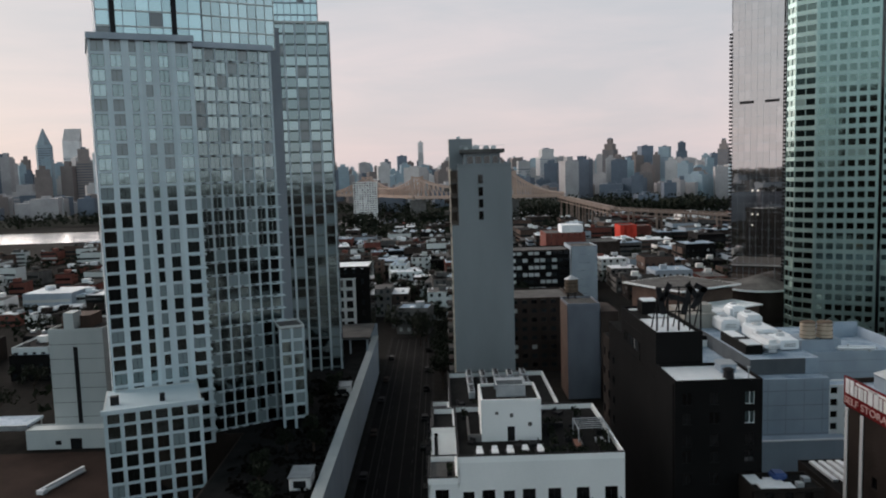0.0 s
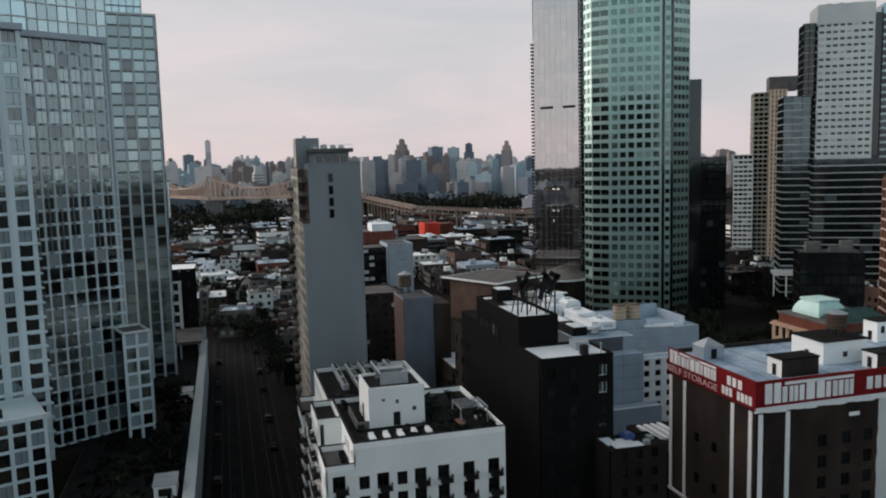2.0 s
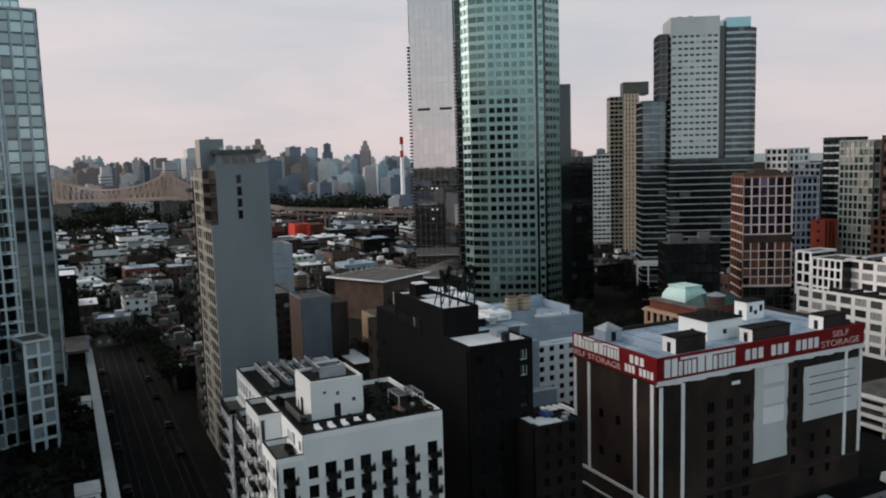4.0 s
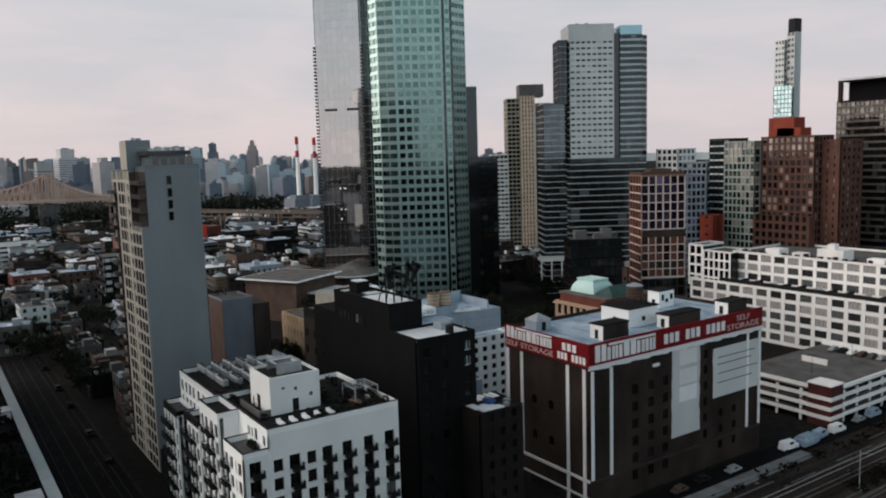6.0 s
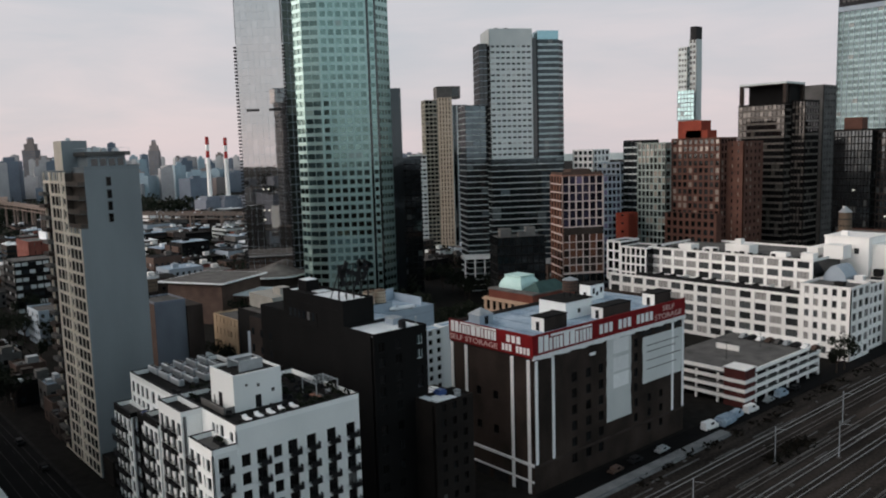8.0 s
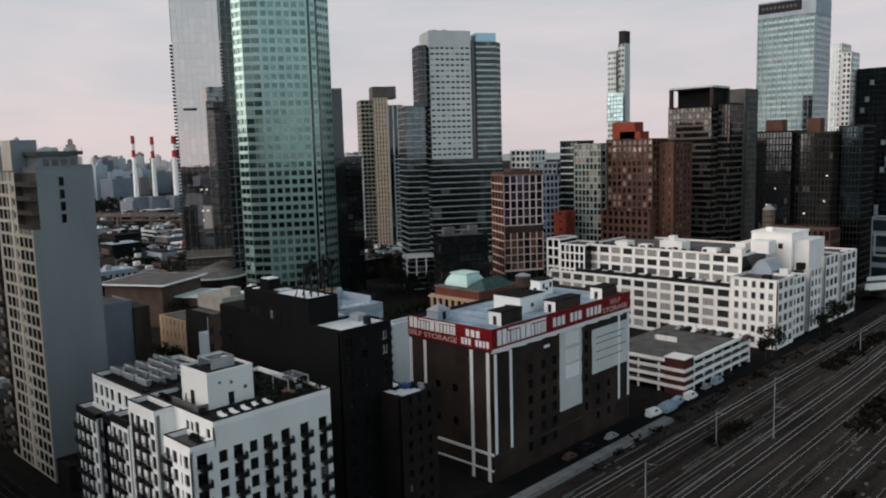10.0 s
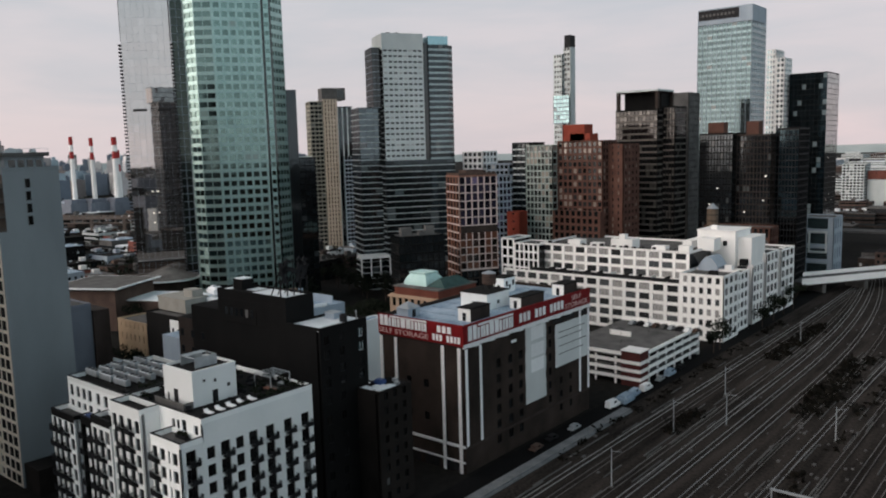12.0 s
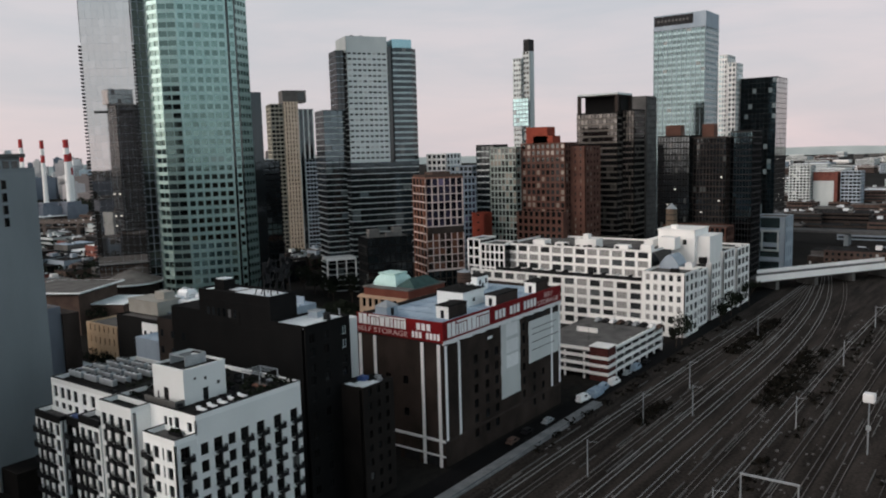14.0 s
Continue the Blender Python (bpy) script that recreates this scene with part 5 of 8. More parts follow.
shell(back2, (-18, 0, -14, 0), 116.3, 126.8, BLUEGREY, GREYROOF, "EN", 0.6, core=NIGHT)
facade(back2, "E", (-18, 0, -14, 0), 116.3, 7, (3, 3.5), 0.18, 0.4, BLUEGREY, CROWNGLASS, depth=0.25, most=20)
facade(back2, "N", (-18, 0, -14, 0), 116.3, 8, (3, 3.5), 0.18, 0.4, BLUEGREY, CROWNGLASS, depth=0.25, most=0)
low = turned("low_wing", -77.0, -101.8, 20.0)
blk_ = (-9, 0, -6.0, 0)
shell(low, blk_, 12.0, 37.0, PALE, GREYROOF, "EN", 0.5, core=NIGHT)
facade(low, "E", blk_, 12.0, 2, (8, 3.1), 0.6, 0.6, TOWERPALE, LEFT, depth=0.4, most=16)
facade(low, "N", blk_, 12.0, 3, (8, 3.1), 0.6, 0.6, TOWERPALE, LEFT, depth=0.4, most=24)
pod = turned("podium_wing", -51.0, -118.8, 20.0)
blk_ = (-16, 0, -18.6, 0)
shell(pod, blk_, 0.0, 27.4, PALE, TOWERPALE, "E", 0.25, core=NIGHT)
facade(pod, "E", blk_, 0.1, 6, (9, 3.03), 0.75, 0.55, TOWERPALE, LEFT, depth=0.5, most=54, ends=0.7, frame_mat=DARKMETAL, bars=1, band_mat=TOWERPALE, band_back=0.22)
boxes("parapet", [(-0.3, 0.5, -19.0, 0.4, 27.0, 27.9)], TOWERPALE, pod)
boxes("roof_plant", [(-6, -4.6, -17.4, -15.8, 27.4, 29.2), (-4.5, -3.5, -8.0, -7.0, 27.4, 29.0)], DARKMETAL, pod)

# ---- pale blank building beyond the tower ----
pl = thing("pale_blank_building", "pale grey building with a blank wall and one dark strip", "building", -108.5, -170, 0)
shell(pl, (-20, 0, -8.0, 7.0), 0, 31.5, PALE, DARKROOF, "", 0.6)
boxes("dark_strip", [(0.0, 0.06, -1.4, -0.2, 3.0, 27.0)], DARKMETAL, pl)
boxes("roof_house", [(-12, -4, -6, 2, 31.5, 35.0)], BROWN, pl)
boxes("side_window", [(-14 + 4.5 * k, -12 + 4.5 * k, 7.0, 7.06, 8 + 4.2 * j, 10.4 + 4.2 * j) for k in range(3) for j in range(5)], NIGHT, pl, kind="stuff")
boxes("wall_joint", [(0.0, 0.03, -8.0, 7.0, 7.2 + 4.1 * k, 7.32 + 4.1 * k) for k in range(6)], GREYROOF, pl, kind="stuff")
boxes("stair_top", [(-5, 0, -3.5, -0.8, 32.1, 36.5)], PALE, pl)
lowb = thing("low_white_building", "low white rendered building along the vacant lot", "building", -103.0, -172, 0)
shell(lowb, (-5.0, 0, -11.5, 22.0), 0, 5.2, PALE, PALE, "", 0.3)
boxes("dark_doorway", [(0.0, 0.05, 0.5, 3.6, 0, 2.9), (0.0, 0.05, -3.6, -2.0, 1.2, 2.4)], DARKMETAL, lowb)
can = thing("teal_canopy", "pale teal flat canopy roof over a yard", "canopy", -108, -191, 0)
boxes("roof", [(-6, 3, -14, 7, 5.6, 6.3)], BLUEROOF, can)
boxes("fascia", [(3.0, 3.2, -14, 7, 4.9, 6.4)], METAL, can)
for x in (-5.6, 2.6):
    for y in (-13.6, 6.4):
        boxes("post", [(x, x + 0.25, y, y + 0.25, 0, 5.6)], METAL, can)
solo("vacant_lot", [(-100, -21, -260, -136, 0.02, 0.12)], DIRT, "bare reddish-brown vacant lot", "ground", kind="structure")
bar = thing("site_barrier", "long pale concrete barrier lying in the lot", "barrier", -79.3, -162.3, 0.12, 164.5)
bm = bmesh.new()
prism(bm, [(-7.0, -0.55), (7.0, -0.55), (7.0, 0.55), (-7.0, 0.55)], 0.0, 0.45)
box(bm, -7.0, 7.0, -0.3, 0.3, 0.45, 1.3)
part("body", bm, WHITEROOF, bar)
boxes("end_block", [(-7.9, -6.4, -1.0, 0.9, 0, 1.0)], WHITEROOF, bar)

# ---- long white loft building ----
lw = thing("white_loft_building", "long white concrete loft building with large windows and roof terraces", "building")
Y0 = 152.0
L1 = (-97.0, -13.4, Y0 + 1.2, 200.0)
LOFT = glazing("loft_window_glass", (0.13, 0.14, 0.145), blind=(0.34, 0.33, 0.32), share=0.38, metal=0.4)
shell(lw, L1, 0, 20.0, CREAM, DARKROOF, "S", 1.0, core=NIGHT)
facade(lw, "S", L1, 0.0, 14, (5, 4.0), 1.5, 1.4, CREAM, LOFT, depth=0.4, most=70, frame_mat=DARKMETAL, bars=2, ends=1.0)
L2 = (-84.0, -14.0, Y0 + 11, 200.0)
shell(lw, L2, 20.0, 31.4, CREAM, GREYROOF, "S", 0.9, core=NIGHT)
facade(lw, "S", L2, 20.0, 12, (3, 3.8), 1.3, 1.3, CREAM, LOFT, depth=0.4, most=36, frame_mat=DARKMETAL, bars=2)
L3 = (-13.4, 4.0, Y0, 168.0)
shell(lw, L3, 0, 24.6, CREAM, GREYROOF, "SE", 1.0, core=NIGHT)
facade(lw, "S", L3, 0.0, 5, (6, 4.1), 1.5, 1.7, CREAM, LOFT, depth=0.4, most=30, frame_mat=DARKMETAL, bars=1, ends=1.6)
facade(lw, "E", L3, 0.0, 3, (6, 4.1), 1.6, 1.5, CREAM, LOFT, depth=0.4, most=18, frame_mat=DARKMETAL, bars=2, ends=1.4)
for i, (x, y0, y1, h) in enumerate(((2.4, 170, 184, 23.0), (2.8, 188, 201, 24.2), (3.4, 203, 219, 27.4), (4.0, 221, 240, 26.6))):
    bk = (-40.0, x, y0, y1)
    shell(lw, bk, 0, h, CREAM, GREYROOF, "SE", 0.8, core=NIGHT)
    facade(lw, "E", bk, 0.0, 3, (6, h / 6), 1.3, 1.5, CREAM, LOFT, depth=0.4, most=18, frame_mat=DARKMETAL, bars=2)
    m_ = facade(lw, "S", bk, 0.0, 6, (6, h / 6), 2.6, 1.8, CREAM, LOFT, depth=0.4, most=6)
# near-black fill paints the shade in the gaps between the white blocks
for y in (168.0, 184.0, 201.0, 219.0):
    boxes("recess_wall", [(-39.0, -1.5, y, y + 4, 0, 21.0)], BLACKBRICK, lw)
boxes("tower_block", [(-20.0, -4.0, 186, 204, 24, 38.4)], CREAM, lw)
boxes("tower_lid", [(-20.3, -3.7, 185.7, 204.3, 38.4, 38.9)], CREAM, lw)
boxes("tower_step", [(-4.0, 1.6, 189, 206, 24, 36.0)], CREAM, lw)
boxes("tower_step", [(-24.0, -20.0, 180, 196, 24, 34.5)], CREAM, lw)
boxes("tower_vent", [(-15, -12.5, 188, 190, 38.9, 40.6)], CREAM, lw)
boxes("tower_window", [(-17.5 + 4.2 * k, -15.8 + 4.2 * k, 185.93, 186.0, 32.5, 34.6) for k in range(3)], NIGHT, lw)
for row in ((-70, -64, 164, 170, 31.4, 34.2), (-50, -40, 166, 173, 31.4, 35.4), (-46.5, -44, 167, 170, 35.4, 37.4), (-60, -55, 166, 170, 31.4, 33.2), (-31, -25, 165, 169, 31.4, 33.6), (-19, -14.5, 164, 168, 31.4, 34.4), (-16, -9, 176, 183, 31.4, 36.4)):
    boxes("roof_house", [row], CREAM, lw)
for k in range(6):
    boxes("roof_house", [(-3.5 + 0.6 * k, -0.5 + 0.5 * k, 156 + 15.2 * k, 158.4 + 15.2 * k, 24.6, 26.4 + 0.4 * (k % 3))], CREAM if k % 2 else DARKROOF, lw)
boxes("roof_clutter", [(-80 + 3.1 * k, -78.6 + 3.1 * k, 163.6 + (k % 3), 165 + (k % 3), 31.4, 32.6 + 0.5 * (k % 4 == 0)) for k in range(21)], DARKROOF, lw, kind="stuff")
for k in range(14):
    x = -80 + 4.6 * k
    planter(x, Y0 + 4.5 + (k % 3), 20.05, 2.8, 1.0, 1.6, 40 + k)
for k in range(12):
    boxes("terrace_screen", [(-82 + 6 * k, -81.8 + 6 * k, Y0 + 4.8, Y0 + 10.6, 20.0, 22.0)], DARKMETAL if k % 3 else CREAM, lw)
boxes("terrace_rail", [(-84, -14, Y0 + 2.6, Y0 + 2.7, 20.9, 22.3)], DARKMETAL, lw, "dark railing of the roof terrace")
sc = thing("roof_glasshouse", "blue-grey barrel-roofed glass house on the white building", "glasshouse", -8.0, 172.0, 24.6)
bm = bmesh.new()
plan = [(-4 + 8 * i / 8, 4.2 * math.sin(math.pi * i / 8) + 1.6) for i in range(9)]
for y0, y1 in ((-5, 5),):
    lo_ = [bm.verts.new((x, y0, z)) for x, z in plan] + [bm.verts.new((4, y0, 0)), bm.verts.new((-4, y0, 0))]
    hi_ = [bm.verts.new((x, y1, z)) for x, z in plan] + [bm.verts.new((4, y1, 0)), bm.verts.new((-4, y1, 0))]
    bm.faces.new(lo_)
    bm.faces.new(hi_[::-1])
    for i in range(len(lo_)):
        j = (i + 1) % len(lo_)
        bm.faces.new((lo_[i], hi_[i], hi_[j], lo_[j]))
part("vault", bm, BLUEGREY, sc)
boxes("frame", [(4.0, 4.1, -5 + 2 * k, -4.8 + 2 * k, 0, 1.7) for k in range(6)], DARKMETAL, sc)
lw2 = thing("white_grid_building", "small white concrete building with square dark windows", "building", -98.5, 158, 0)
shell(lw2, (-3.4, 3.8, 0, 14), 0, 33.4, CREAM, GREYROOF, "SE", 0.8, core=NIGHT)
facade(lw2, "S", (-3.4, 3.8, 0, 14), 17.0, 2, (4, 4.1), 0.8, 0.9, CREAM, NIGHT, most=8)
shell(lw2, (3.8, 17.0, 0, 14), 0, 31.6, CREAM, GREYROOF, "S", 0.6, core=NIGHT)
facade(lw2, "S", (3.8, 17.0, 0, 14), 17.1, 5, (4, 3.6), 0.7, 0.8, CREAM, NIGHT, most=20)
water_tank(-27.0, 221.0, 30.0, 2.6, 17.5, WOOD, "wooden water tank high on legs above the lofts")

# ---- parking garage ----
pk = thing("parking_garage", "open concrete parking garage with white parapet bands", "parking garage")
P = (-27.0, 3.0, 84.0, 131.0)
for z in (3.1, 6.2, 9.3):
    boxes("deck", [(P[0], P[1], P[2], P[3], z - 0.35, z)], GREYROOF, pk)
# solid near-black core stands in for the shade inside the open parking floors
boxes("ramp_wall", [(-26.4, 0.6, 86.4, 130.4, 0, 8.9)], BLACKBRICK, pk)
for z in (1.9, 4.5, 7.1, 9.5):
    boxes("parapet_band", [(P[0], P[1] + 0.2, P[2] - 0.2, P[2] + 0.15, z, z + 1.05), (P[1] - 0.15, P[1] + 0.2, P[2] + 0.15, P[3], z, z + 1.05)], CREAM, pk, "white concrete parapet band")
for k in range(8):
    boxes("column", [(P[1] - 0.7, P[1] - 0.2, P[2] + 0.3 + 6.6 * k, P[2] + 0.9 + 6.6 * k, 0, 9.0)], CREAM, pk)
for k in range(5):
    boxes("column", [(P[0] + 0.2 + 7 * k, P[0] + 0.8 + 7 * k, P[2] + 0.2, P[2] + 0.7, 0, 9.0)], CREAM, pk)
boxes("corner_tower", [(-3.2, 3.25, 83.7, 89.6, 0, 11.0)], surface("maroon_brick", (0.055, 0.016, 0.015), (0.10, 0.03, 0.027), 0.8), pk, "dark red-brown corner block")
boxes("corner_band", [(-3.4, 3.45, 83.5, 89.8, z, z + h) for z, h in ((1.9, 1.05), (4.5, 1.05), (7.1, 1.05), (11.0, 0.3))], CREAM, pk)
boxes("far_wall", [(P[0], P[1], P[3], P[3] + 0.4, 0, 11.0)], CREAM, pk)
boxes("stair_wall", [(-20, -12, 108, 108.4, 9.3, 11.0)], CREAM, pk)
lampp = thing("deck_lamp", "thin double-headed lamp post on the parking deck", "lamp post", -10, 97, 9.3, group="lamps of the parking deck")
bm = bmesh.new()
rod(bm, (0, 0, 0), (0, 0, 5.5), 0.09, 0.06, 6)
part("pole", bm, DARKMETAL, lampp)
for s in (-1, 1):
    boxes("head", [(min(0, s * 1.1), max(0, s * 1.1), -0.12, 0.12, 5.4, 5.55)], DARKMETAL, lampp)
for x, y in ((-18, 105), (-10, 118)):
    copy_thing(lampp, pose(x, y, 9.3))


def car(x, y, z, turn, paint, label, van=False):
    """A parked car: body with cabin, glass, four wheels."""
    root = thing("parked_van" if van else "parked_car", label, "van" if van else "car", x, y, z, turn, group="vehicles by the tracks")
    L, W, H = (5.4, 1.0, 2.3) if van else (4.5, 0.9, 1.45)
    bm = bmesh.new()
    box(bm, -L / 2, L / 2, -W, W, 0.3, H * 0.58)
    box(bm, -L * (0.48 if van else 0.30), L * 0.28, -W * 0.9, W * 0.9, H * 0.58, H)
    bmesh.ops.bevel(bm, geom=bm.edges[:], offset=0.12, segments=2, affect="EDGES")
    part("body", bm, paint, root)
    boxes("glass", [(L * 0.16, L * 0.285, -W * 0.8, W * 0.8, H * 0.62, H * 0.9), (-L * 0.1, L * 0.15, -W * 0.92, W * 0.92, H * 0.64, H * 0.9)], NIGHT, root)
    for u in (-L * 0.32, L * 0.32):
        for v in (-W, W - 0.2):
            bm = bmesh.new()
            rod(bm, (u, v, 0.33), (u, v + 0.2, 0.33), 0.33, 0.33, 12)
            part("wheel", bm, DARKMETAL, root)


for i, (x, y, t, pnt, van) in enumerate(((5.2, 62, 84, SIGNWHITE, True), (5.6, 75, 95, BLUEROOF, True), (6.0, 82, 88, SIGNWHITE, True), (5.2, 94, 92, METAL, False), (5.4, 101, 90, BLUEROOF, True), (5.4, 40, 90, METAL, False), (4.6, 30, 86, DARKMETAL, False), (5.0, 22, 92, BROWN, False), (5.2, 110, 90, DARKMETAL, False))):
    car(x, y, 0.2, t, pnt, ("white van" if van and pnt is SIGNWHITE else "pale blue van" if van else "parked car") + " standing beside the service road", van)
for i in range(9):
    car(-20 + 3.0 * i, 126, 9.3, 90, (METAL, DARKMETAL, SIGNWHITE, BROWN, GREYROOF)[i % 5], "parked car on the open top deck")
for i in range(10):
    car(-75 - 14 * i - (i * 5) % 7, -75.2 if i % 2 else -89.2, 0.1, 0, (DARKMETAL, BLACKBRICK, DARKBRICK, DARKMETAL)[i % 4], "dark parked car at the edge of the avenue")
root = thing("tented_load", "white sheeted load beside the garage", "sheeted load", 6.0, 68.5, 0.2)
bm = bmesh.new()
box(bm, -1.8, 1.8, -3.2, 3.2, 0, 2.4)
bmesh.ops.bevel(bm, geom=bm.edges[:], offset=0.6, segments=3, affect="EDGES")
part("sheet", bm, BLUEROOF, root)


def plane(p, q):
    """The frame of a wall from p to q, its left and right end as seen from outside."""
    a = math.atan2(q[1] - p[1], q[0] - p[0])
    return Matrix.Translation((p[0], p[1], 0)) @ Matrix.Rotation(a, 4, "Z"), math.dist(p, q)


# ---- green office tower ----
GRID = -31.0
grn = thing("green_office_tower", "tall green glass office tower with notched corners", "tower", -198.5, 84.5, 0, GRID)
plan = [(-30, -19.0), (-8.5, -19.0), (-2.4, -15.2), (0, -7.5), (0, 14.4), (-1.6, 14.4), (-1.6, 15.6), (-0.6, 15.6), (-0.6, 18.0), (-3.0, 18.0), (-3.0, 19.2), (-6.5, 19.2), (-14, 26.0), (-34, 26.0), (-34, -19)]
bm = bmesh.new()
prism(bm, [(-34, -18.9), (-9, -18.6), (-2.9, -14.8), (-0.4, -7.4), (-0.4, 14.3), (-2.2, 14.5), (-2.2, 17.6), (-6.9, 18.9), (-14.3, 25.6), (-34, 25.6)], 0, 200)
part("core", bm, GREENGLASS, grn)
ROWS_G = (49, 4.02)
for (p, q, n, pr, bd, mo) in (((0, -7.5), (0, 14.4), 6, 1.0, 1.65, 120), ((-2.4, -15.2), (0, -7.5), 2, 0.3, 1.65, 30), ((-8.5, -19.0), (-2.4, -15.2), 2, 0.2, 1.65, 0), ((-0.6, 15.6), (-0.6, 18.0), 1, 0.3, 2.0, 0), ((-6.5, 19.2), (-14, 26.0), 4, 0.3, 2.0, 30), ((-30, -19.0), (-8.5, -19.0), 6, 0.8, 2.0, 0)):
    facade(grn, plane(p, q), None, 3.0, n, ROWS_G, pr, bd, SPANDREL, GREENGLASS, 0.32, mo)
boxes("slot_panel", [(-2.0, -1.7, 14.4, 15.6, 0, 200), (-3.3, -3.0, 18.0, 19.2, 0, 200)], NIGHT, grn, "dark vertical slot in the corner")
boxes("rear_shoulder", [(-34, -14.5, 26.0, 31.0, 0, 106)], SMOKE, grn)
boxes("roof", [(-33, -4, -18, 24, 200, 204)], SPANDREL, grn)
for k in range(3):
    bm = bmesh.new()
    for s in (1, -1):
        u = -4 + 7.3 * k
        box(bm, -0.05, 0.25, -4.0, 4.0, -0.35, 0.35, Matrix.Translation((0.0, u, 7.5)) @ Matrix.Rotation(radians(32 * s), 4, "X"))
    part("brace", bm, SPANDREL, grn)

# ---- silver glass tower ----
slv = thing("silver_glass_tower", "very tall silver curtain-wall tower with ribbed edges", "tower", -254.5, 83.5, 0, -45.8)
Bs = (-26, 0, -19.2, 4.7)
shell(slv, Bs, 0, 233, BLUEGREY, GREYROOF, "E", 0, core=MIRRORGLASS)
facade(slv, "E", Bs, 0, 8, (58, 4.0), 0.04, 0.05, BLUEGREY, MIRRORGLASS, 0.10, most=100, pick=lambda c: 60 < c[1] < 130)
boxes("black_slot", [(0.0, 0.05, -15.6, -8.8, 98.2, 99.4)], DARKMETAL, slv)
boxes("black_slot", [(0.0, 0.05, -3.6, 3.0, 98.2, 99.4)], DARKMETAL, slv)
bm = bmesh.new()
prism(bm, [(-26, 4.7), (-0.4, 4.7), (-0.4, 5.4), (-6.6, 15.6), (-26, 15.6)], 0, 231)
part("rear_body", bm, MIRRORGLASS, slv)
facade(slv, plane((-0.1, 5.5), (-6.3, 15.9)), None, 0, 4, (58, 4.0), 0.22, 0.30, BLUEGREY, MIRRORGLASS, 0.2, most=40, name="angled_wall")
for corner_y in (-20.6, 4.7):
    bm = bmesh.new()
    for k in range(72):
        box(bm, -3.0, 0.25, corner_y, corner_y + 1.5, 6 + 1.75 * k, 6.85 + 1.75 * k)
    part("balcony_ribs", bm, DARKMETAL, slv, "stack of dark balcony ribs at the corner", kind="stuff")
boxes("edge_fin", [(-0.3, 0.12, -19.35, -19.2, 132.5, 233), (-0.3, 0.12, 4.7, 5.0, 132.5, 233)], DARKMETAL, slv)
boxes("base_building", [(0, 16, -26, 6, 0, 16)], DARKBRICK, slv)

# ---- two-tone tower ----
BASEGLASS = glazing("tower_base_glass", (0.080, 0.098, 0.107), blind=(0.10, 0.115, 0.118), share=0.05, metal=0.85, dark=0.8, vary=0.3)
TEALDARK = glazing("dark_teal_glass", (0.085, 0.128, 0.142), share=0.0, metal=1.0, dark=0.85, vary=0.25)
mid = thing("two_tone_tower", "tall concrete and glass apartment tower on a dark glass base", "tower", -173.5, 185.0, 0, GRID)
Bm = (-24, 0, -20.0, 19.6)
shell(mid, Bm, 0, 70, SMOKE, GREYROOF, "ES", 0, core=NIGHT)
facade(mid, "E", Bm, 0, 8, (22, 3.18), 0.12, 0.42, DARKMETAL, BASEGLASS, 0.3, most=60, band_mat=PALE, band_back=-0.25)
facade(mid, "S", Bm, 0, 6, (22, 3.18), 0.12, 0.42, DARKMETAL, BASEGLASS, 0.3, most=20, band_mat=PALE, band_back=-0.25)
up = (-22, 0, -19.6, 3.0)
shell(mid, up, 70, 128, PALE, GREYROOF, "ES", 0.3, core=NIGHT)
facade(mid, "E", up, 70, 8, (20, 2.9), 0.75, 1.85, PALE, GLASS, 0.3, most=90)
facade(mid, "S", up, 70, 8, (20, 2.9), 0.2, 0.5, DARKMETAL, SMOKE, 0.3, most=20, band_mat=PALE)
dk = (-17, -3.0, -24.6, -19.8)
shell(mid, dk, 98, 129.0, SMOKE, GREYROOF, "ES", 0.3, core=NIGHT)
facade(mid, "S", dk, 98, 4, (10, 3.1), 0.2, 0.3, DARKMETAL, NIGHT, 0.3, most=40, band_mat=BLUEGREY, band_back=0.1)
facade(mid, "E", dk, 98, 2, (10, 3.1), 0.2, 0.3, DARKMETAL, NIGHT, 0.3, most=20, band_mat=BLUEGREY, band_back=0.1)
boxes("crown_wall", [(-20, 0.1, -19.6, 3.0, 128.3, 136.4)], PALE, mid, "plain pale crown wall")
gl = (-22, -1.2, 6.4, 17.6)
shell(mid, gl, 70, 131, BLUEGLASS, GREYROOF, "EN", 0.3)
facade(mid, "E", gl, 70, 4, (20, 3.05), 0.12, 1.05, SMOKE, SMOKE, 0.3, most=40, band_mat=PANEL, band_back=-0.05)
facade(mid, plane((-1.2, 17.6), (-4.6, 21.2)), None, 70, 2, (20, 3.05), 0.12, 1.05, SMOKE, SMOKE, 0.3, most=20, band_mat=PANEL, band_back=-0.05)
bm = bmesh.new()
prism(bm, [(-22, 17.6), (-1.7, 17.6), (-5.0, 21.0), (-22, 21.0)], 70, 131)
part("curved_end", bm, SMOKE, mid, "dark glass rounded end")
boxes("glass_crown", [(-20, -1.2, 6.4, 17.6, 131.2, 135.6)], BLUEGLASS, mid)
boxes("joint", [(-22, -2.2, 3.0, 6.4, 70, 132)], NIGHT, mid, "dark joint between the two halves")
for y in (-9, -14):
    bm = bmesh.new()
    dome(bm, (-8, y, 136.4), 2.2, 1.6, 10, 3)
    part("roof_cowl", bm, DARKMETAL, mid)
sh = (-24, -6.0, -32.0, -20.0)
shell(mid, sh, 0, 98, SMOKE, GREYROOF, "ES", 0.4, core=NIGHT)
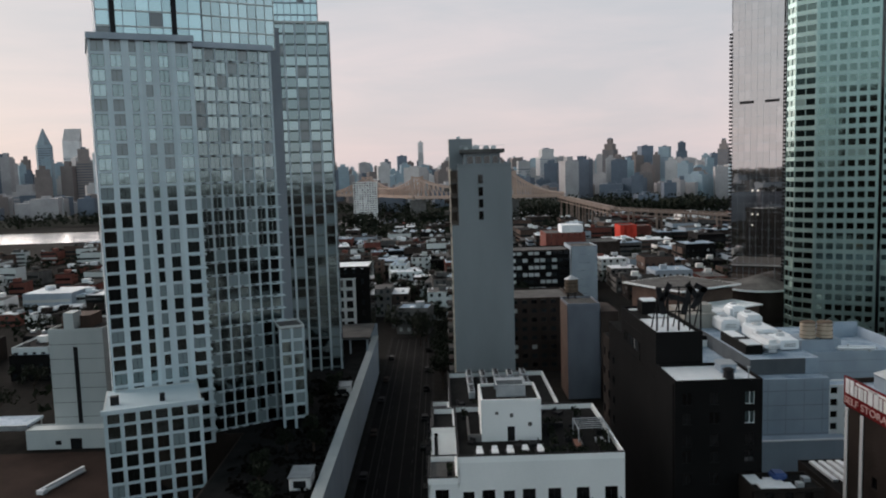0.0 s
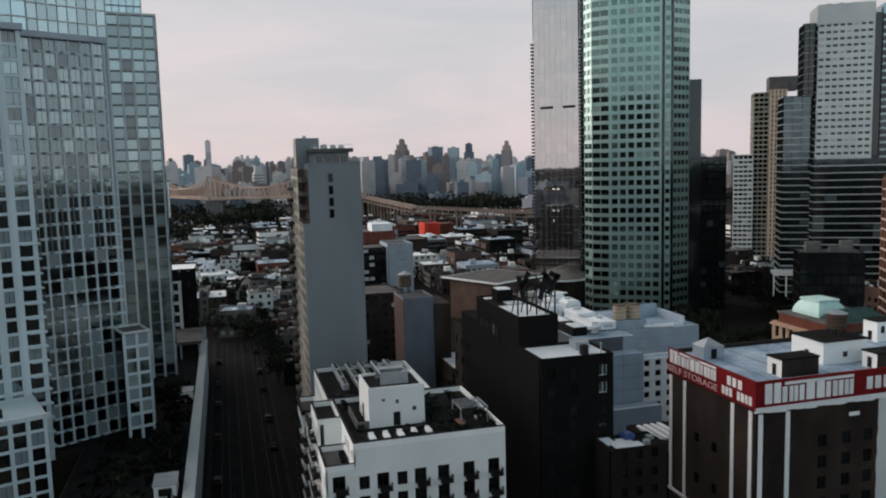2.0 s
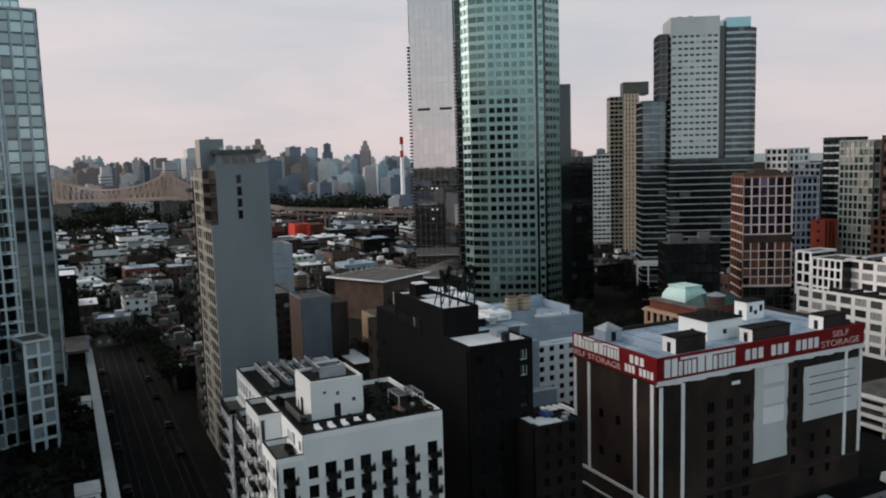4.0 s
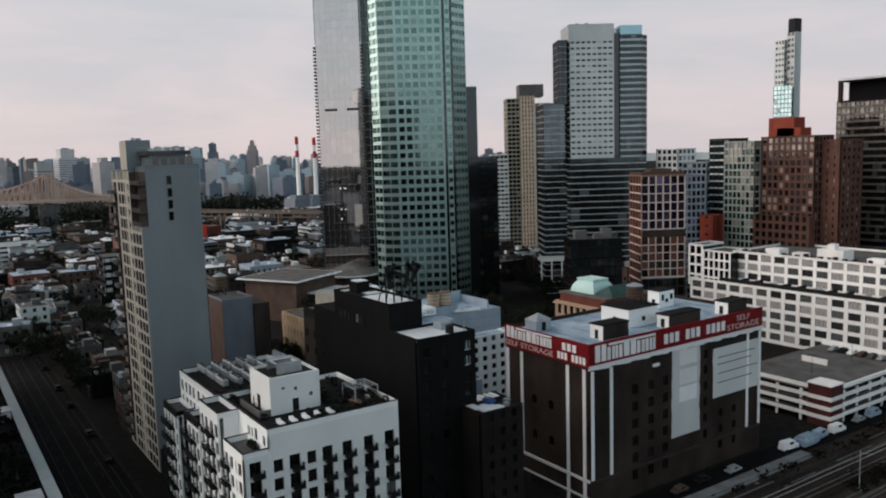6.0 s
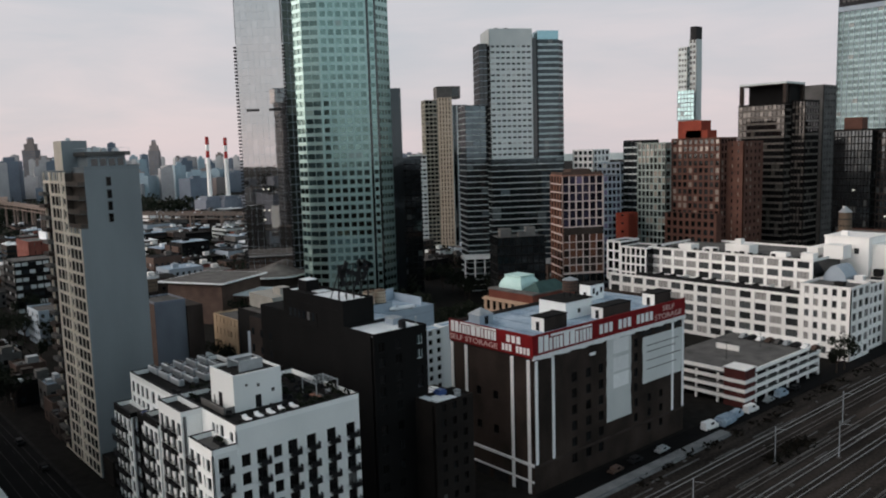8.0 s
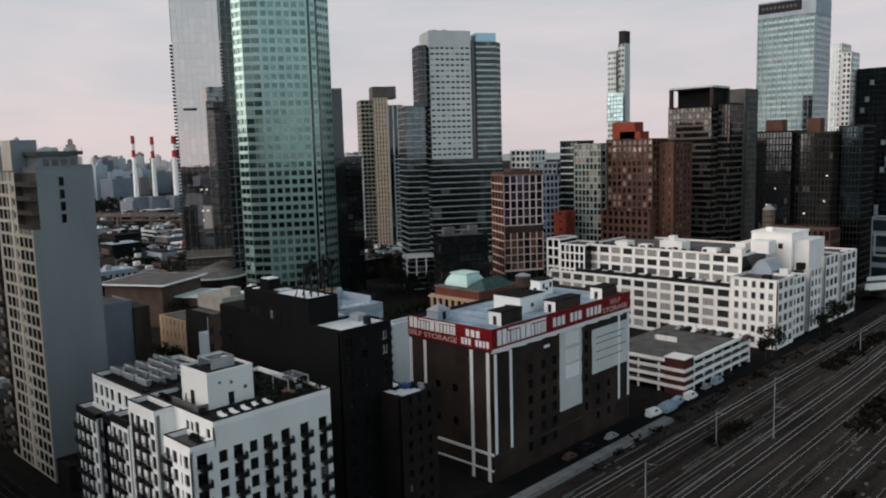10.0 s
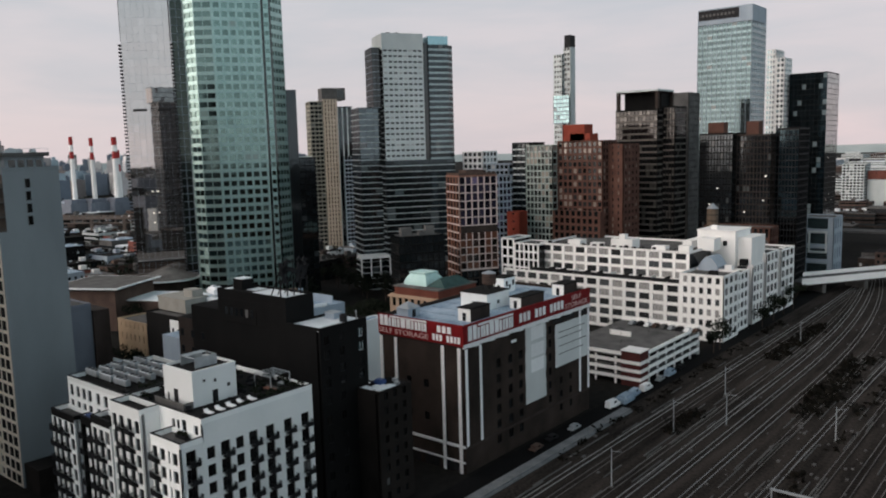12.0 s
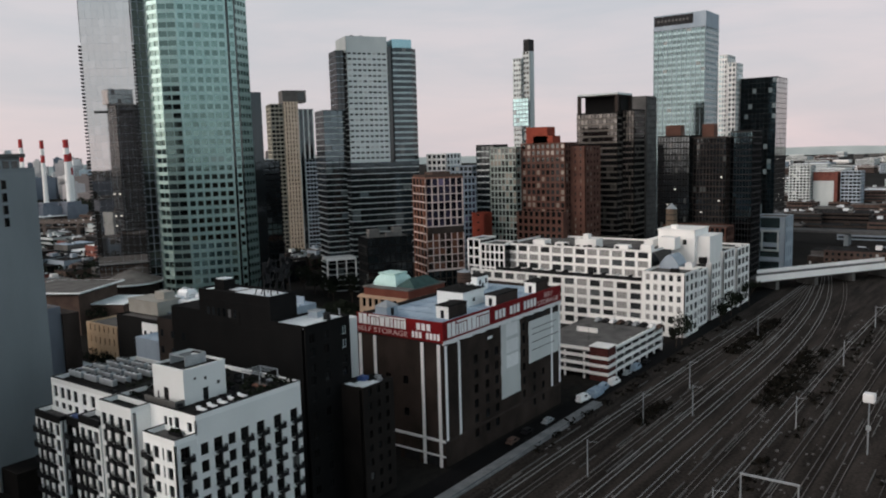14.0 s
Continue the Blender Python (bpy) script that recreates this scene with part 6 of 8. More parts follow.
facade(mid, "E", sh, 0, 3, (32, 3.06), 0.12, 0.42, DARKMETAL, BASEGLASS, 0.3, most=24, band_mat=PALE, band_back=-0.25)
facade(mid, "S", sh, 0, 5, (32, 3.06), 0.12, 0.42, DARKMETAL, BASEGLASS, 0.3, most=0, band_mat=PALE, band_back=-0.25)
boxes("entrance_frame", [(-6, 4, -36, -20, 18.5, 19.9)] + [(3.2, 4.0, -36 + 5.2 * k, -35.4 + 5.2 * k, 9, 18.5) for k in range(4)], CREAM, mid, "white portal frame at the base")

# ---- tan towers ----
tn = thing("tan_tower", "slim tan brick apartment tower with a stepped top", "tower", -343.0, 272.0, 0, GRID)
OLIVE = surface("olive_grey_concrete", (0.20, 0.19, 0.155), (0.30, 0.285, 0.235), 0.8, scale=0.15)
b1 = (-20, -1.0, -12.4, -2.8)
shell(tn, b1, 0, 113, OLIVE, GREYROOF, "ES", 0.5, core=NIGHT)
facade(tn, "E", b1, 0, 3, (36, 3.13), 0.5, 1.1, OLIVE, NIGHT, 0.5, most=60)
facade(tn, "S", b1, 0, 5, (36, 3.13), 1.0, 1.2, OLIVE, NIGHT, 0.3, most=20)
b2 = (-20, 0.8, -2.8, 8.0)
shell(tn, b2, 0, 114.5, TAN, GREYROOF, "E", 0.5, core=NIGHT)
facade(tn, "E", b2, 0, 4, (36, 3.18), 1.55, 1.0, TAN, NIGHT, 0.3, most=72)
b3 = (-20, -0.6, 8.0, 20.0)
shell(tn, b3, 0, 109, SMOKE, GREYROOF, "E", 0.5)
facade(tn, "E", b3, 0, 3, (34, 3.2), 0.9, 0.5, PALE, SMOKE, 0.4, most=40, band_mat=SMOKE)
boxes("top_house", [(-16, -0.8, -3.0, 15.0, 114.5, 123.4)], GREYROOF, tn, "grey roof house with a dark opening")
boxes("top_opening", [(-0.8, -0.7, 8.6, 13.6, 116.2, 121.8)], NIGHT, tn)
shell(tn, (-12, 2.6, 11.6, 24.5), 0, 71.6, BLUEGLASS, GREYROOF, "E", 0.4)
facade(tn, "E", (-12, 2.6, 11.6, 24.5), 0, 5, (23, 3.1), 0.3, 0.9, BLUEGREY, TEALDARK, 0.3, most=30)
tn2 = thing("balcony_block", "mid-rise cream apartment block with stacked balconies", "building", -352.0, 256.0, 0, GRID)
shell(tn2, (-18, 0, -6.5, 6.0), 0, 72.0, PALE, GREYROOF, "E", 0.6, core=NIGHT)
facade(tn2, "E", (-18, 0, -6.5, 6.0), 0, 4, (23, 3.1), 0.5, 1.5, PALE, GLASS, 0.8, most=80)

# ---- terracotta grid building ----
og = thing("terracotta_grid_building", "terracotta-framed building with a bold square grid and violet glass", "building", -108.5, 149.8, 0, GRID)
VIOLET = glazing("violet_glass", (0.075, 0.065, 0.115), blind=(0.16, 0.13, 0.22), share=0.1, metal=0.6)
ROSE = surface("rose_precast", (0.54, 0.43, 0.40), (0.66, 0.54, 0.50), 0.75, scale=0.2)
RUSTGLASS = glazing("rust_toned_panels", (0.055, 0.035, 0.03), blind=(0.13, 0.055, 0.035), share=0.35, metal=0.35)
Bo = (-17, 0, -9.3, 9.6)
shell(og, Bo, 0, 62.6, ORANGE, GREYROOF, "ES", 0.6, core=NIGHT)
facade(og, "E", Bo, 40.2, 6, (6, 3.73), 0.45, 0.42, ROSE, VIOLET, 0.6, most=36)
facade(og, "E", Bo, 20.0, 6, (5, 3.4), 0.3, 0.35, ROSE, RUSTGLASS, 0.6, most=30)
boxes("ledge", [(-0.1, 0.35, -9.3, 9.6, 19.6, 20.4)], ROSE, og, "pale ledge above the lower floors")
boxes("dark_floor", [(-0.6, -0.2, -9.3, 9.6, 37.0, 40.2)], DARKBRICK, og)
facade(og, "E", Bo, 0.0, 6, (5, 3.9), 0.3, 0.4, DARKBRICK, SMOKE, 0.6, most=30)
facade(og, "S", Bo, 0.0, 4, (17, 3.68), 0.5, 0.5, ORANGE, RUSTGLASS, 0.5, most=60, band_mat=ROSE, band_back=-0.1)
boxes("roof_frame", [(-16.5, -0.3, -9.0, -8.6, 63.2, 64.4), (-0.7, -0.3, -8.6, 9.2, 63.2, 64.4), (-14, -4, -4, 5, 62.7, 65.5)], BROWN, og)
ob_ = thing("violet_slab", "thin blue-violet clad slab behind the grid building", "building", -124, 178, 0, GRID)
shell(ob_, (-10, 0, 2, 13), 0, 61.5, BLUEGREY, GREYROOF, "E", 0.4)
facade(ob_, "E", (-10, 0, 2, 13), 0, 5, (19, 3.2), 0.5, 1.0, BLUEGREY, VIOLET, 0.3, most=30)
gl2 = thing("low_glass_block", "low dark glass office block with plant on its roof", "building", -116, 118, 0, GRID)
shell(gl2, (-14, 0, -10, 11), 0, 38.0, SMOKE, GREYROOF, "ES", 0.4)
facade(gl2, "E", (-14, 0, -10, 11), 0, 8, (10, 3.8), 0.25, 0.6, BLACKBRICK, SMOKE, 0.3, most=80)
facade(gl2, "S", (-14, 0, -10, 11), 0, 6, (10, 3.8), 0.25, 0.6, BLACKBRICK, SMOKE, 0.3, most=20)
boxes("plant", [(-10, -6, -7, -2, 38, 41.4), (-5, -3, 0, 6, 38, 40.0), (-8, -5, 4, 8, 38, 42)], GREYROOF, gl2)
side2 = thing("dark_glass_slab", "dark blue glass slab beside the green tower", "building", -215, 136, 0, GRID)
shell(side2, (-18, 0, -6, 8.0), 0, 72, SMOKE, GREYROOF, "E", 0.3)
facade(side2, "E", (-18, 0, -6, 8.0), 0, 5, (22, 3.25), 0.25, 0.6, BLACKBRICK, SMOKE, 0.25, most=40)

# ---- blocks on the street grid to the north-east ----
def tower(name, label, block, h, rows, cols, pier, band, wall, glass, roof=GREYROOF, most=(32, 8), depth=0.35, base=0.0, cat="tower", parapet=0.6, band_mat=None, glass_e=None):
    x0, x1, y0, y1 = block
    root = thing(name, label, cat, (x0 + x1) / 2, (y0 + y1) / 2, 0)
    w, d = (x1 - x0) / 2, (y1 - y0) / 2
    b = (-w, w, -d, d)
    shell(root, b, base, h, wall, roof, "ES", parapet, core=NIGHT)
    facade(root, "S", b, base, cols[0], (rows, (h - base) / rows), pier, band, wall, glass, depth, most[0], band_mat=band_mat)
    facade(root, "E", b, base, cols[1], (rows, (h - base) / rows), pier, band, wall, glass_e or glass, depth, most[1], band_mat=band_mat)
    return root


RUSSET = surface("russet_brick", (0.072, 0.034, 0.026), (0.125, 0.064, 0.049), 0.85, scale=0.2, fine=7.0)
RUSSETGLASS = glazing("russet_tower_glass", (0.03, 0.034, 0.036), blind=(0.26, 0.22, 0.19), share=0.22, metal=0.35)
r = tower("brown_brick_tower", "russet brick apartment tower with a red-brown roof house", (-97, -72, 200, 214), 77.0, 24, (9, 5), 0.85, 1.05, RUSSET, RUSSETGLASS)
VERMILION = surface("vermilion_brick", (0.20, 0.040, 0.026), (0.30, 0.066, 0.042), 0.8, scale=0.2, fine=7.0)
boxes("roof_house", [(-11, 1, -4, 4, 77, 85.5), (-7, 4, -4, 4, 77, 81)], VERMILION, r)
boxes("brick_podium", [(-12.6, 13.5, -11.5, -7.2, 0, 44)], RUSSET, r)
facade(r, "S", (-12.6, 13.5, -11.8, -7.2), 26.0, 8, (5, 3.6), 1.2, 1.3, RUSSET, NIGHT, 0.29, most=40)
tower("pale_window_block", "grey-green apartment block with a dense grid of mixed windows", (-113, -97.2, 196, 212), 75.5, 24, (7, 4), 0.45, 0.8, surface("grey_green_panel", (0.24, 0.285, 0.26), (0.34, 0.385, 0.355), 0.7), RUSSETGLASS)
tower("glass_corner_block", "dark green glass block at the corner", (-124, -113.2, 200, 214), 77.0, 24, (4, 4), 0.3, 0.7, DARKMETAL, SMOKE, band_mat=PALE)
tower("brick_side_block", "plain dark brown brick block behind", (-72, -64, 205, 222), 75.0, 24, (2, 4), 2.2, 1.6, RUSSET, RUSSETGLASS)
tower("red_stair_block", "small bright red-orange block between the towers", (-118, -110.5, 186, 193), 43.0, 11, (1, 2), 3.0, 3.0, VERMILION, GLASS, cat="building")
BANDSTONE = surface("brown_grey_bands", (0.105, 0.093, 0.083), (0.165, 0.148, 0.133), 0.7, scale=0.2)
BANDGLASS = glazing("banded_tower_glass", (0.022, 0.021, 0.021), blind=(0.075, 0.066, 0.058), share=0.16, metal=0.5, dark=0.6)
d = tower("dark_banded_tower", "dark brown tower with pale floor bands and an open roof frame", (-85, -62, 238, 258), 92.0, 30, (11, 8), 0.1, 0.95, BLACKBRICK, BANDGLASS, most=(44, 16), band_mat=BANDSTONE)
boxes("roof_frame", [(-11.3, -9.7, -9.6, -8.0, 92, 101), (10.0, 11.5, -9.6, -8.0, 92, 101), (-11.3, 11.5, -9.6, 9.0, 101, 102.2), (10.0, 11.5, 7.5, 9.0, 92, 101)], DARKBRICK, d, "dark open roof frame")
boxes("frame_edge", [(-11.4, 11.6, -9.7, -9.6, 101.4, 102.3), (11.5, 11.6, -9.6, 9.0, 101.4, 102.3)], PALE, d, "pale edge of the roof frame")
boxes("roof_core", [(-10, 10, -3, 8, 92, 101)], BLACKBRICK, d)
tower("dark_slab_wing", "dark slab wing with narrow window strips", (-62, -55.4, 244, 258), 93.0, 30, (4, 5), 0.5, 0.9, BLACKBRICK, BANDGLASS, band_mat=BANDSTONE)
tower("grey_rear_tower", "plain grey tower behind the dark one", (-76, -65.4, 285, 300), 102.0, 31, (4, 4), 2.2, 2.0, GREYROOF, NIGHT)
n1 = tower("needle_tower", "very slender pale tower with a black crown", (-213.5, -206, 386, 398), 143.0, 38, (3, 4), 0.7, 1.9, PALE, GLASS)
shell(n1, (3.8, 9.6, -4, 3.4), 0, 148.5, PALE, DARKROOF, "S", 0.0)
facade(n1, "S", (3.8, 9.6, -4, 3.4), 0, 2, (40, 3.7), 0.5, 1.6, PALE, GLASS, 0.35, most=60)
boxes("black_crown", [(4.6, 9.6, -3.9, 3.4, 148.5, 157.2)], DARKMETAL, n1)
facade(n1, "S", (-3.9, 9.7, -6.5, -6.0), 92.0, 5, (7, 3.0), 0.15, 0.6, BLUEGREY, BLUEGLASS, 0.4, most=35, name="green_glass_shaft", label="green glass lower shaft")
HOTELGLASS = glazing("hotel_glass", (0.050, 0.072, 0.078), blind=(0.10, 0.13, 0.13), share=0.05, metal=0.95, dark=0.75, vary=0.3)
HOTELBAND = surface("teal_metal_bands", (0.088, 0.128, 0.138), (0.135, 0.182, 0.192), 0.14, 0.9, scale=0.3, bump=0.0)
g1 = tower("glass_hotel_tower", "tall blue-grey glass tower with a black sign strip at the top", (-86, -53, 347, 372), 146.0, 42, (11, 7), 0.2, 1.45, BLUEGREY, HOTELGLASS, most=(66, 14), glass_e=BLUEGLASS, band_mat=HOTELBAND)
boxes("crown", [(-16.5, 16.5, -12.4, 12.5, 146.6, 155.2)], BLUEGREY, g1)
boxes("sign_strip", [(-16.0, 8.6, -12.56, -12.4, 148.6, 154.4)], DARKMETAL, g1, "black strip with pale bars")
boxes("sign_bar", [(-14 + 2.3 * k, -12.6 + 2.3 * k, -12.62, -12.56, 150.8, 152.2) for k in range(9)], GREYROOF, g1)
tower("white_stepped_tower", "white stepped apartment tower", (-71, -64.5, 430, 448), 136.0, 40, (3, 4), 0.9, 1.5, CREAM, BLUEGLASS)
tower("white_stepped_tower", "lower white step of the apartment tower", (-64.5, -58.5, 430, 446), 130.0, 38, (2, 4), 0.9, 1.5, CREAM, BLUEGLASS)
MIRRORBLUE = glazing("blue_mirror_glass", (0.075, 0.115, 0.13), blind=(0.16, 0.2, 0.21), share=0.08, metal=0.95, dark=0.55, vary=0.6)
tower("dark_mirror_tower", "dark blue mirror-glass office tower", (-57, -33.0, 436, 466), 119.0, 34, (9, 8), 0.12, 0.3, DARKMETAL, MIRRORBLUE, most=(45, 16), depth=0.2, glass_e=MIRRORGLASS)
tower("black_glass_block", "black glass apartment block with red-brown roof houses", (-48, -31, 257, 280), 79.0, 25, (11, 9), 0.3, 0.5, BLACKBRICK, SMOKE)
tower("smoked_glass_block", "smoked glass apartment block with pale balcony lines", (-31, -14, 262, 280), 78.0, 25, (10, 8), 0.3, 0.5, DARKBRICK, SMOKE)
tower("smoked_glass_block", "smoked glass block with a bright top corner", (-14, -3, 268, 285), 80.5, 26, (7, 8), 0.25, 0.5, DARKMETAL, TEALDARK)
solo("roof_plant_house", [(-4, 4, -3, 3, 0, 6)], RUSSET, "red-brown roof house on the black block", "roof house", x=-42, y=266, z=79, group="roof houses of the glass blocks")
solo("roof_plant_house", [(-3, 3, -3, 3, 0, 7)], RUSSET, "red-brown roof house on the smoked block", "roof house", x=-25, y=270, z=78, group="roof houses of the glass blocks")
tower("brown_arched_block", "long brown brick block with tall openings", (-40, -8, 244, 256), 34.0, 6, (12, 4), 1.0, 1.4, RUSSET, NIGHT, cat="building")
gs = tower("grey_clad_block", "pale grey clad block with one large window by the tracks", (-14.5, 2.0, 318, 336), 33.0, 4, (1, 3), 3.0, 2.4, BLUEGREY, BLUEGLASS, cat="building")
boxes("big_frame", [(-4.5, 5.0, -9.3, -9.0, 14.0, 15.0), (-4.5, 5.0, -9.3, -9.0, 25.0, 26.0), (-4.5, -3.6, -9.3, -9.0, 15.0, 25.0), (4.1, 5.0, -9.3, -9.0, 15, 25)], PALE, gs)
tower("cream_rear_tower", "cream mid-rise tower behind the grid building", (-166, -152, 212, 226), 73.0, 22, (4, 4), 1.0, 1.3, CREAM, GLASS)
tower("grey_rear_block", "grey mid-rise block behind the grid building", (-151, -136, 214, 230), 66.0, 20, (5, 4), 0.7, 1.2, BLUEGREY, GLASS)

# a few windows already lit in the dark towers
LAMPLIT = bpy.data.materials.new("lamplit_window")
LAMPLIT.use_nodes = True
lit_ = LAMPLIT.node_tree.nodes["Principled BSDF"]
lit_.inputs["Base Color"].default_value = (0.6, 0.6, 0.55, 1)
lit_.inputs["Emission Color"].default_value, lit_.inputs["Emission Strength"].default_value = (1.0, 0.93, 0.8, 1), 0.9
by_name = {o.name: o for o in bpy.data.objects if o.parent is None}
for name_, wall_side, spots_ in (("dark_mirror_tower", "E", ((13.5, 63), (13.5, 38), (13.5, 34), (13.5, 49), (13.5, 46))), ("black_glass_block", "S", ((-3.0, 44), (4.0, 30), (1.0, 52))), ("smoked_glass_block", "S", ((-4.0, 40), (5.0, 46), (2.0, 28), (6.0, 58))), ("silver_glass_tower", "E", ((0.0, 58), (0.0, 58), (0.0, 47), (0.0, 47), (0.0, 42)))):
    for k, (u, z) in enumerate(spots_):
        w_ = pane_mesh(0.8, 0.6, LAMPLIT)
        ob = new("lit_window", w_)
        ob.parent = by_name[name_]
        if wall_side == "S":
            y_ = {"black_glass_block": -11.5, "smoked_glass_block": -9.0}[name_]
            ob.location = (u, y_ - 0.02, z)
        else:
            ob.rotation_euler = (0, 0, radians(90))
            ob.location = ((13.52, -14 + 6.1 * k, z) if name_ == "dark_mirror_tower" else (0.05, -9 + 2.6 * (k % 2), z))

# ---- courthouse with a copper dome, behind the storage building ----
ch = thing("brick_courthouse", "red-brown brick hall with a green copper roof", "building", -93.4, 98.2, 0)
COURTTAN = surface("warm_limestone", (0.34, 0.235, 0.165), (0.46, 0.33, 0.24), 0.8, scale=0.3, streak=0.4)
shell(ch, (-12, 12, -12, 14), 0, 18.6, COURTTAN, GREYROOF, "ES", 0.5, core=NIGHT)
facade(ch, "S", (-12, 12, -12, 14), 0, 7, (3, 6.2), 1.5, 1.9, COURTTAN, NIGHT, 0.45, most=21)
facade(ch, "E", (-12, 12, -12, 14), 0, 7, (3, 6.2), 1.5, 1.9, RUSSET, NIGHT, 0.45, most=21)
boxes("cornice", [(-12.6, 12.6, -12.6, 14.6, 17.9, 18.5)], COURTTAN, ch)
boxes("attic", [(-10.6, 12.2, -10.6, 13.0, 18.65, 21.8)], surface("rust_red_brick", (0.115, 0.035, 0.024), (0.17, 0.058, 0.040), 0.85, scale=0.2, fine=7.0), ch, "rust red attic storey")
boxes("attic_coping", [(-11.0, 12.6, -11.0, 13.4, 21.8, 22.3)], GREYROOF, ch)
PALECOPPER = surface("pale_verdigris", (0.40, 0.60, 0.57), (0.54, 0.72, 0.69), 0.6, scale=0.4, streak=0.5)
bm = bmesh.new()
sec = [(22.3, 5.9), (23.4, 5.85), (24.6, 5.4), (25.7, 4.7), (26.6, 3.8), (26.7, 4.3), (27.3, 4.3)]
last = None
for z, q in sec:
    ring = [bm.verts.new((-2.5 + a * q, -2 + b * q, z)) for a, b in ((-1, -0.9), (1, -0.9), (1, 0.9), (-1, 0.9))]
    if last:
        for i in range(4):
            bm.faces.new((last[i], last[(i + 1) % 4], ring[(i + 1) % 4], ring[i]))
    last = ring
bm.faces.new(last)
part("mansard_roof", bm, PALECOPPER, ch, "pale green copper mansard roof with a flat top")
bm = bmesh.new()
vs = [bm.verts.new(c) for c in ((3, -7, 22.35), (12.4, -7, 22.35), (12.4, 10, 22.35), (3, 10, 22.35), (7.5, -4, 25.6), (7.5, 7, 25.6))]
for f in ((0, 1, 4), (1, 2, 5, 4), (2, 3, 5), (3, 0, 4, 5)):
    bm.faces.new([vs[i] for i in f])
part("hip_roof", bm, surface("dark_copper", (0.022, 0.05, 0.048), (0.05, 0.095, 0.09), 0.6), ch, "dark green hipped roof")

# ---- flat-roofed hall, small blocks in the middle distance ----
hall = thing("flat_roofed_hall", "wide brown hall with an oversailing white flat roof", "building", -238, 37, 0, 28)
shell(hall, (-15, 15, -15, 15), 0, 17.6, BROWN, GREYROOF, "", 0)
boxes("roof_slab", [(-18, 18, -18, 17, 18.8, 19.4)], WHITEROOF, hall, "oversailing white roof slab")
boxes("roof_gravel", [(-17, 17, -17, 16, 19.4, 19.5)], GREYROOF, hall)
boxes("clerestory", [(-14, 14, -14, 14, 17.6, 18.8)], NIGHT, hall)
boxes("low_wing", [(15, 30, -6, 14, 0, 12)], BROWN, hall)
boxes("low_wing_roof", [(15, 31, -7, 15, 12, 12.5)], WHITEROOF, hall)
drum = thing("round_pavilion", "low round pavilion with a shallow cone roof", "building", -250, 76, 0)
bm = bmesh.new()
rod(bm, (0, 0, 0), (0, 0, 15), 13, 13, 28)
part("drum", bm, DARKBRICK, drum)
bm = bmesh.new()
rod(bm, (0, 0, 15), (0, 0, 20), 15, 1.0, 28)
part("cone_roof", bm, GREYROOF, drum)
bm = bmesh.new()
rod(bm, (0, 0, 14.2), (0, 0, 15), 15.3, 15.3, 28)
part("eave_ring", bm, WHITEROOF, drum)
gb = thing("grey_blue_block", "narrow blue-grey rendered block with a blank wall", "building", -134, -25.5, 0)
SLATE = surface("slate_render", (0.13, 0.145, 0.175), (0.185, 0.205, 0.24), 0.8, scale=0.2, streak=0.6)
shell(gb, (-14, 0, -5.0, 5.1), 0, 29.5, SLATE, GREYROOF, "", 0.6)
boxes("dark_side", [(-14, 0, -5.08, -5.0, 0, 29.4)], BROWN, gb)
boxes("brick_flank", [(-15, 1.0, 5.1, 10.4, 0, 27.6)], DARKBRICK, gb)
water_tank(-144, -27.5, 30.1, 2.2, 7.5, WOOD, "old wooden water tank on a grey block")
tower("dark_walkup_block", "dark brick walk-up block with rows of small windows", (-190, -168, -46, -24), 26.0, 8, (6, 6), 1.6, 1.7, DARKBRICK, GLASS, cat="building")
tower("dark_office_block", "dark office block with white blinds in its window bands", (-335, -312, -32, 0), 27.0, 7, (6, 10), 0.5, 1.9, BLACKBRICK, glazing("blind_glass", (0.03, 0.035, 0.04), blind=(0.55, 0.57, 0.58), share=0.4, metal=0.3), cat="building", most=(42, 70))
tower("blue_grey_annex", "blank blue-grey annex of the office block", (-330, -308, 0, 14), 29.0, 7, (3, 1), 4.0, 4.0, BLUEGREY, GLASS, cat="building")
SAND = surface("sand_plaster", (0.46, 0.33, 0.21), (0.58, 0.43, 0.29), 0.85, scale=0.2, streak=0.5)
tower("sand_plaster_block", "sand-coloured plastered block with few small windows", (-147, -128.2, -5.3, 8), 20.5, 5, (6, 3), 2.1, 2.0, SAND, NIGHT, cat="building")
kb = tower("black_rear_block", "black walled block with a white windowed end bay", (-128, -104, -5.3, 8), 25.0, 6, (6, 3), 3.4, 3.9, BLACKBRICK, NIGHT, cat="building")
boxes("white_bay", [(2.6, 12.0, -7.05, -6.65, 0, 24.4), (12.0, 12.3, -7.05, 6.0, 0, 24.4)], WHITE, kb, "white rendered end bay")
for k in range(6):
    for x, w in ((4.2, 1.1), (7.4, 1.0), (9.6, 2.2)):
        ob = new("window_pane", pane_mesh(w, 2.0, NIGHT))
        ob.parent = kb
        ob.matrix_basis = Matrix.Translation((x, -7.04, 2.4 + 3.7 * k))
solo("cream_roof_block", [(-8.0, 8.0, -4, 4.5, 0, 4.2), (-8.2, 8.2, -4.2, 4.7, 4.2, 4.5), (1.0, 6.0, 0, 4, 4.5, 6.8)], surface("beige_render", (0.26, 0.25, 0.225), (0.34, 0.33, 0.30), 0.8, scale=0.3), "cream roof block with white plant on the black block", "roof house", x=-119.5, y=3.0, z=25.6)
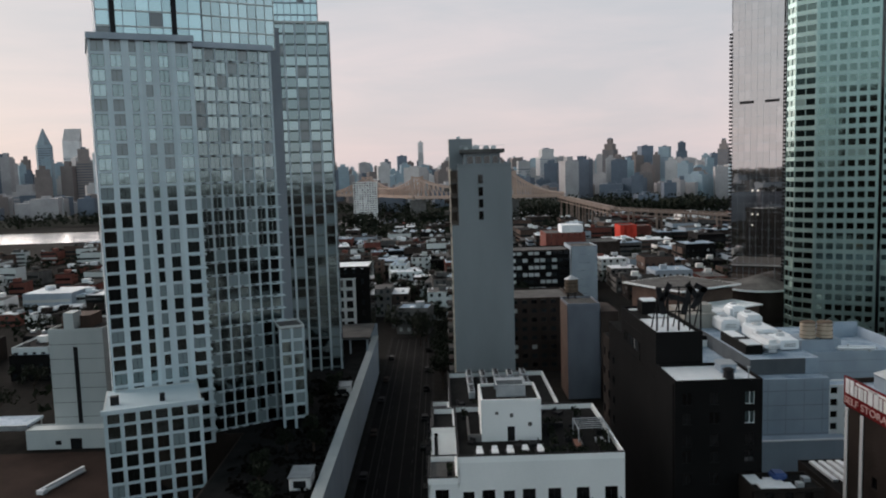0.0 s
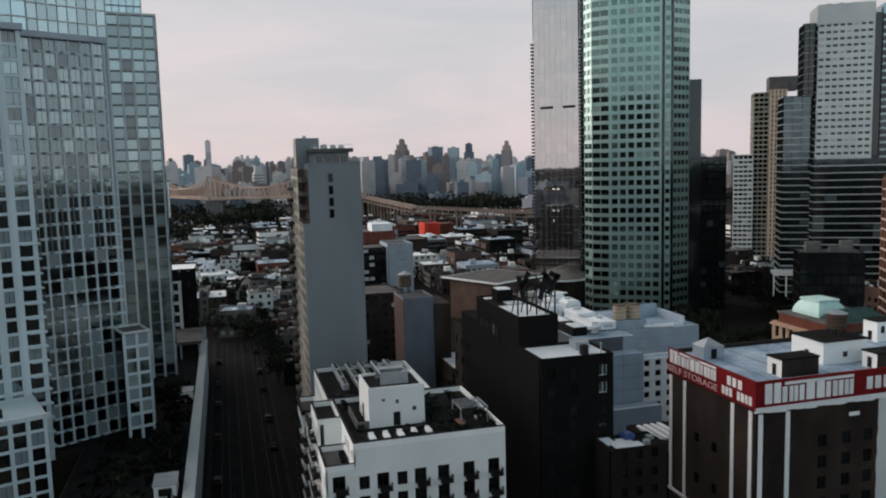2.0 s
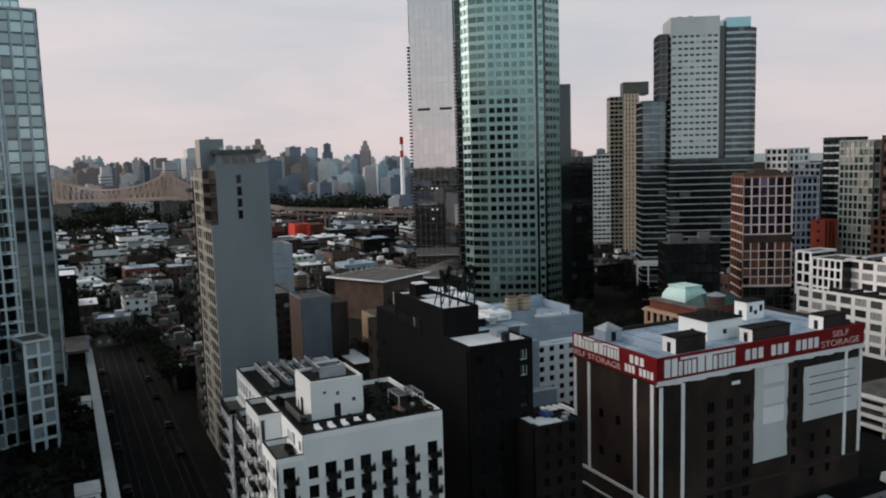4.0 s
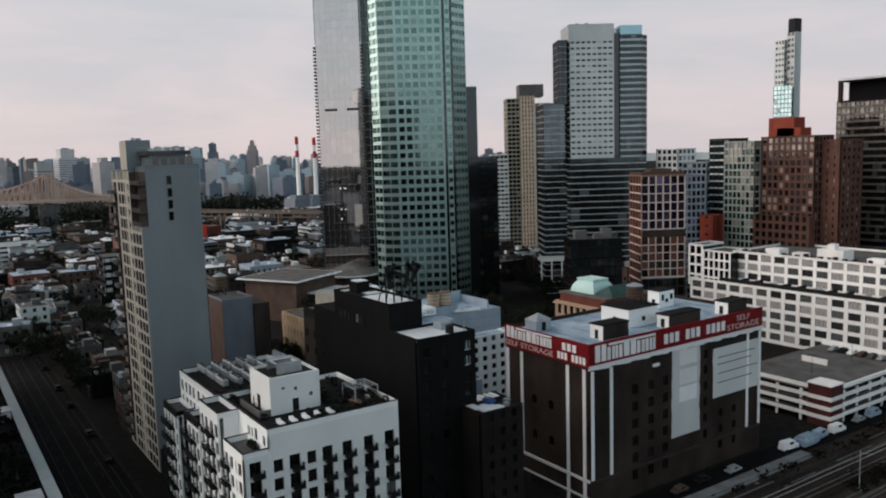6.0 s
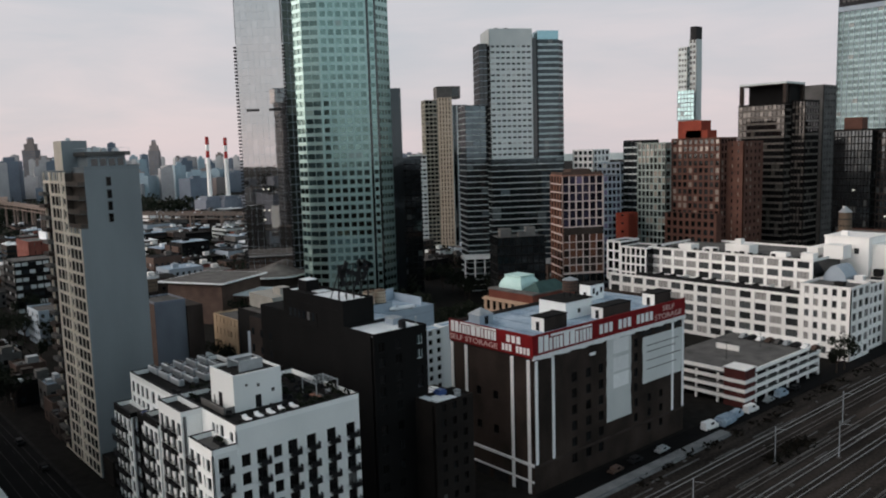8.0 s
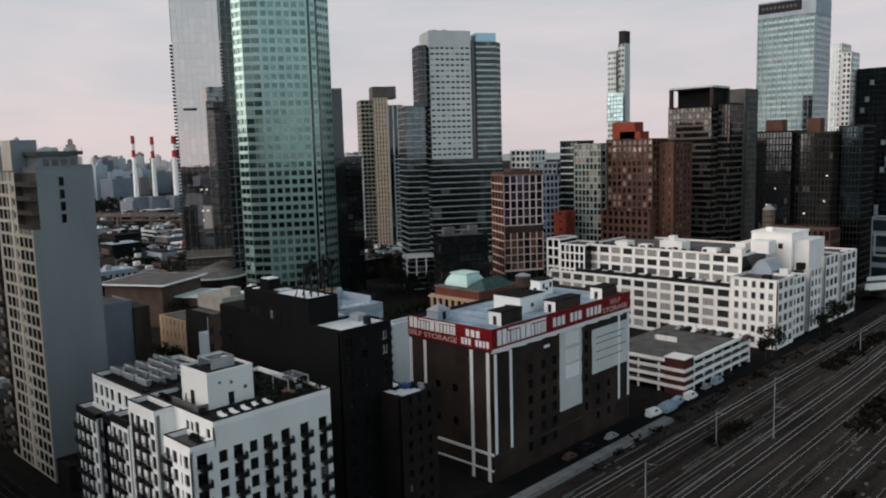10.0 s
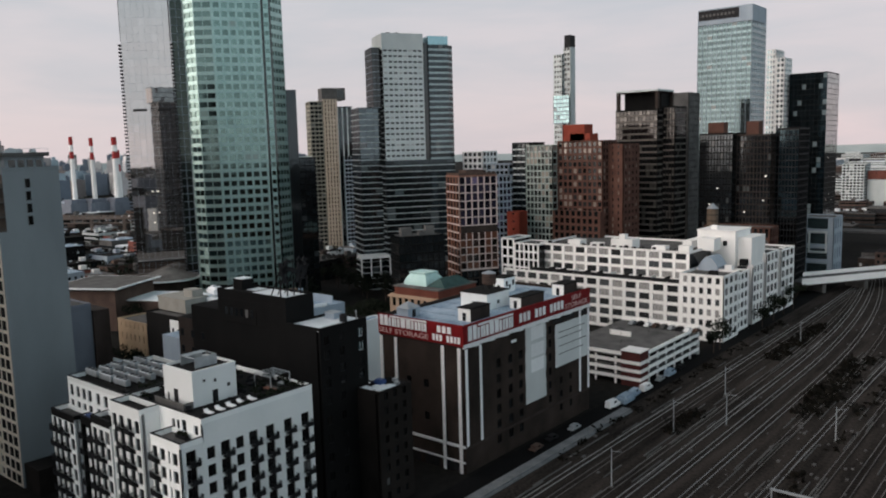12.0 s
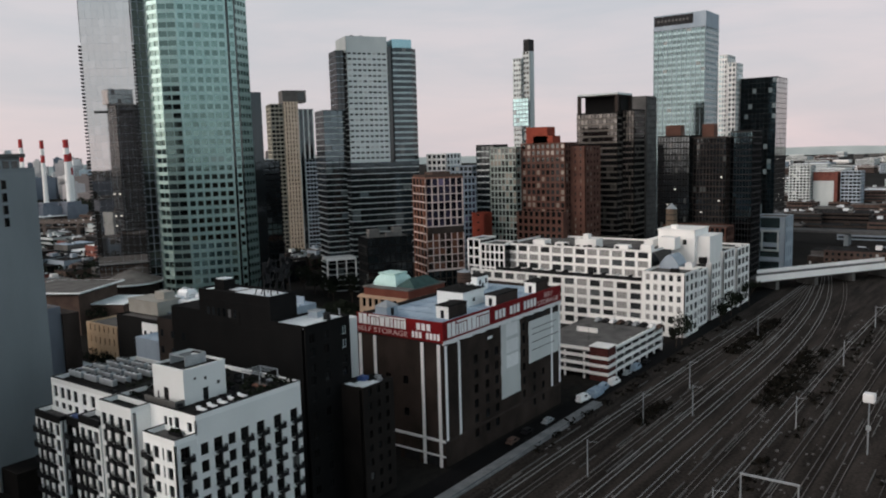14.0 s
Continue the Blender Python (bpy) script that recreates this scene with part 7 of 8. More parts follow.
tower("low_white_roofed_shed", "low dark brick shed with a white roof", (-140, -118, -19, -11), 9.5, 2, (6, 3), 2.0, 2.0, DARKBRICK, NIGHT, roof=WHITEROOF, cat="shed")
tower("red_block", "bright red-orange clad block with a darker red end", (-587, -566, 86, 100), 18.6, 4, (3, 2), 5.5, 3.0, surface("red_cladding", (0.55, 0.045, 0.028), (0.68, 0.07, 0.045), 0.6), NIGHT, cat="building")
tower("dark_red_block", "dark red clad end block", (-586, -567, 100.4, 113), 17.6, 4, (3, 3), 4.0, 3.0, REDBRICK, NIGHT, cat="building")
orr = tower("orange_warehouse", "long orange-red warehouse with a white roof house", (-480, -448, 6, 34), 24.0, 4, (6, 6), 3.6, 3.4, REDBRICK, NIGHT, cat="building")
boxes("roof_house", [(-6, 12, -2, 13, 24, 29.5)], WHITEROOF, orr)
tower("dark_warehouse", "dark brick warehouse wing beside the orange one", (-476, -446, 34.4, 58), 17.0, 4, (6, 6), 3.0, 3.0, DARKBRICK, NIGHT, cat="building")
tower("dark_corner_building", "tall dark brick building with a white roof edge by the avenue", (-196, -176, -112, -95), 38.0, 10, (6, 5), 2.0, 1.8, BLACKBRICK, GLASS, roof=WHITEROOF, cat="building")
tower("pale_frame_building", "pale framed apartment building beside the deck", (-178, -174.5, -118, -100), 34.0, 9, (1, 5), 1.0, 1.1, PALE, NIGHT, cat="building")
tower("cream_riverside_block", "cream riverside apartment block", (-1010, -985, -186, -153), 55.0, 18, (4, 9), 0.8, 1.2, CREAM, GLASS, cat="building")

# ---- low-rise city ----
rng = random.Random(21)
WALLS = (BROWN, DARKBRICK, REDBRICK, CREAM, PALE, DARKBRICK, BLUEGREY, DARKBRICK, BROWN, GREYROOF, BLACKBRICK)
ROOFS = (WHITEROOF, GREYROOF, DARKROOF, BLUEROOF, GREYROOF, DARKROOF, DARKROOF)


FAR, FAR_MATS = bmesh.new(), []


def far_box(material, m, *r):
    """Adds a box to the joined far part of the city."""
    if material not in FAR_MATS:
        FAR_MATS.append(material)
    box(FAR, *r, m)
    FAR.faces.ensure_lookup_table()
    for f in FAR.faces[-6:]:
        f.material_index = FAR_MATS.index(material)


def far_block(x, y, w, d, h, wall, roof, turn):
    """One of the uncountable far buildings: walls with window bands, roof, roof house."""
    m = pose(x, y, 0, 0, 0, turn)
    far_box(wall, m, -w / 2, w / 2, -d / 2, d / 2, 0, h)
    far_box(roof, m, -w / 2 + 0.3, w / 2 - 0.3, -d / 2 + 0.3, d / 2 - 0.3, h, h + 0.3)
    for j in range(int(h / 3.6)):
        far_box(GLASS, m, -w / 2 + 0.8, w / 2 + 0.05, -d / 2 - 0.05, d / 2 - 0.8, 3.6 * j + 1.2, 3.6 * j + 2.7)
    a, b = rng.uniform(-w / 4, w / 4), rng.uniform(-d / 4, d / 4)
    far_box(rng.choice((WHITEROOF, wall, wall, GREYROOF)), m, a - 2, a + 2, b - 2, b + 2, h, h + 2.6)
    for _ in range(2):
        a, b, q = rng.uniform(-w / 2.6, w / 2.6), rng.uniform(-d / 2.6, d / 2.6), rng.uniform(0.7, 1.6)
        far_box(rng.choice((WHITEROOF, METAL, DARKROOF)), m, a - q, a + q, b - q, b + q, h + 0.2, h + 0.6 + q * 0.8)


def low_block(x, y, w, d, h, wall, roof, turn, house=None):
    if x < -430 or y > 380 or y < -230:
        return far_block(x, y, w, d, h, wall, roof, turn)
    root = thing("low_rise_building", f"low {wall.name.replace('_', ' ')} building with a flat roof and small windows", "building", x, y, 0, turn, group="low-rise city blocks")
    b = (-w / 2, w / 2, -d / 2, d / 2)
    boxes("wall", [(b[0], b[1], b[2], b[3], 0, h)], wall, root)
    boxes("roof", [(b[0] + 0.35, b[1] - 0.35, b[2] + 0.35, b[3] - 0.35, h, h + 0.12)], roof, root)
    t = 0.35
    boxes("parapet", [(b[0], b[1], b[2], b[2] + t, h, h + 0.8), (b[0], b[1], b[3] - t, b[3], h, h + 0.8), (b[0], b[0] + t, b[2] + t, b[3] - t, h, h + 0.8), (b[1] - t, b[1], b[2] + t, b[3] - t, h, h + 0.8)], wall, root) if -260 < x < 0 else None
    bm = bmesh.new()
    for side in "ES":
        m, width = wall_frame(side, *b)
        n = max(2, int(width / 3.2))
        for j in range(int(h / 3.5)):
            for i in range(n):
                u = (i + 0.5) * width / n
                box(bm, u - 0.7, u + 0.7, -0.05, 0.02, 1.2 + 3.5 * j, 2.9 + 3.5 * j, m)
    part("window_panes", bm, GLASS, root, kind="stuff")
    hx, hy = rng.uniform(-w / 4, w / 4), rng.uniform(-d / 4, d / 4)
    if y < 400:
        boxes("roof_house", [(hx - 1.6, hx + 1.6, hy - 1.8, hy + 1.8, h, h + 2.6)], house or rng.choice((METAL, wall, wall, GREYROOF, CREAM)), root)
        rows = []
        for _ in range(rng.choice((2, 3, 4))):
            ux, uy, q = rng.uniform(-w / 2.6, w / 2.6), rng.uniform(-d / 2.6, d / 2.6), rng.uniform(0.5, 1.2)
            rows.append((ux - q, ux + q, uy - q * 0.7, uy + q * 0.7, h + 0.1, h + 0.4 + q * 0.7))
        boxes("roof_clutter", rows, rng.choice((METAL, DARKMETAL, GREYROOF, WHITEROOF)), root, kind="stuff")


TAKEN = [(-330, -110, -70, -52), (-235, 20, -97, -68), (-110, 10, -80, 60), (-320, -170, 55, 160), (-196, -120, -50, -14), (-275, -185, -2, 90), (-345, -300, -40, 22), (-490, -438, 0, 64), (-594, -556, 76, 118), (-180, -15, -260, -92), (-230, -170, 150, 215), (-400, -320, 235, 310), (-140, 20, 60, 260), (-200, -174, -116, -92), (-178, -110, 50, 165), (-160, -105, -40, 34)]
made = 0
for step, x_near, x_far, y_lo, y_hi in ((23, -120, -420, -66, 240), (30, -420, -800, -120, 330)):
    x = x_near
    while x > x_far:
        y = y_lo
        while y < y_hi:
            w, dd = rng.uniform(0.55, 0.9) * step, rng.uniform(0.55, 0.92) * step
            cx, cy = x - step / 2 + rng.uniform(-2, 2), y + step / 2 + rng.uniform(-2, 2)
            hit = any(a - w / 2 < cx < b + w / 2 and c - dd / 2 < cy < e + dd / 2 for a, b, c, e in TAKEN)
            if not hit and rng.random() < 0.86 and made < 250:
                low_block(cx, cy, w, dd, rng.choice((7, 8, 9, 10, 11, 12, 14, 17)), rng.choice(WALLS), rng.choice(ROOFS), rng.uniform(-4, 4))
                made += 1
            y += step
        x -= step
for k in range(60):
    x, y = rng.uniform(-720, -190), rng.uniform(-420, -125)
    low_block(x, y, rng.uniform(14, 34), rng.uniform(12, 28), rng.choice((7, 9, 11, 13)), rng.choice(WALLS), rng.choice(ROOFS), rng.uniform(-10, 10))


for k in range(15):
    low_block(-118 - 13.5 * k, -62 + 2.5 * (k % 3), 9.5, 8.5 + (k % 4), (5, 6, 8, 7)[k % 4], (DARKBRICK, BROWN, GREYROOF, BLACKBRICK)[k % 4], (GREYROOF, DARKROOF, BLUEROOF, DARKROOF, GREYROOF)[k % 5], 0, (GREYROOF, DARKBRICK, METAL)[k % 3])
for k in range(60):
    b_, d_ = radians(rng.uniform(5, 15)), rng.uniform(500, 1150)
    x, y = 107 - math.sin(b_) * d_, -140 + math.cos(b_) * d_
    if not (-95 < x < 10 and y < 520) and abs(y - 478) > 30:
        low_block(x, y, rng.uniform(18, 55), rng.uniform(12, 26), rng.choice((4, 5, 6, 8, 11)), rng.choice((GREYROOF, DARKBRICK, BROWN, BLUEGREY, DARKBRICK)), rng.choice((GREYROOF, DARKROOF, DARKROOF, GREYROOF)), rng.uniform(-8, 8))
for k in range(70):
    x, y = rng.choice(((rng.uniform(-430, -188), rng.uniform(-229, -122)), (rng.uniform(-430, -240), rng.uniform(-125, -66))))
    low_block(x, y, rng.uniform(12, 24), rng.uniform(10, 20), rng.choice((7, 9, 11, 14)), rng.choice((DARKBRICK, BROWN, GREYROOF, BLACKBRICK, PALE)), rng.choice((GREYROOF, DARKROOF, WHITEROOF, DARKROOF, BLUEROOF)), rng.uniform(-10, 10))
for k in range(150):
    x, y = rng.choice(((rng.uniform(-640, -175), rng.uniform(-450, -232)), (rng.uniform(-640, -431), rng.uniform(-235, -60))))
    far_block(x, y, rng.uniform(9, 24), rng.uniform(9, 20), rng.choice((6, 7, 9, 11, 14)), rng.choice((DARKBRICK, BROWN, GREYROOF, BLACKBRICK, PALE, REDBRICK)), rng.choice((GREYROOF, DARKROOF, WHITEROOF, DARKROOF, BLUEROOF)), rng.uniform(-10, 10))
bm = bmesh.new()
for k in range(900):
    x, y = rng.choice(((rng.uniform(-640, -120), rng.uniform(-450, -190)), (rng.uniform(-640, -235), rng.uniform(-200, -66)), (rng.uniform(-640, -200), rng.uniform(-66, 240))))
    if not (-345 < x < -185 and -45 < y < 95) and not (-600 < x < -440 and 30 < y < 125):
        h = rng.uniform(6, 12)
        for j in range(16):
            c = Vector((x + rng.gauss(0, h * 0.2), y + rng.gauss(0, h * 0.2), rng.uniform(0.25, 1.0) * h))
            a, b = Vector((rng.gauss(0, 1), rng.gauss(0, 1), rng.gauss(0, 1))).normalized() * 1.5, Vector((rng.gauss(0, 1), rng.gauss(0, 1), rng.gauss(0, 1))).normalized() * 1.2
            bm.faces.new([bm.verts.new(c + a), bm.verts.new(c + b), bm.verts.new(c - a), bm.verts.new(c - b)])
for k in range(620):
    y = rng.uniform(-250, 720)
    x, h = -810 - (y + 330) * (0.467 if y < 120 else 0.0) - (210 if y >= 120 else 0) - (y - 120) * 0.054 * (y >= 120) + rng.uniform(14, 70), rng.uniform(13, 21)
    for j in range(14):
        c = Vector((x + rng.gauss(0, h * 0.26), y + rng.gauss(0, h * 0.26), rng.uniform(0.15, 1.0) * h))
        a, b = Vector((rng.gauss(0, 1), rng.gauss(0, 1), rng.gauss(0, 1))).normalized() * 3.0, Vector((rng.gauss(0, 1), rng.gauss(0, 1), rng.gauss(0, 1))).normalized() * 2.4
        bm.faces.new([bm.verts.new(c + a), bm.verts.new(c + b), bm.verts.new(c - a), bm.verts.new(c - b)])
for k in range(1100):
    if k < 700:
        a, dd = radians(rng.uniform(70, 128)), rng.uniform(1290, 1420)
        x, y, h = 107 - math.sin(a) * dd, -100 + math.cos(a) * dd, rng.uniform(9, 22)
    else:
        x, y, h = rng.uniform(-800, -640), rng.uniform(-260, 60), rng.uniform(7, 13)
    for j in range(12):
        c = Vector((x + rng.gauss(0, h * 0.3), y + rng.gauss(0, h * 0.3), rng.uniform(0.2, 1.0) * h))
        a, b = Vector((rng.gauss(0, 1), rng.gauss(0, 1), rng.gauss(0, 1))).normalized() * 2.6, Vector((rng.gauss(0, 1), rng.gauss(0, 1), rng.gauss(0, 1))).normalized() * 2.1
        bm.faces.new([bm.verts.new(c + a), bm.verts.new(c + b), bm.verts.new(c - a), bm.verts.new(c - b)])
tagged(new("far_street_trees", mesh("far_street_trees", bm, LEAF)), "dark crowns of far street trees among the roofs", "trees", kind="stuff")
# unseen plain towers added behind the camera, as dark reflections in the glass towers
for x, y, w, h in ((198, -166, 44, 132), (178, -228, 34, 92), (228, -86, 60, 64), (300, -330, 50, 96), (420, -120, 46, 58), (360, -420, 60, 110), (260, -520, 60, 70), (430, -30, 60, 62), (440, 60, 70, 52)):
    root = thing("plain_rear_tower", "unseen dark tower added behind the camera to be reflected in the glass", "tower", x, y, 0, -31, group="plain towers behind the yard")
    boxes("wall", [(-w / 2, w / 2, -w / 2, w / 2, 0, h)], DARKBRICK, root)
    boxes("roof", [(-w / 2 + 0.4, w / 2 - 0.4, -w / 2 + 0.4, w / 2 - 0.4, h, h + 0.6)], GREYROOF, root)


# ---- trees ----
def tree(x, y, h, seed, label="dark leafy street tree"):
    rr = random.Random(seed)
    root = thing("tree", label, "tree", x, y, 0.0, rr.uniform(0, 360), group="trees")
    bm = bmesh.new()
    rod(bm, (0, 0, 0), (0.1, 0, h * 0.45), 0.28, 0.16, 7)
    for k in range(5):
        a = k * 1.25
        rod(bm, (0.05, 0, h * 0.35), (math.cos(a) * h * 0.24, math.sin(a) * h * 0.24, h * rr.uniform(0.6, 0.8)), 0.13, 0.04, 5)
    part("trunk", bm, BARK, root)
    bm = bmesh.new()
    lobes = [(Vector((rr.gauss(0, h * 0.16), rr.gauss(0, h * 0.16), h * rr.uniform(0.5, 0.88))), h * rr.uniform(0.12, 0.2)) for _ in range(9)]
    for c, s in lobes:
        for _ in range(60):
            dv = Vector((rr.gauss(0, 1), rr.gauss(0, 1), rr.gauss(0, 1))).normalized() * s * rr.uniform(0.6, 1.1)
            p = c + dv
            a, b = Vector((rr.gauss(0, 1), rr.gauss(0, 1), rr.gauss(0, 1))).normalized() * 0.42, Vector((rr.gauss(0, 1), rr.gauss(0, 1), rr.gauss(0, 1))).normalized() * 0.34
            bm.faces.new([bm.verts.new(p + a), bm.verts.new(p + b), bm.verts.new(p - a), bm.verts.new(p - b)])
    part("crown", bm, LEAF, root)
    return root


stock = [tree(-200, 160, 11, 1), tree(-190, 170, 9, 2), tree(-180, 160, 12, 3), tree(-172, 168, 8, 4)]
spots = [(rng.uniform(-160, -100), rng.uniform(62, 108)) for _ in range(26)] + [(rng.uniform(-240, -150), rng.uniform(140, 172)) for _ in range(14)]
spots += [(rng.uniform(-176, -112), rng.uniform(56, 112)) for _ in range(30)] + [(rng.uniform(-148, -126), rng.uniform(-9.5, -7.0)) for _ in range(9)] + [(rng.uniform(-112, -102), rng.uniform(-20, -9)) for _ in range(4)] + [(rng.uniform(-420, -184), rng.uniform(-300, -120)) for _ in range(36)] + [(rng.uniform(-420, -234), rng.uniform(-122, -66)) for _ in range(30)] + [(rng.uniform(-180, -112), rng.uniform(-300, -180)) for _ in range(20)]
spots += [(6.5, 136 + 6 * k) for k in range(2)] + [(7.5, 186 + 14 * k) for k in range(4)] + [(-118 + 3 * k, -9 - (k % 3) * 3) for k in range(5)]
spots += [(rng.uniform(-620, -200), rng.uniform(-66, 240)) for _ in range(70)] + [(-150 - 8 * k, -69.5) for k in range(10)] + [(rng.uniform(-330, -196), rng.uniform(-120, -30)) for _ in range(60)][:34]
for i, (x, y) in enumerate(spots):
    if not (-107 < x < -85 and 82 < y < 112):
        copy_thing(stock[i % 4], pose(x, y, 0, 0, 0, rng.uniform(0, 360)))

small = tree(-60, -104, 5.5, 9, "small dark tree on the podium deck")
small.location.z = 12.7
for k in range(9):
    copy_thing(small, pose(-30 - 9.6 * k + rng.uniform(-2, 2), -97 - rng.uniform(0, 12), 12.7, 0, 0, rng.uniform(0, 360)))

# ---- road bridge over the tracks ----
rbz = thing("road_bridge", "pale concrete road bridge across the rail yard", "bridge", kind="structure")
along, _ = plane((2.0, 261.5), (92.0, 402.5))
for name_, mat_, rows_ in (("span", GREYROOF, [(0, 300, 0.4, 15, 4.8, 6.6)]), ("parapet", CREAM, [(0, 300, -0.1, 0.4, 5.4, 8.5)]), ("parapet", CREAM, [(0, 300, 15, 15.5, 5.4, 8.5)])) + tuple(("pier", GREYROOF, [(14 + 26 * k, 16 + 26 * k, 1.5, 14, 0, 4.8)]) for k in range(9)):
    bm = bmesh.new()
    for row in rows_:
        box(bm, *row, along)
    part(name_, bm, mat_, rbz, "white bridge parapet" if name_ == "parapet" else "")
rb2 = thing("rail_flyover", "dark long flyover beyond the road bridge", "bridge", kind="structure")
boxes("span", [(-40, 600, 470, 486, 9.2, 10.6)], GREYROOF, rb2)
for k in range(14):
    boxes("pier", [(6 + 40 * k, 9 + 40 * k, 472, 484, 0, 8)], CONCRETE, rb2)
for k in range(95):
    b_, d_ = radians(rng.uniform(1, 16)), rng.uniform(1050, 3900)
    x, y = 107 - math.sin(b_) * d_, -140 + math.cos(b_) * d_
    low_block(x, y, rng.uniform(25, 80), rng.uniform(20, 60), rng.choice((8, 10, 12, 16, 22)), rng.choice((CREAM, PALE, BROWN, GREYROOF, BLUEGREY, PALE)), rng.choice((GREYROOF, WHITEROOF)), rng.uniform(-15, 15))

tower("pale_far_block", "pale green-white apartment block far beyond the tracks", (-113, -90, 832, 860), 46.0, 14, (6, 5), 0.9, 1.2, PALE, GLASS, most=(0, 0), cat="building")
f_ = tower("red_white_block", "red-topped far building with a white lower wall", (-89, -63, 842, 866), 38.0, 5, (5, 3), 4.0, 5.0, REDBRICK, NIGHT, most=(0, 0), cat="building")
boxes("white_wall", [(-12.8, 9.0, -12.6, -12.0, 0, 29)], PALE, f_, "plain white lower wall")
tower("blue_grey_far_block", "blue-grey far office block", (-61, -40, 846, 870), 39.0, 10, (5, 4), 0.8, 1.6, BLUEGREY, SMOKE, most=(0, 0), cat="building")
# the city to the south, seen only as a reflection in the glass towers
kept = rng.getstate()
for _ in range(230):
    x, y = rng.uniform(-150, 800), rng.uniform(-1500, -330)
    far_block(x, y, rng.uniform(18, 60), rng.uniform(16, 40), rng.choice((8, 11, 14, 20, 34)), rng.choice((SLATE, BLACKBRICK, BLUEGREY, GREYWALL)), rng.choice((GREYROOF, DARKROOF)), rng.uniform(-10, 10))
rng.setstate(kept)
tagged(new("far_low_rise_city", mesh("far_low_rise_city", FAR, FAR_MATS)), "far low-rise city blocks with flat roofs", "city", kind="stuff")

# ---- river, cantilever bridge, viaduct ----
bm = bmesh.new()
f = bm.faces.new([bm.verts.new(c) for c in ((-760, -2600, 0.15), (-800, -330, 0.15), (-1010, 120, 0.15), (-1100, 1800, 0.15), (-1230, 1800, 0.15), (-1160, 100, 0.15), (-960, -330, 0.15), (-960, -2600, 0.15))])
tagged(new("river", mesh("river", bm, WATER)), "pale still river reflecting the sky", "water", kind="structure")
cb = thing("cantilever_bridge", "long tan steel cantilever truss bridge over the river", "bridge")
A, Bp, C, D = Vector((-1240, -330, 0)), Vector((-1165, -182, 0)), Vector((-990, -97, 0)), Vector((-932, 26, 0))
E_ = Vector((-908, 92, 0))
knots = [(A, 41), (Bp, 60), (C, 60), (D, 64), (E_, 36)]
def chord(i, s):
    (p, zp), (q, zq) = knots[i], knots[i + 1]
    base = p.lerp(q, s)
    if i == len(knots) - 2:
        sag = zp + (zq - zp) * (1 - (1 - s) ** 1.9)
    else:
        sag = zp + (zq - zp) * s - 17 * math.sin(math.pi * s) ** 0.8
    return base, sag
deck_z = 33.0
for i in range(len(knots) - 1):
    n = 20
    for off in (-7, 7):
        bm = bmesh.new()
        p, q = knots[i][0], knots[i + 1][0]
        nrm = Vector((-(q - p).y, (q - p).x, 0)).normalized() * off
        pts = [chord(i, k / n) for k in range(n + 1)]
        for k in range(n):
            a0, a1 = pts[k][0] + nrm, pts[k + 1][0] + nrm
            rod(bm, a0 + Vector((0, 0, pts[k][1])), a1 + Vector((0, 0, pts[k + 1][1])), 1.0, 1.0, 4)
            rod(bm, a0 + Vector((0, 0, deck_z)), a1 + Vector((0, 0, deck_z)), 1.3, 1.3, 4)
            rod(bm, a0 + Vector((0, 0, deck_z)), a0 + Vector((0, 0, pts[k][1])), 0.8, 0.8, 4)
            if pts[k][1] > pts[k + 1][1]:
                rod(bm, a1 + Vector((0, 0, deck_z)), a0 + Vector((0, 0, pts[k][1])), 0.7, 0.7, 4)
            else:
                rod(bm, a0 + Vector((0, 0, deck_z)), a1 + Vector((0, 0, pts[k + 1][1])), 0.7, 0.7, 4)
        part("truss", bm, BRIDGE, cb)
    bm = bmesh.new()
    p, q = knots[i][0], knots[i + 1][0]
    m, w = plane((p.x, p.y), (q.x, q.y))
    box(bm, 0, w, -8, 8, deck_z - 2.5, deck_z + 0.6, m)
    part("deck", bm, BRIDGE, cb)
for p, z in knots[1:4]:
    for off in (-7, 7):
        bm = bmesh.new()
        box(bm, -2, 2, -1.6, 1.6, 0, z + 2, Matrix.Translation(p + Vector((0, off, 0))))
        part("tower_leg", bm, BRIDGE, cb)
    bm = bmesh.new()
    box(bm, -5, 5, -11, 11, 0, deck_z - 4, Matrix.Translation(p))
    part("stone_pier", bm, GREYROOF, cb)
    bm = bmesh.new()
    box(bm, -1.2, 1.2, -8, 8, z - 1, z + 1, Matrix.Translation(p))
    part("portal", bm, BRIDGE, cb)
VIADUCT = surface("dark_viaduct_paint", (0.15, 0.115, 0.098), (0.23, 0.18, 0.155), 0.8, scale=0.05)
vd = thing("elevated_viaduct", "long tan elevated viaduct on steel bents", "viaduct")
line = [Vector((-908, 92, 31)), Vector((-690, 112, 26)), Vector((-620, 205, 21.5)), Vector((-560, 300, 17)), Vector((-500, 460, 12))]
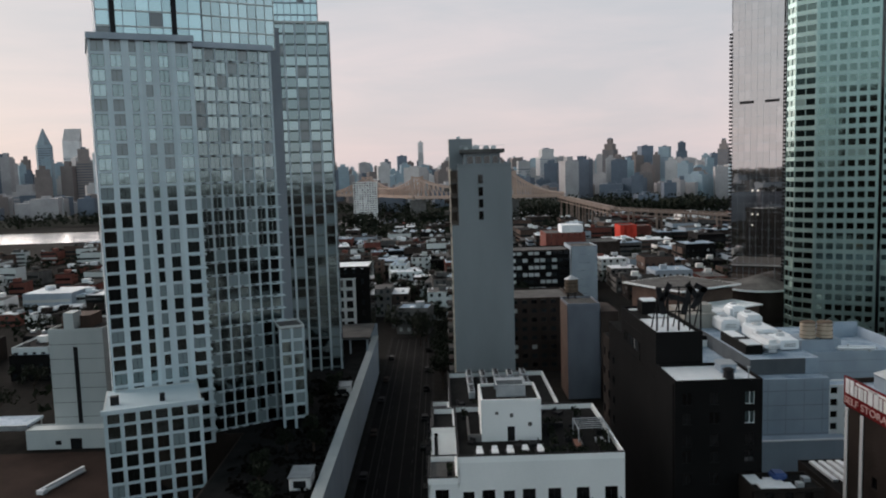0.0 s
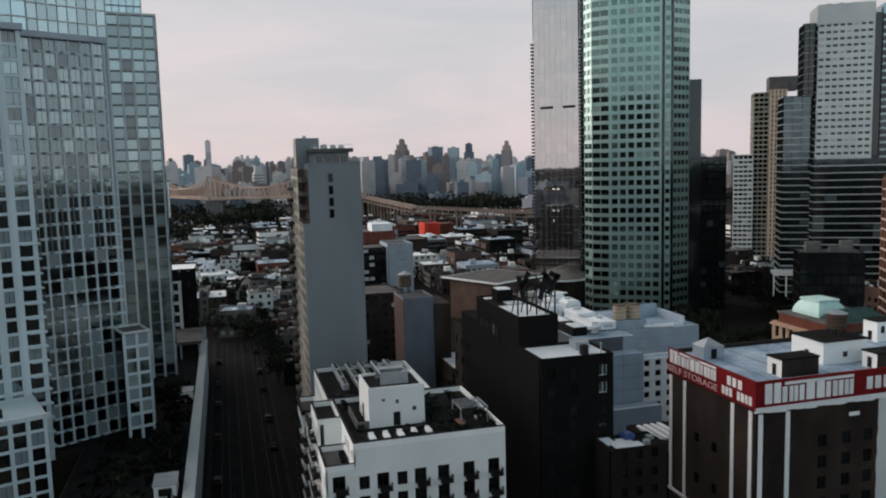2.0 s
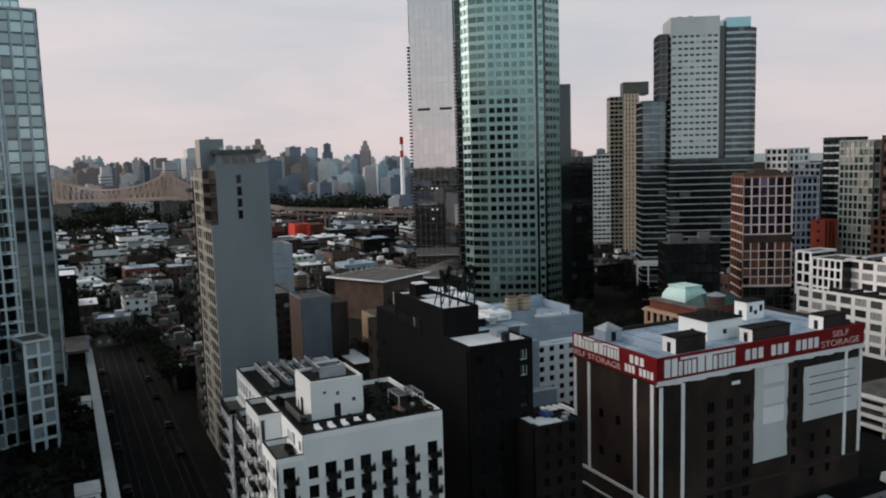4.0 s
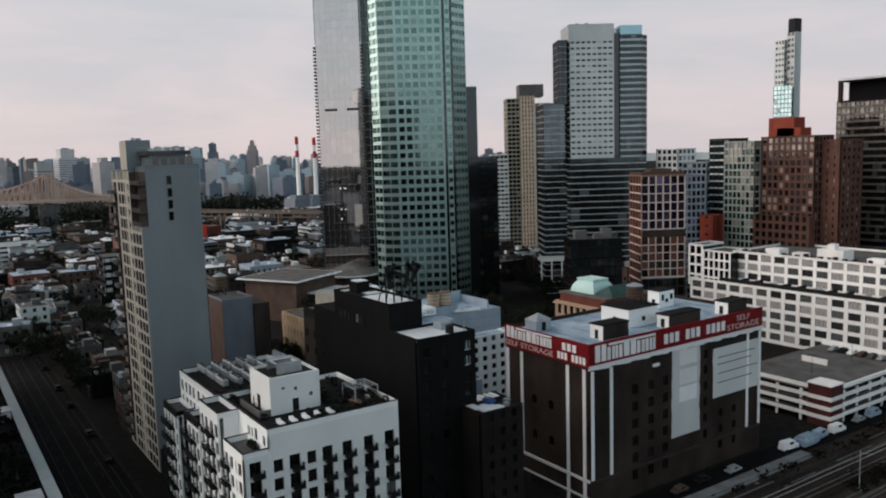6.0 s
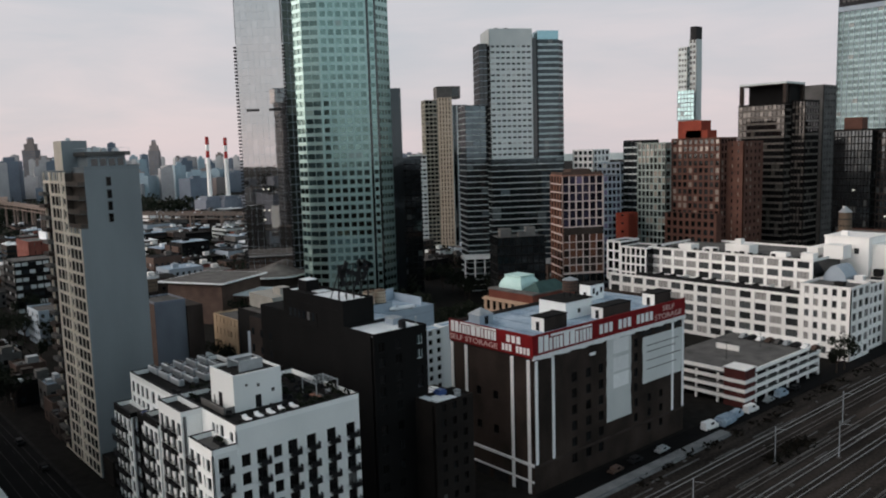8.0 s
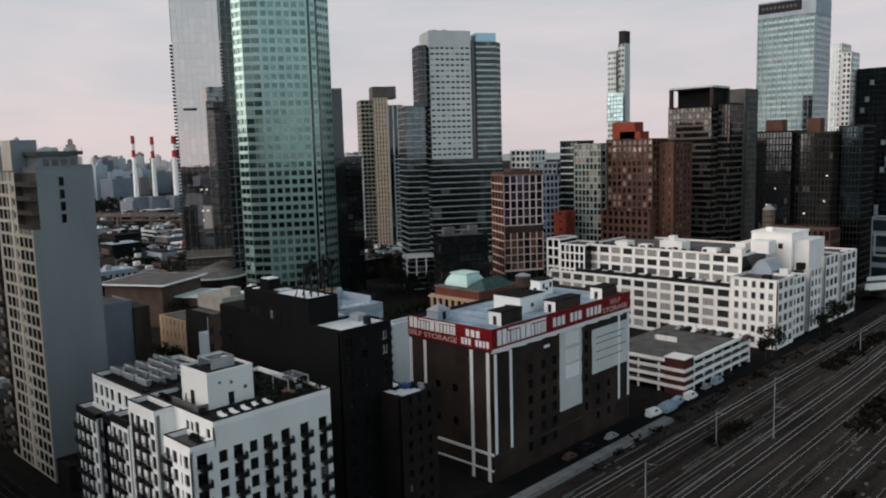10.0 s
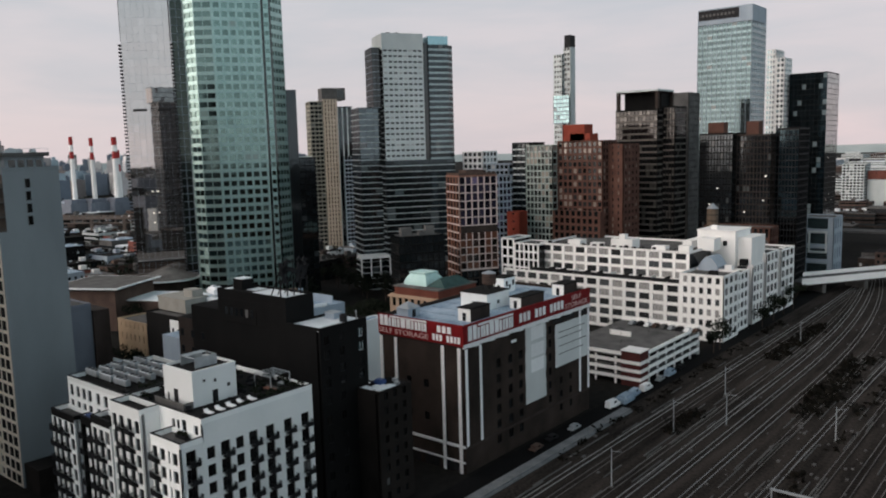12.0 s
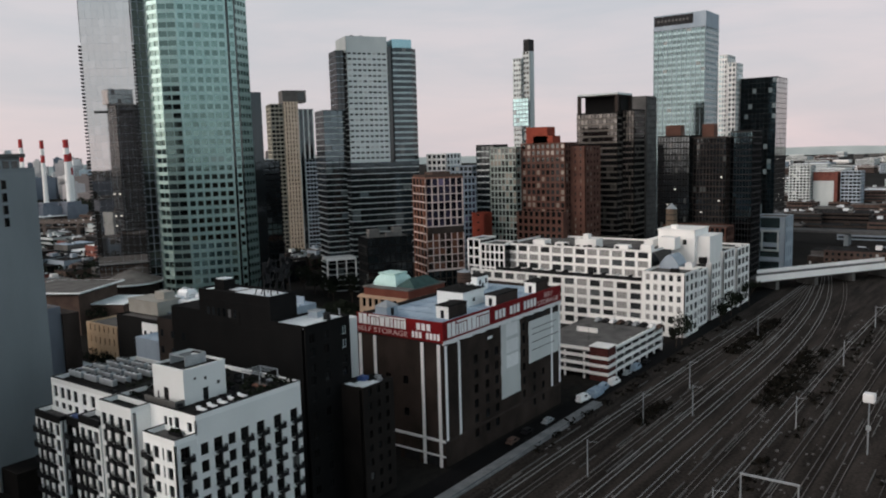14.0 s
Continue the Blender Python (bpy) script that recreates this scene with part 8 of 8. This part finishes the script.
for p, q in zip(line, line[1:]):
    m, w = plane((p.x, p.y), (q.x, q.y))
    tilt = Matrix.Rotation(-math.atan2(q.z - p.z, w), 4, "Y")
    bm = bmesh.new()
    box(bm, 0, w + 1, -8, 8, -1.6, 0, Matrix.Translation((0, 0, p.z)) @ m @ tilt)
    box(bm, 0, w + 1, -7.6, -6.8, -5.4, -4.4, Matrix.Translation((0, 0, p.z)) @ m @ tilt)
    for k in range(int(w / 7)):
        box(bm, 7 * k, 7 * k + 0.9, -7.6, -6.8, -4.4, -1.6, Matrix.Translation((0, 0, p.z)) @ m @ tilt)
    part("deck", bm, VIADUCT, vd)
    bm = bmesh.new()
    k = 0.0
    while k < w:
        box(bm, k, k + 4.6, -8.1, -7.7, 0.3, 2.0, Matrix.Translation((0, 0, p.z)) @ m @ tilt)
        k += 6
    box(bm, 0, w, -8.2, -7.6, 2.0, 2.5, Matrix.Translation((0, 0, p.z)) @ m @ tilt)
    part("railing", bm, VIADUCT, vd)
    n = int(w / 26)
    for k in range(n):
        c = p.lerp(q, (k + 0.5) / n)
        for off in (-6, 6):
            bm = bmesh.new()
            box(bm, -0.9, 0.9, off - 0.9, off + 0.9, 0, c.z - 1.6, Matrix.Translation((c.x, c.y, 0)) @ Matrix.Rotation(math.atan2(q.y - p.y, q.x - p.x), 4, "Z"))
            part("bent", bm, VIADUCT, vd)

# ---- power station chimneys ----
REDP = surface("chimney_red", (0.30, 0.03, 0.03), (0.40, 0.05, 0.05), 0.7)
for x, y, h, w in ((-757.6, 272, 99.5, 3.0), (-748.6, 290, 98, 3.0), (-738, 311, 98.5, 4.2), (-741, 316, 84, 3.0)):
    root = thing("power_station_chimney", "tall white chimney with red bands at the top", "chimney", x, y, 0, group="power station chimneys")
    bm = bmesh.new()
    rod(bm, (0, 0, 0), (0, 0, h - 24), w, w * 0.72, 14)
    part("shaft", bm, CREAM, root)
    for k, (a, b) in enumerate(((24, 16), (16, 9), (9, 0))):
        bm = bmesh.new()
        rod(bm, (0, 0, h - a), (0, 0, h - b), w * 0.72, w * 0.68, 14)
        part("band", bm, (REDP, CREAM, REDP)[k], root)
    if h > 90:
        boxes("boiler_house", [(-18, 14, -12, 12, 0, 27), (-12, 8, -8, 8, 27, 31)], SLATE, root)
        boxes("roof_vent", [(-15, -9, -9, 9, 27, 29)], BLUEGREY, root)

# ---- far skyline across the river ----
SK = [surface(f"far_facade_{n}", c, tuple(v * 1.3 for v in c), 0.7, scale=0.05, fine=0.3, bump=0.0, spread=0.35) for n, c in (("stone", (0.31, 0.297, 0.30)), ("slate", (0.115, 0.137, 0.17)), ("glass", (0.21, 0.265, 0.30)), ("brick", (0.20, 0.172, 0.165)), ("white", (0.47, 0.46, 0.46)))]


def far_tower(bearing, dist, wide, h, paint, style, name="skyline_tower"):
    """A far tower with set-backs and floor strips, seen from the camera's ground at (107, -100)."""
    a = radians(bearing)
    root = thing(name, "distant city tower across the river", "tower", 107 - math.sin(a) * dist, -100 + math.cos(a) * dist, 0, bearing + rng.uniform(-25, 25), group="far skyline")
    w = wide / 2
    rows = [(-w, w, -w, w, 0, h * (1.0 if style in (0, 4) else 0.78))]
    if style == 1:
        rows.append((-w * 0.7, w * 0.7, -w * 0.7, w * 0.7, h * 0.78, h))
    if style == 2:
        rows += [(-w * 0.75, w * 0.75, -w * 0.75, w * 0.75, h * 0.78, h * 0.9), (-w * 0.4, w * 0.4, -w * 0.4, w * 0.4, h * 0.9, h)]
    boxes("shaft", rows, paint, root)
    n = int(h * 0.76 / 7)
    boxes("floor_strip", [(-w - 0.3, w + 0.3, -w - 0.3, w + 0.3, 7 * k + 3, 7 * k + 5.4) for k in range(2, n, 1)], SK[1], root, kind="stuff")
    if style == 3:
        bm = bmesh.new()
        rod(bm, (0, 0, h * 0.78), (0, 0, h), w, w * 0.08, 4)
        part("spire", bm, paint, root)
    if style == 4:
        bm = bmesh.new()
        v = [bm.verts.new(c) for c in ((-w, -w, h), (w, -w, h), (w, w, h), (-w, w, h), (-w, w, h + w * 1.7), (w, w, h + w * 1.7))]
        for f in ((0, 1, 5, 4), (3, 2, 1, 0), (2, 3, 4, 5), (0, 4, 3), (1, 2, 5)):
            bm.faces.new([v[i] for i in f])
        part("slanted_top", bm, paint, root)
    boxes("roof_plant", [(-w * 0.3, w * 0.3, -w * 0.3, w * 0.3, rows[-1][5], rows[-1][5] + h * 0.03)], SK[1], root)


for b, dist, wide, h, p, s in ((113.9, 2600, 46, 182, 4, 4), (115.6, 2700, 42, 226, 2, 3), (119.0, 2400, 44, 160, 1, 1), (113.2, 2300, 40, 150, 3, 1), (97.0, 2700, 36, 128, 0, 2), (91.9, 2900, 34, 118, 1, 0), (90.6, 3300, 20, 178, 4, 0), (77.0, 2700, 38, 148, 3, 2), (74.6, 2700, 40, 122, 1, 0), (73.3, 2700, 34, 118, 2, 0), (72.2, 2800, 34, 132, 1, 1), (81.5, 2800, 60, 125, 4, 1), (69.5, 3000, 34, 140, 3, 2)):
    far_tower(b, dist, wide, h, SK[p], s)
def fill_height(b, dist):
    return (52 + 0.013 * dist) * rng.uniform(0.5, 1.12) * (1.5 if b > 108 else 0.82 if b < 72 else 1.0)


for k in range(44):
    b, dist = rng.uniform(46, 123), rng.uniform(1700, 3600)
    far_tower(b, dist, rng.uniform(22, 46), fill_height(b, dist) * 1.12, rng.choice(SK), rng.choice((0, 0, 1, 1, 2, 2)))
# the uncountable rest of the far city, one object for each kind of facade
for kind_, paint in enumerate(SK):
    bm = bmesh.new()
    for k in range(95):
        b, dist = rng.uniform(44, 124), rng.uniform(1450, 4200)
        a, w, h = radians(b), rng.uniform(7, 18), fill_height(b, dist)
        m = Matrix.Translation((107 - math.sin(a) * dist, -100 + math.cos(a) * dist, 0)) @ Matrix.Rotation(a + rng.uniform(-0.5, 0.5), 4, "Z")
        box(bm, -w, w, -w, w, 0, h, m)
        box(bm, -w * 0.5, w * 0.4, -w * 0.5, w * 0.5, h, h * rng.uniform(1.02, 1.12), m)
        if k % 2 and kind_ in (0, 1, 3):
            b2, d2 = radians(rng.uniform(44, 124)), rng.uniform(1340, 1900)
            w2, h2 = rng.uniform(9, 22), rng.uniform(16, 46)
            m2 = Matrix.Translation((107 - math.sin(b2) * d2, -100 + math.cos(b2) * d2, 0)) @ Matrix.Rotation(b2 + rng.uniform(-0.5, 0.5), 4, "Z")
            box(bm, -w2, w2, -w2, w2, 0, h2, m2)
            box(bm, -w2 * 0.3, w2 * 0.4, -w2 * 0.3, w2 * 0.3, h2, h2 + 4, m2)
        for j in range(int(h / 9)):
            box(bm, -w - 0.2, w + 0.2, -w - 0.2, w + 0.2, 9 * j + 3, 9 * j + 5.5, m)
    tagged(new("far_city", mesh("far_city", bm, paint)), "distant city blocks and towers across the river", "skyline", kind="stuff")
# far bank, woods and hills on the horizon
def ridge(name, label, d0, low_, high_, b0, b1, mat_, seed, cat):
    rr = random.Random(seed)
    bm = bmesh.new()
    last = None
    n = 160
    for i in range(n + 1):
        a = radians(b0 + (b1 - b0) * i / n)
        z = low_ + (high_ - low_) * noise.fractal(Vector((i * 0.09, seed, 0)), 1.0, 2.0, 4) + rr.uniform(0, 0.06) * high_
        c, s = -math.sin(a), math.cos(a)
        ring = [bm.verts.new((107 + c * (d0 + dd), -100 + s * (d0 + dd), zz)) for dd, zz in ((0, 0), (40, max(2, z)), (160, max(2, z * 0.9)), (240, 0))]
        if last:
            for j in range(3):
                bm.faces.new((last[j], ring[j], ring[j + 1], last[j + 1]))
        last = ring
    tagged(new(name, mesh(name, bm, mat_)), label, cat, kind="structure")


ridge("backdrop_woods", "dark wooded far bank of the river", 1330, 9, 17, 70, 128, LEAF, 3, "backdrop")
# the hills' pale blue-green colour has the distance haze mixed into it
ridge("backdrop_hills", "low hazy hills at the horizon", 4550, 40, 54, -70, 130, surface("haze_tinted_hills", (0.27, 0.31, 0.31), (0.36, 0.40, 0.40), 0.9, scale=0.01, bump=0.0), 5, "backdrop")
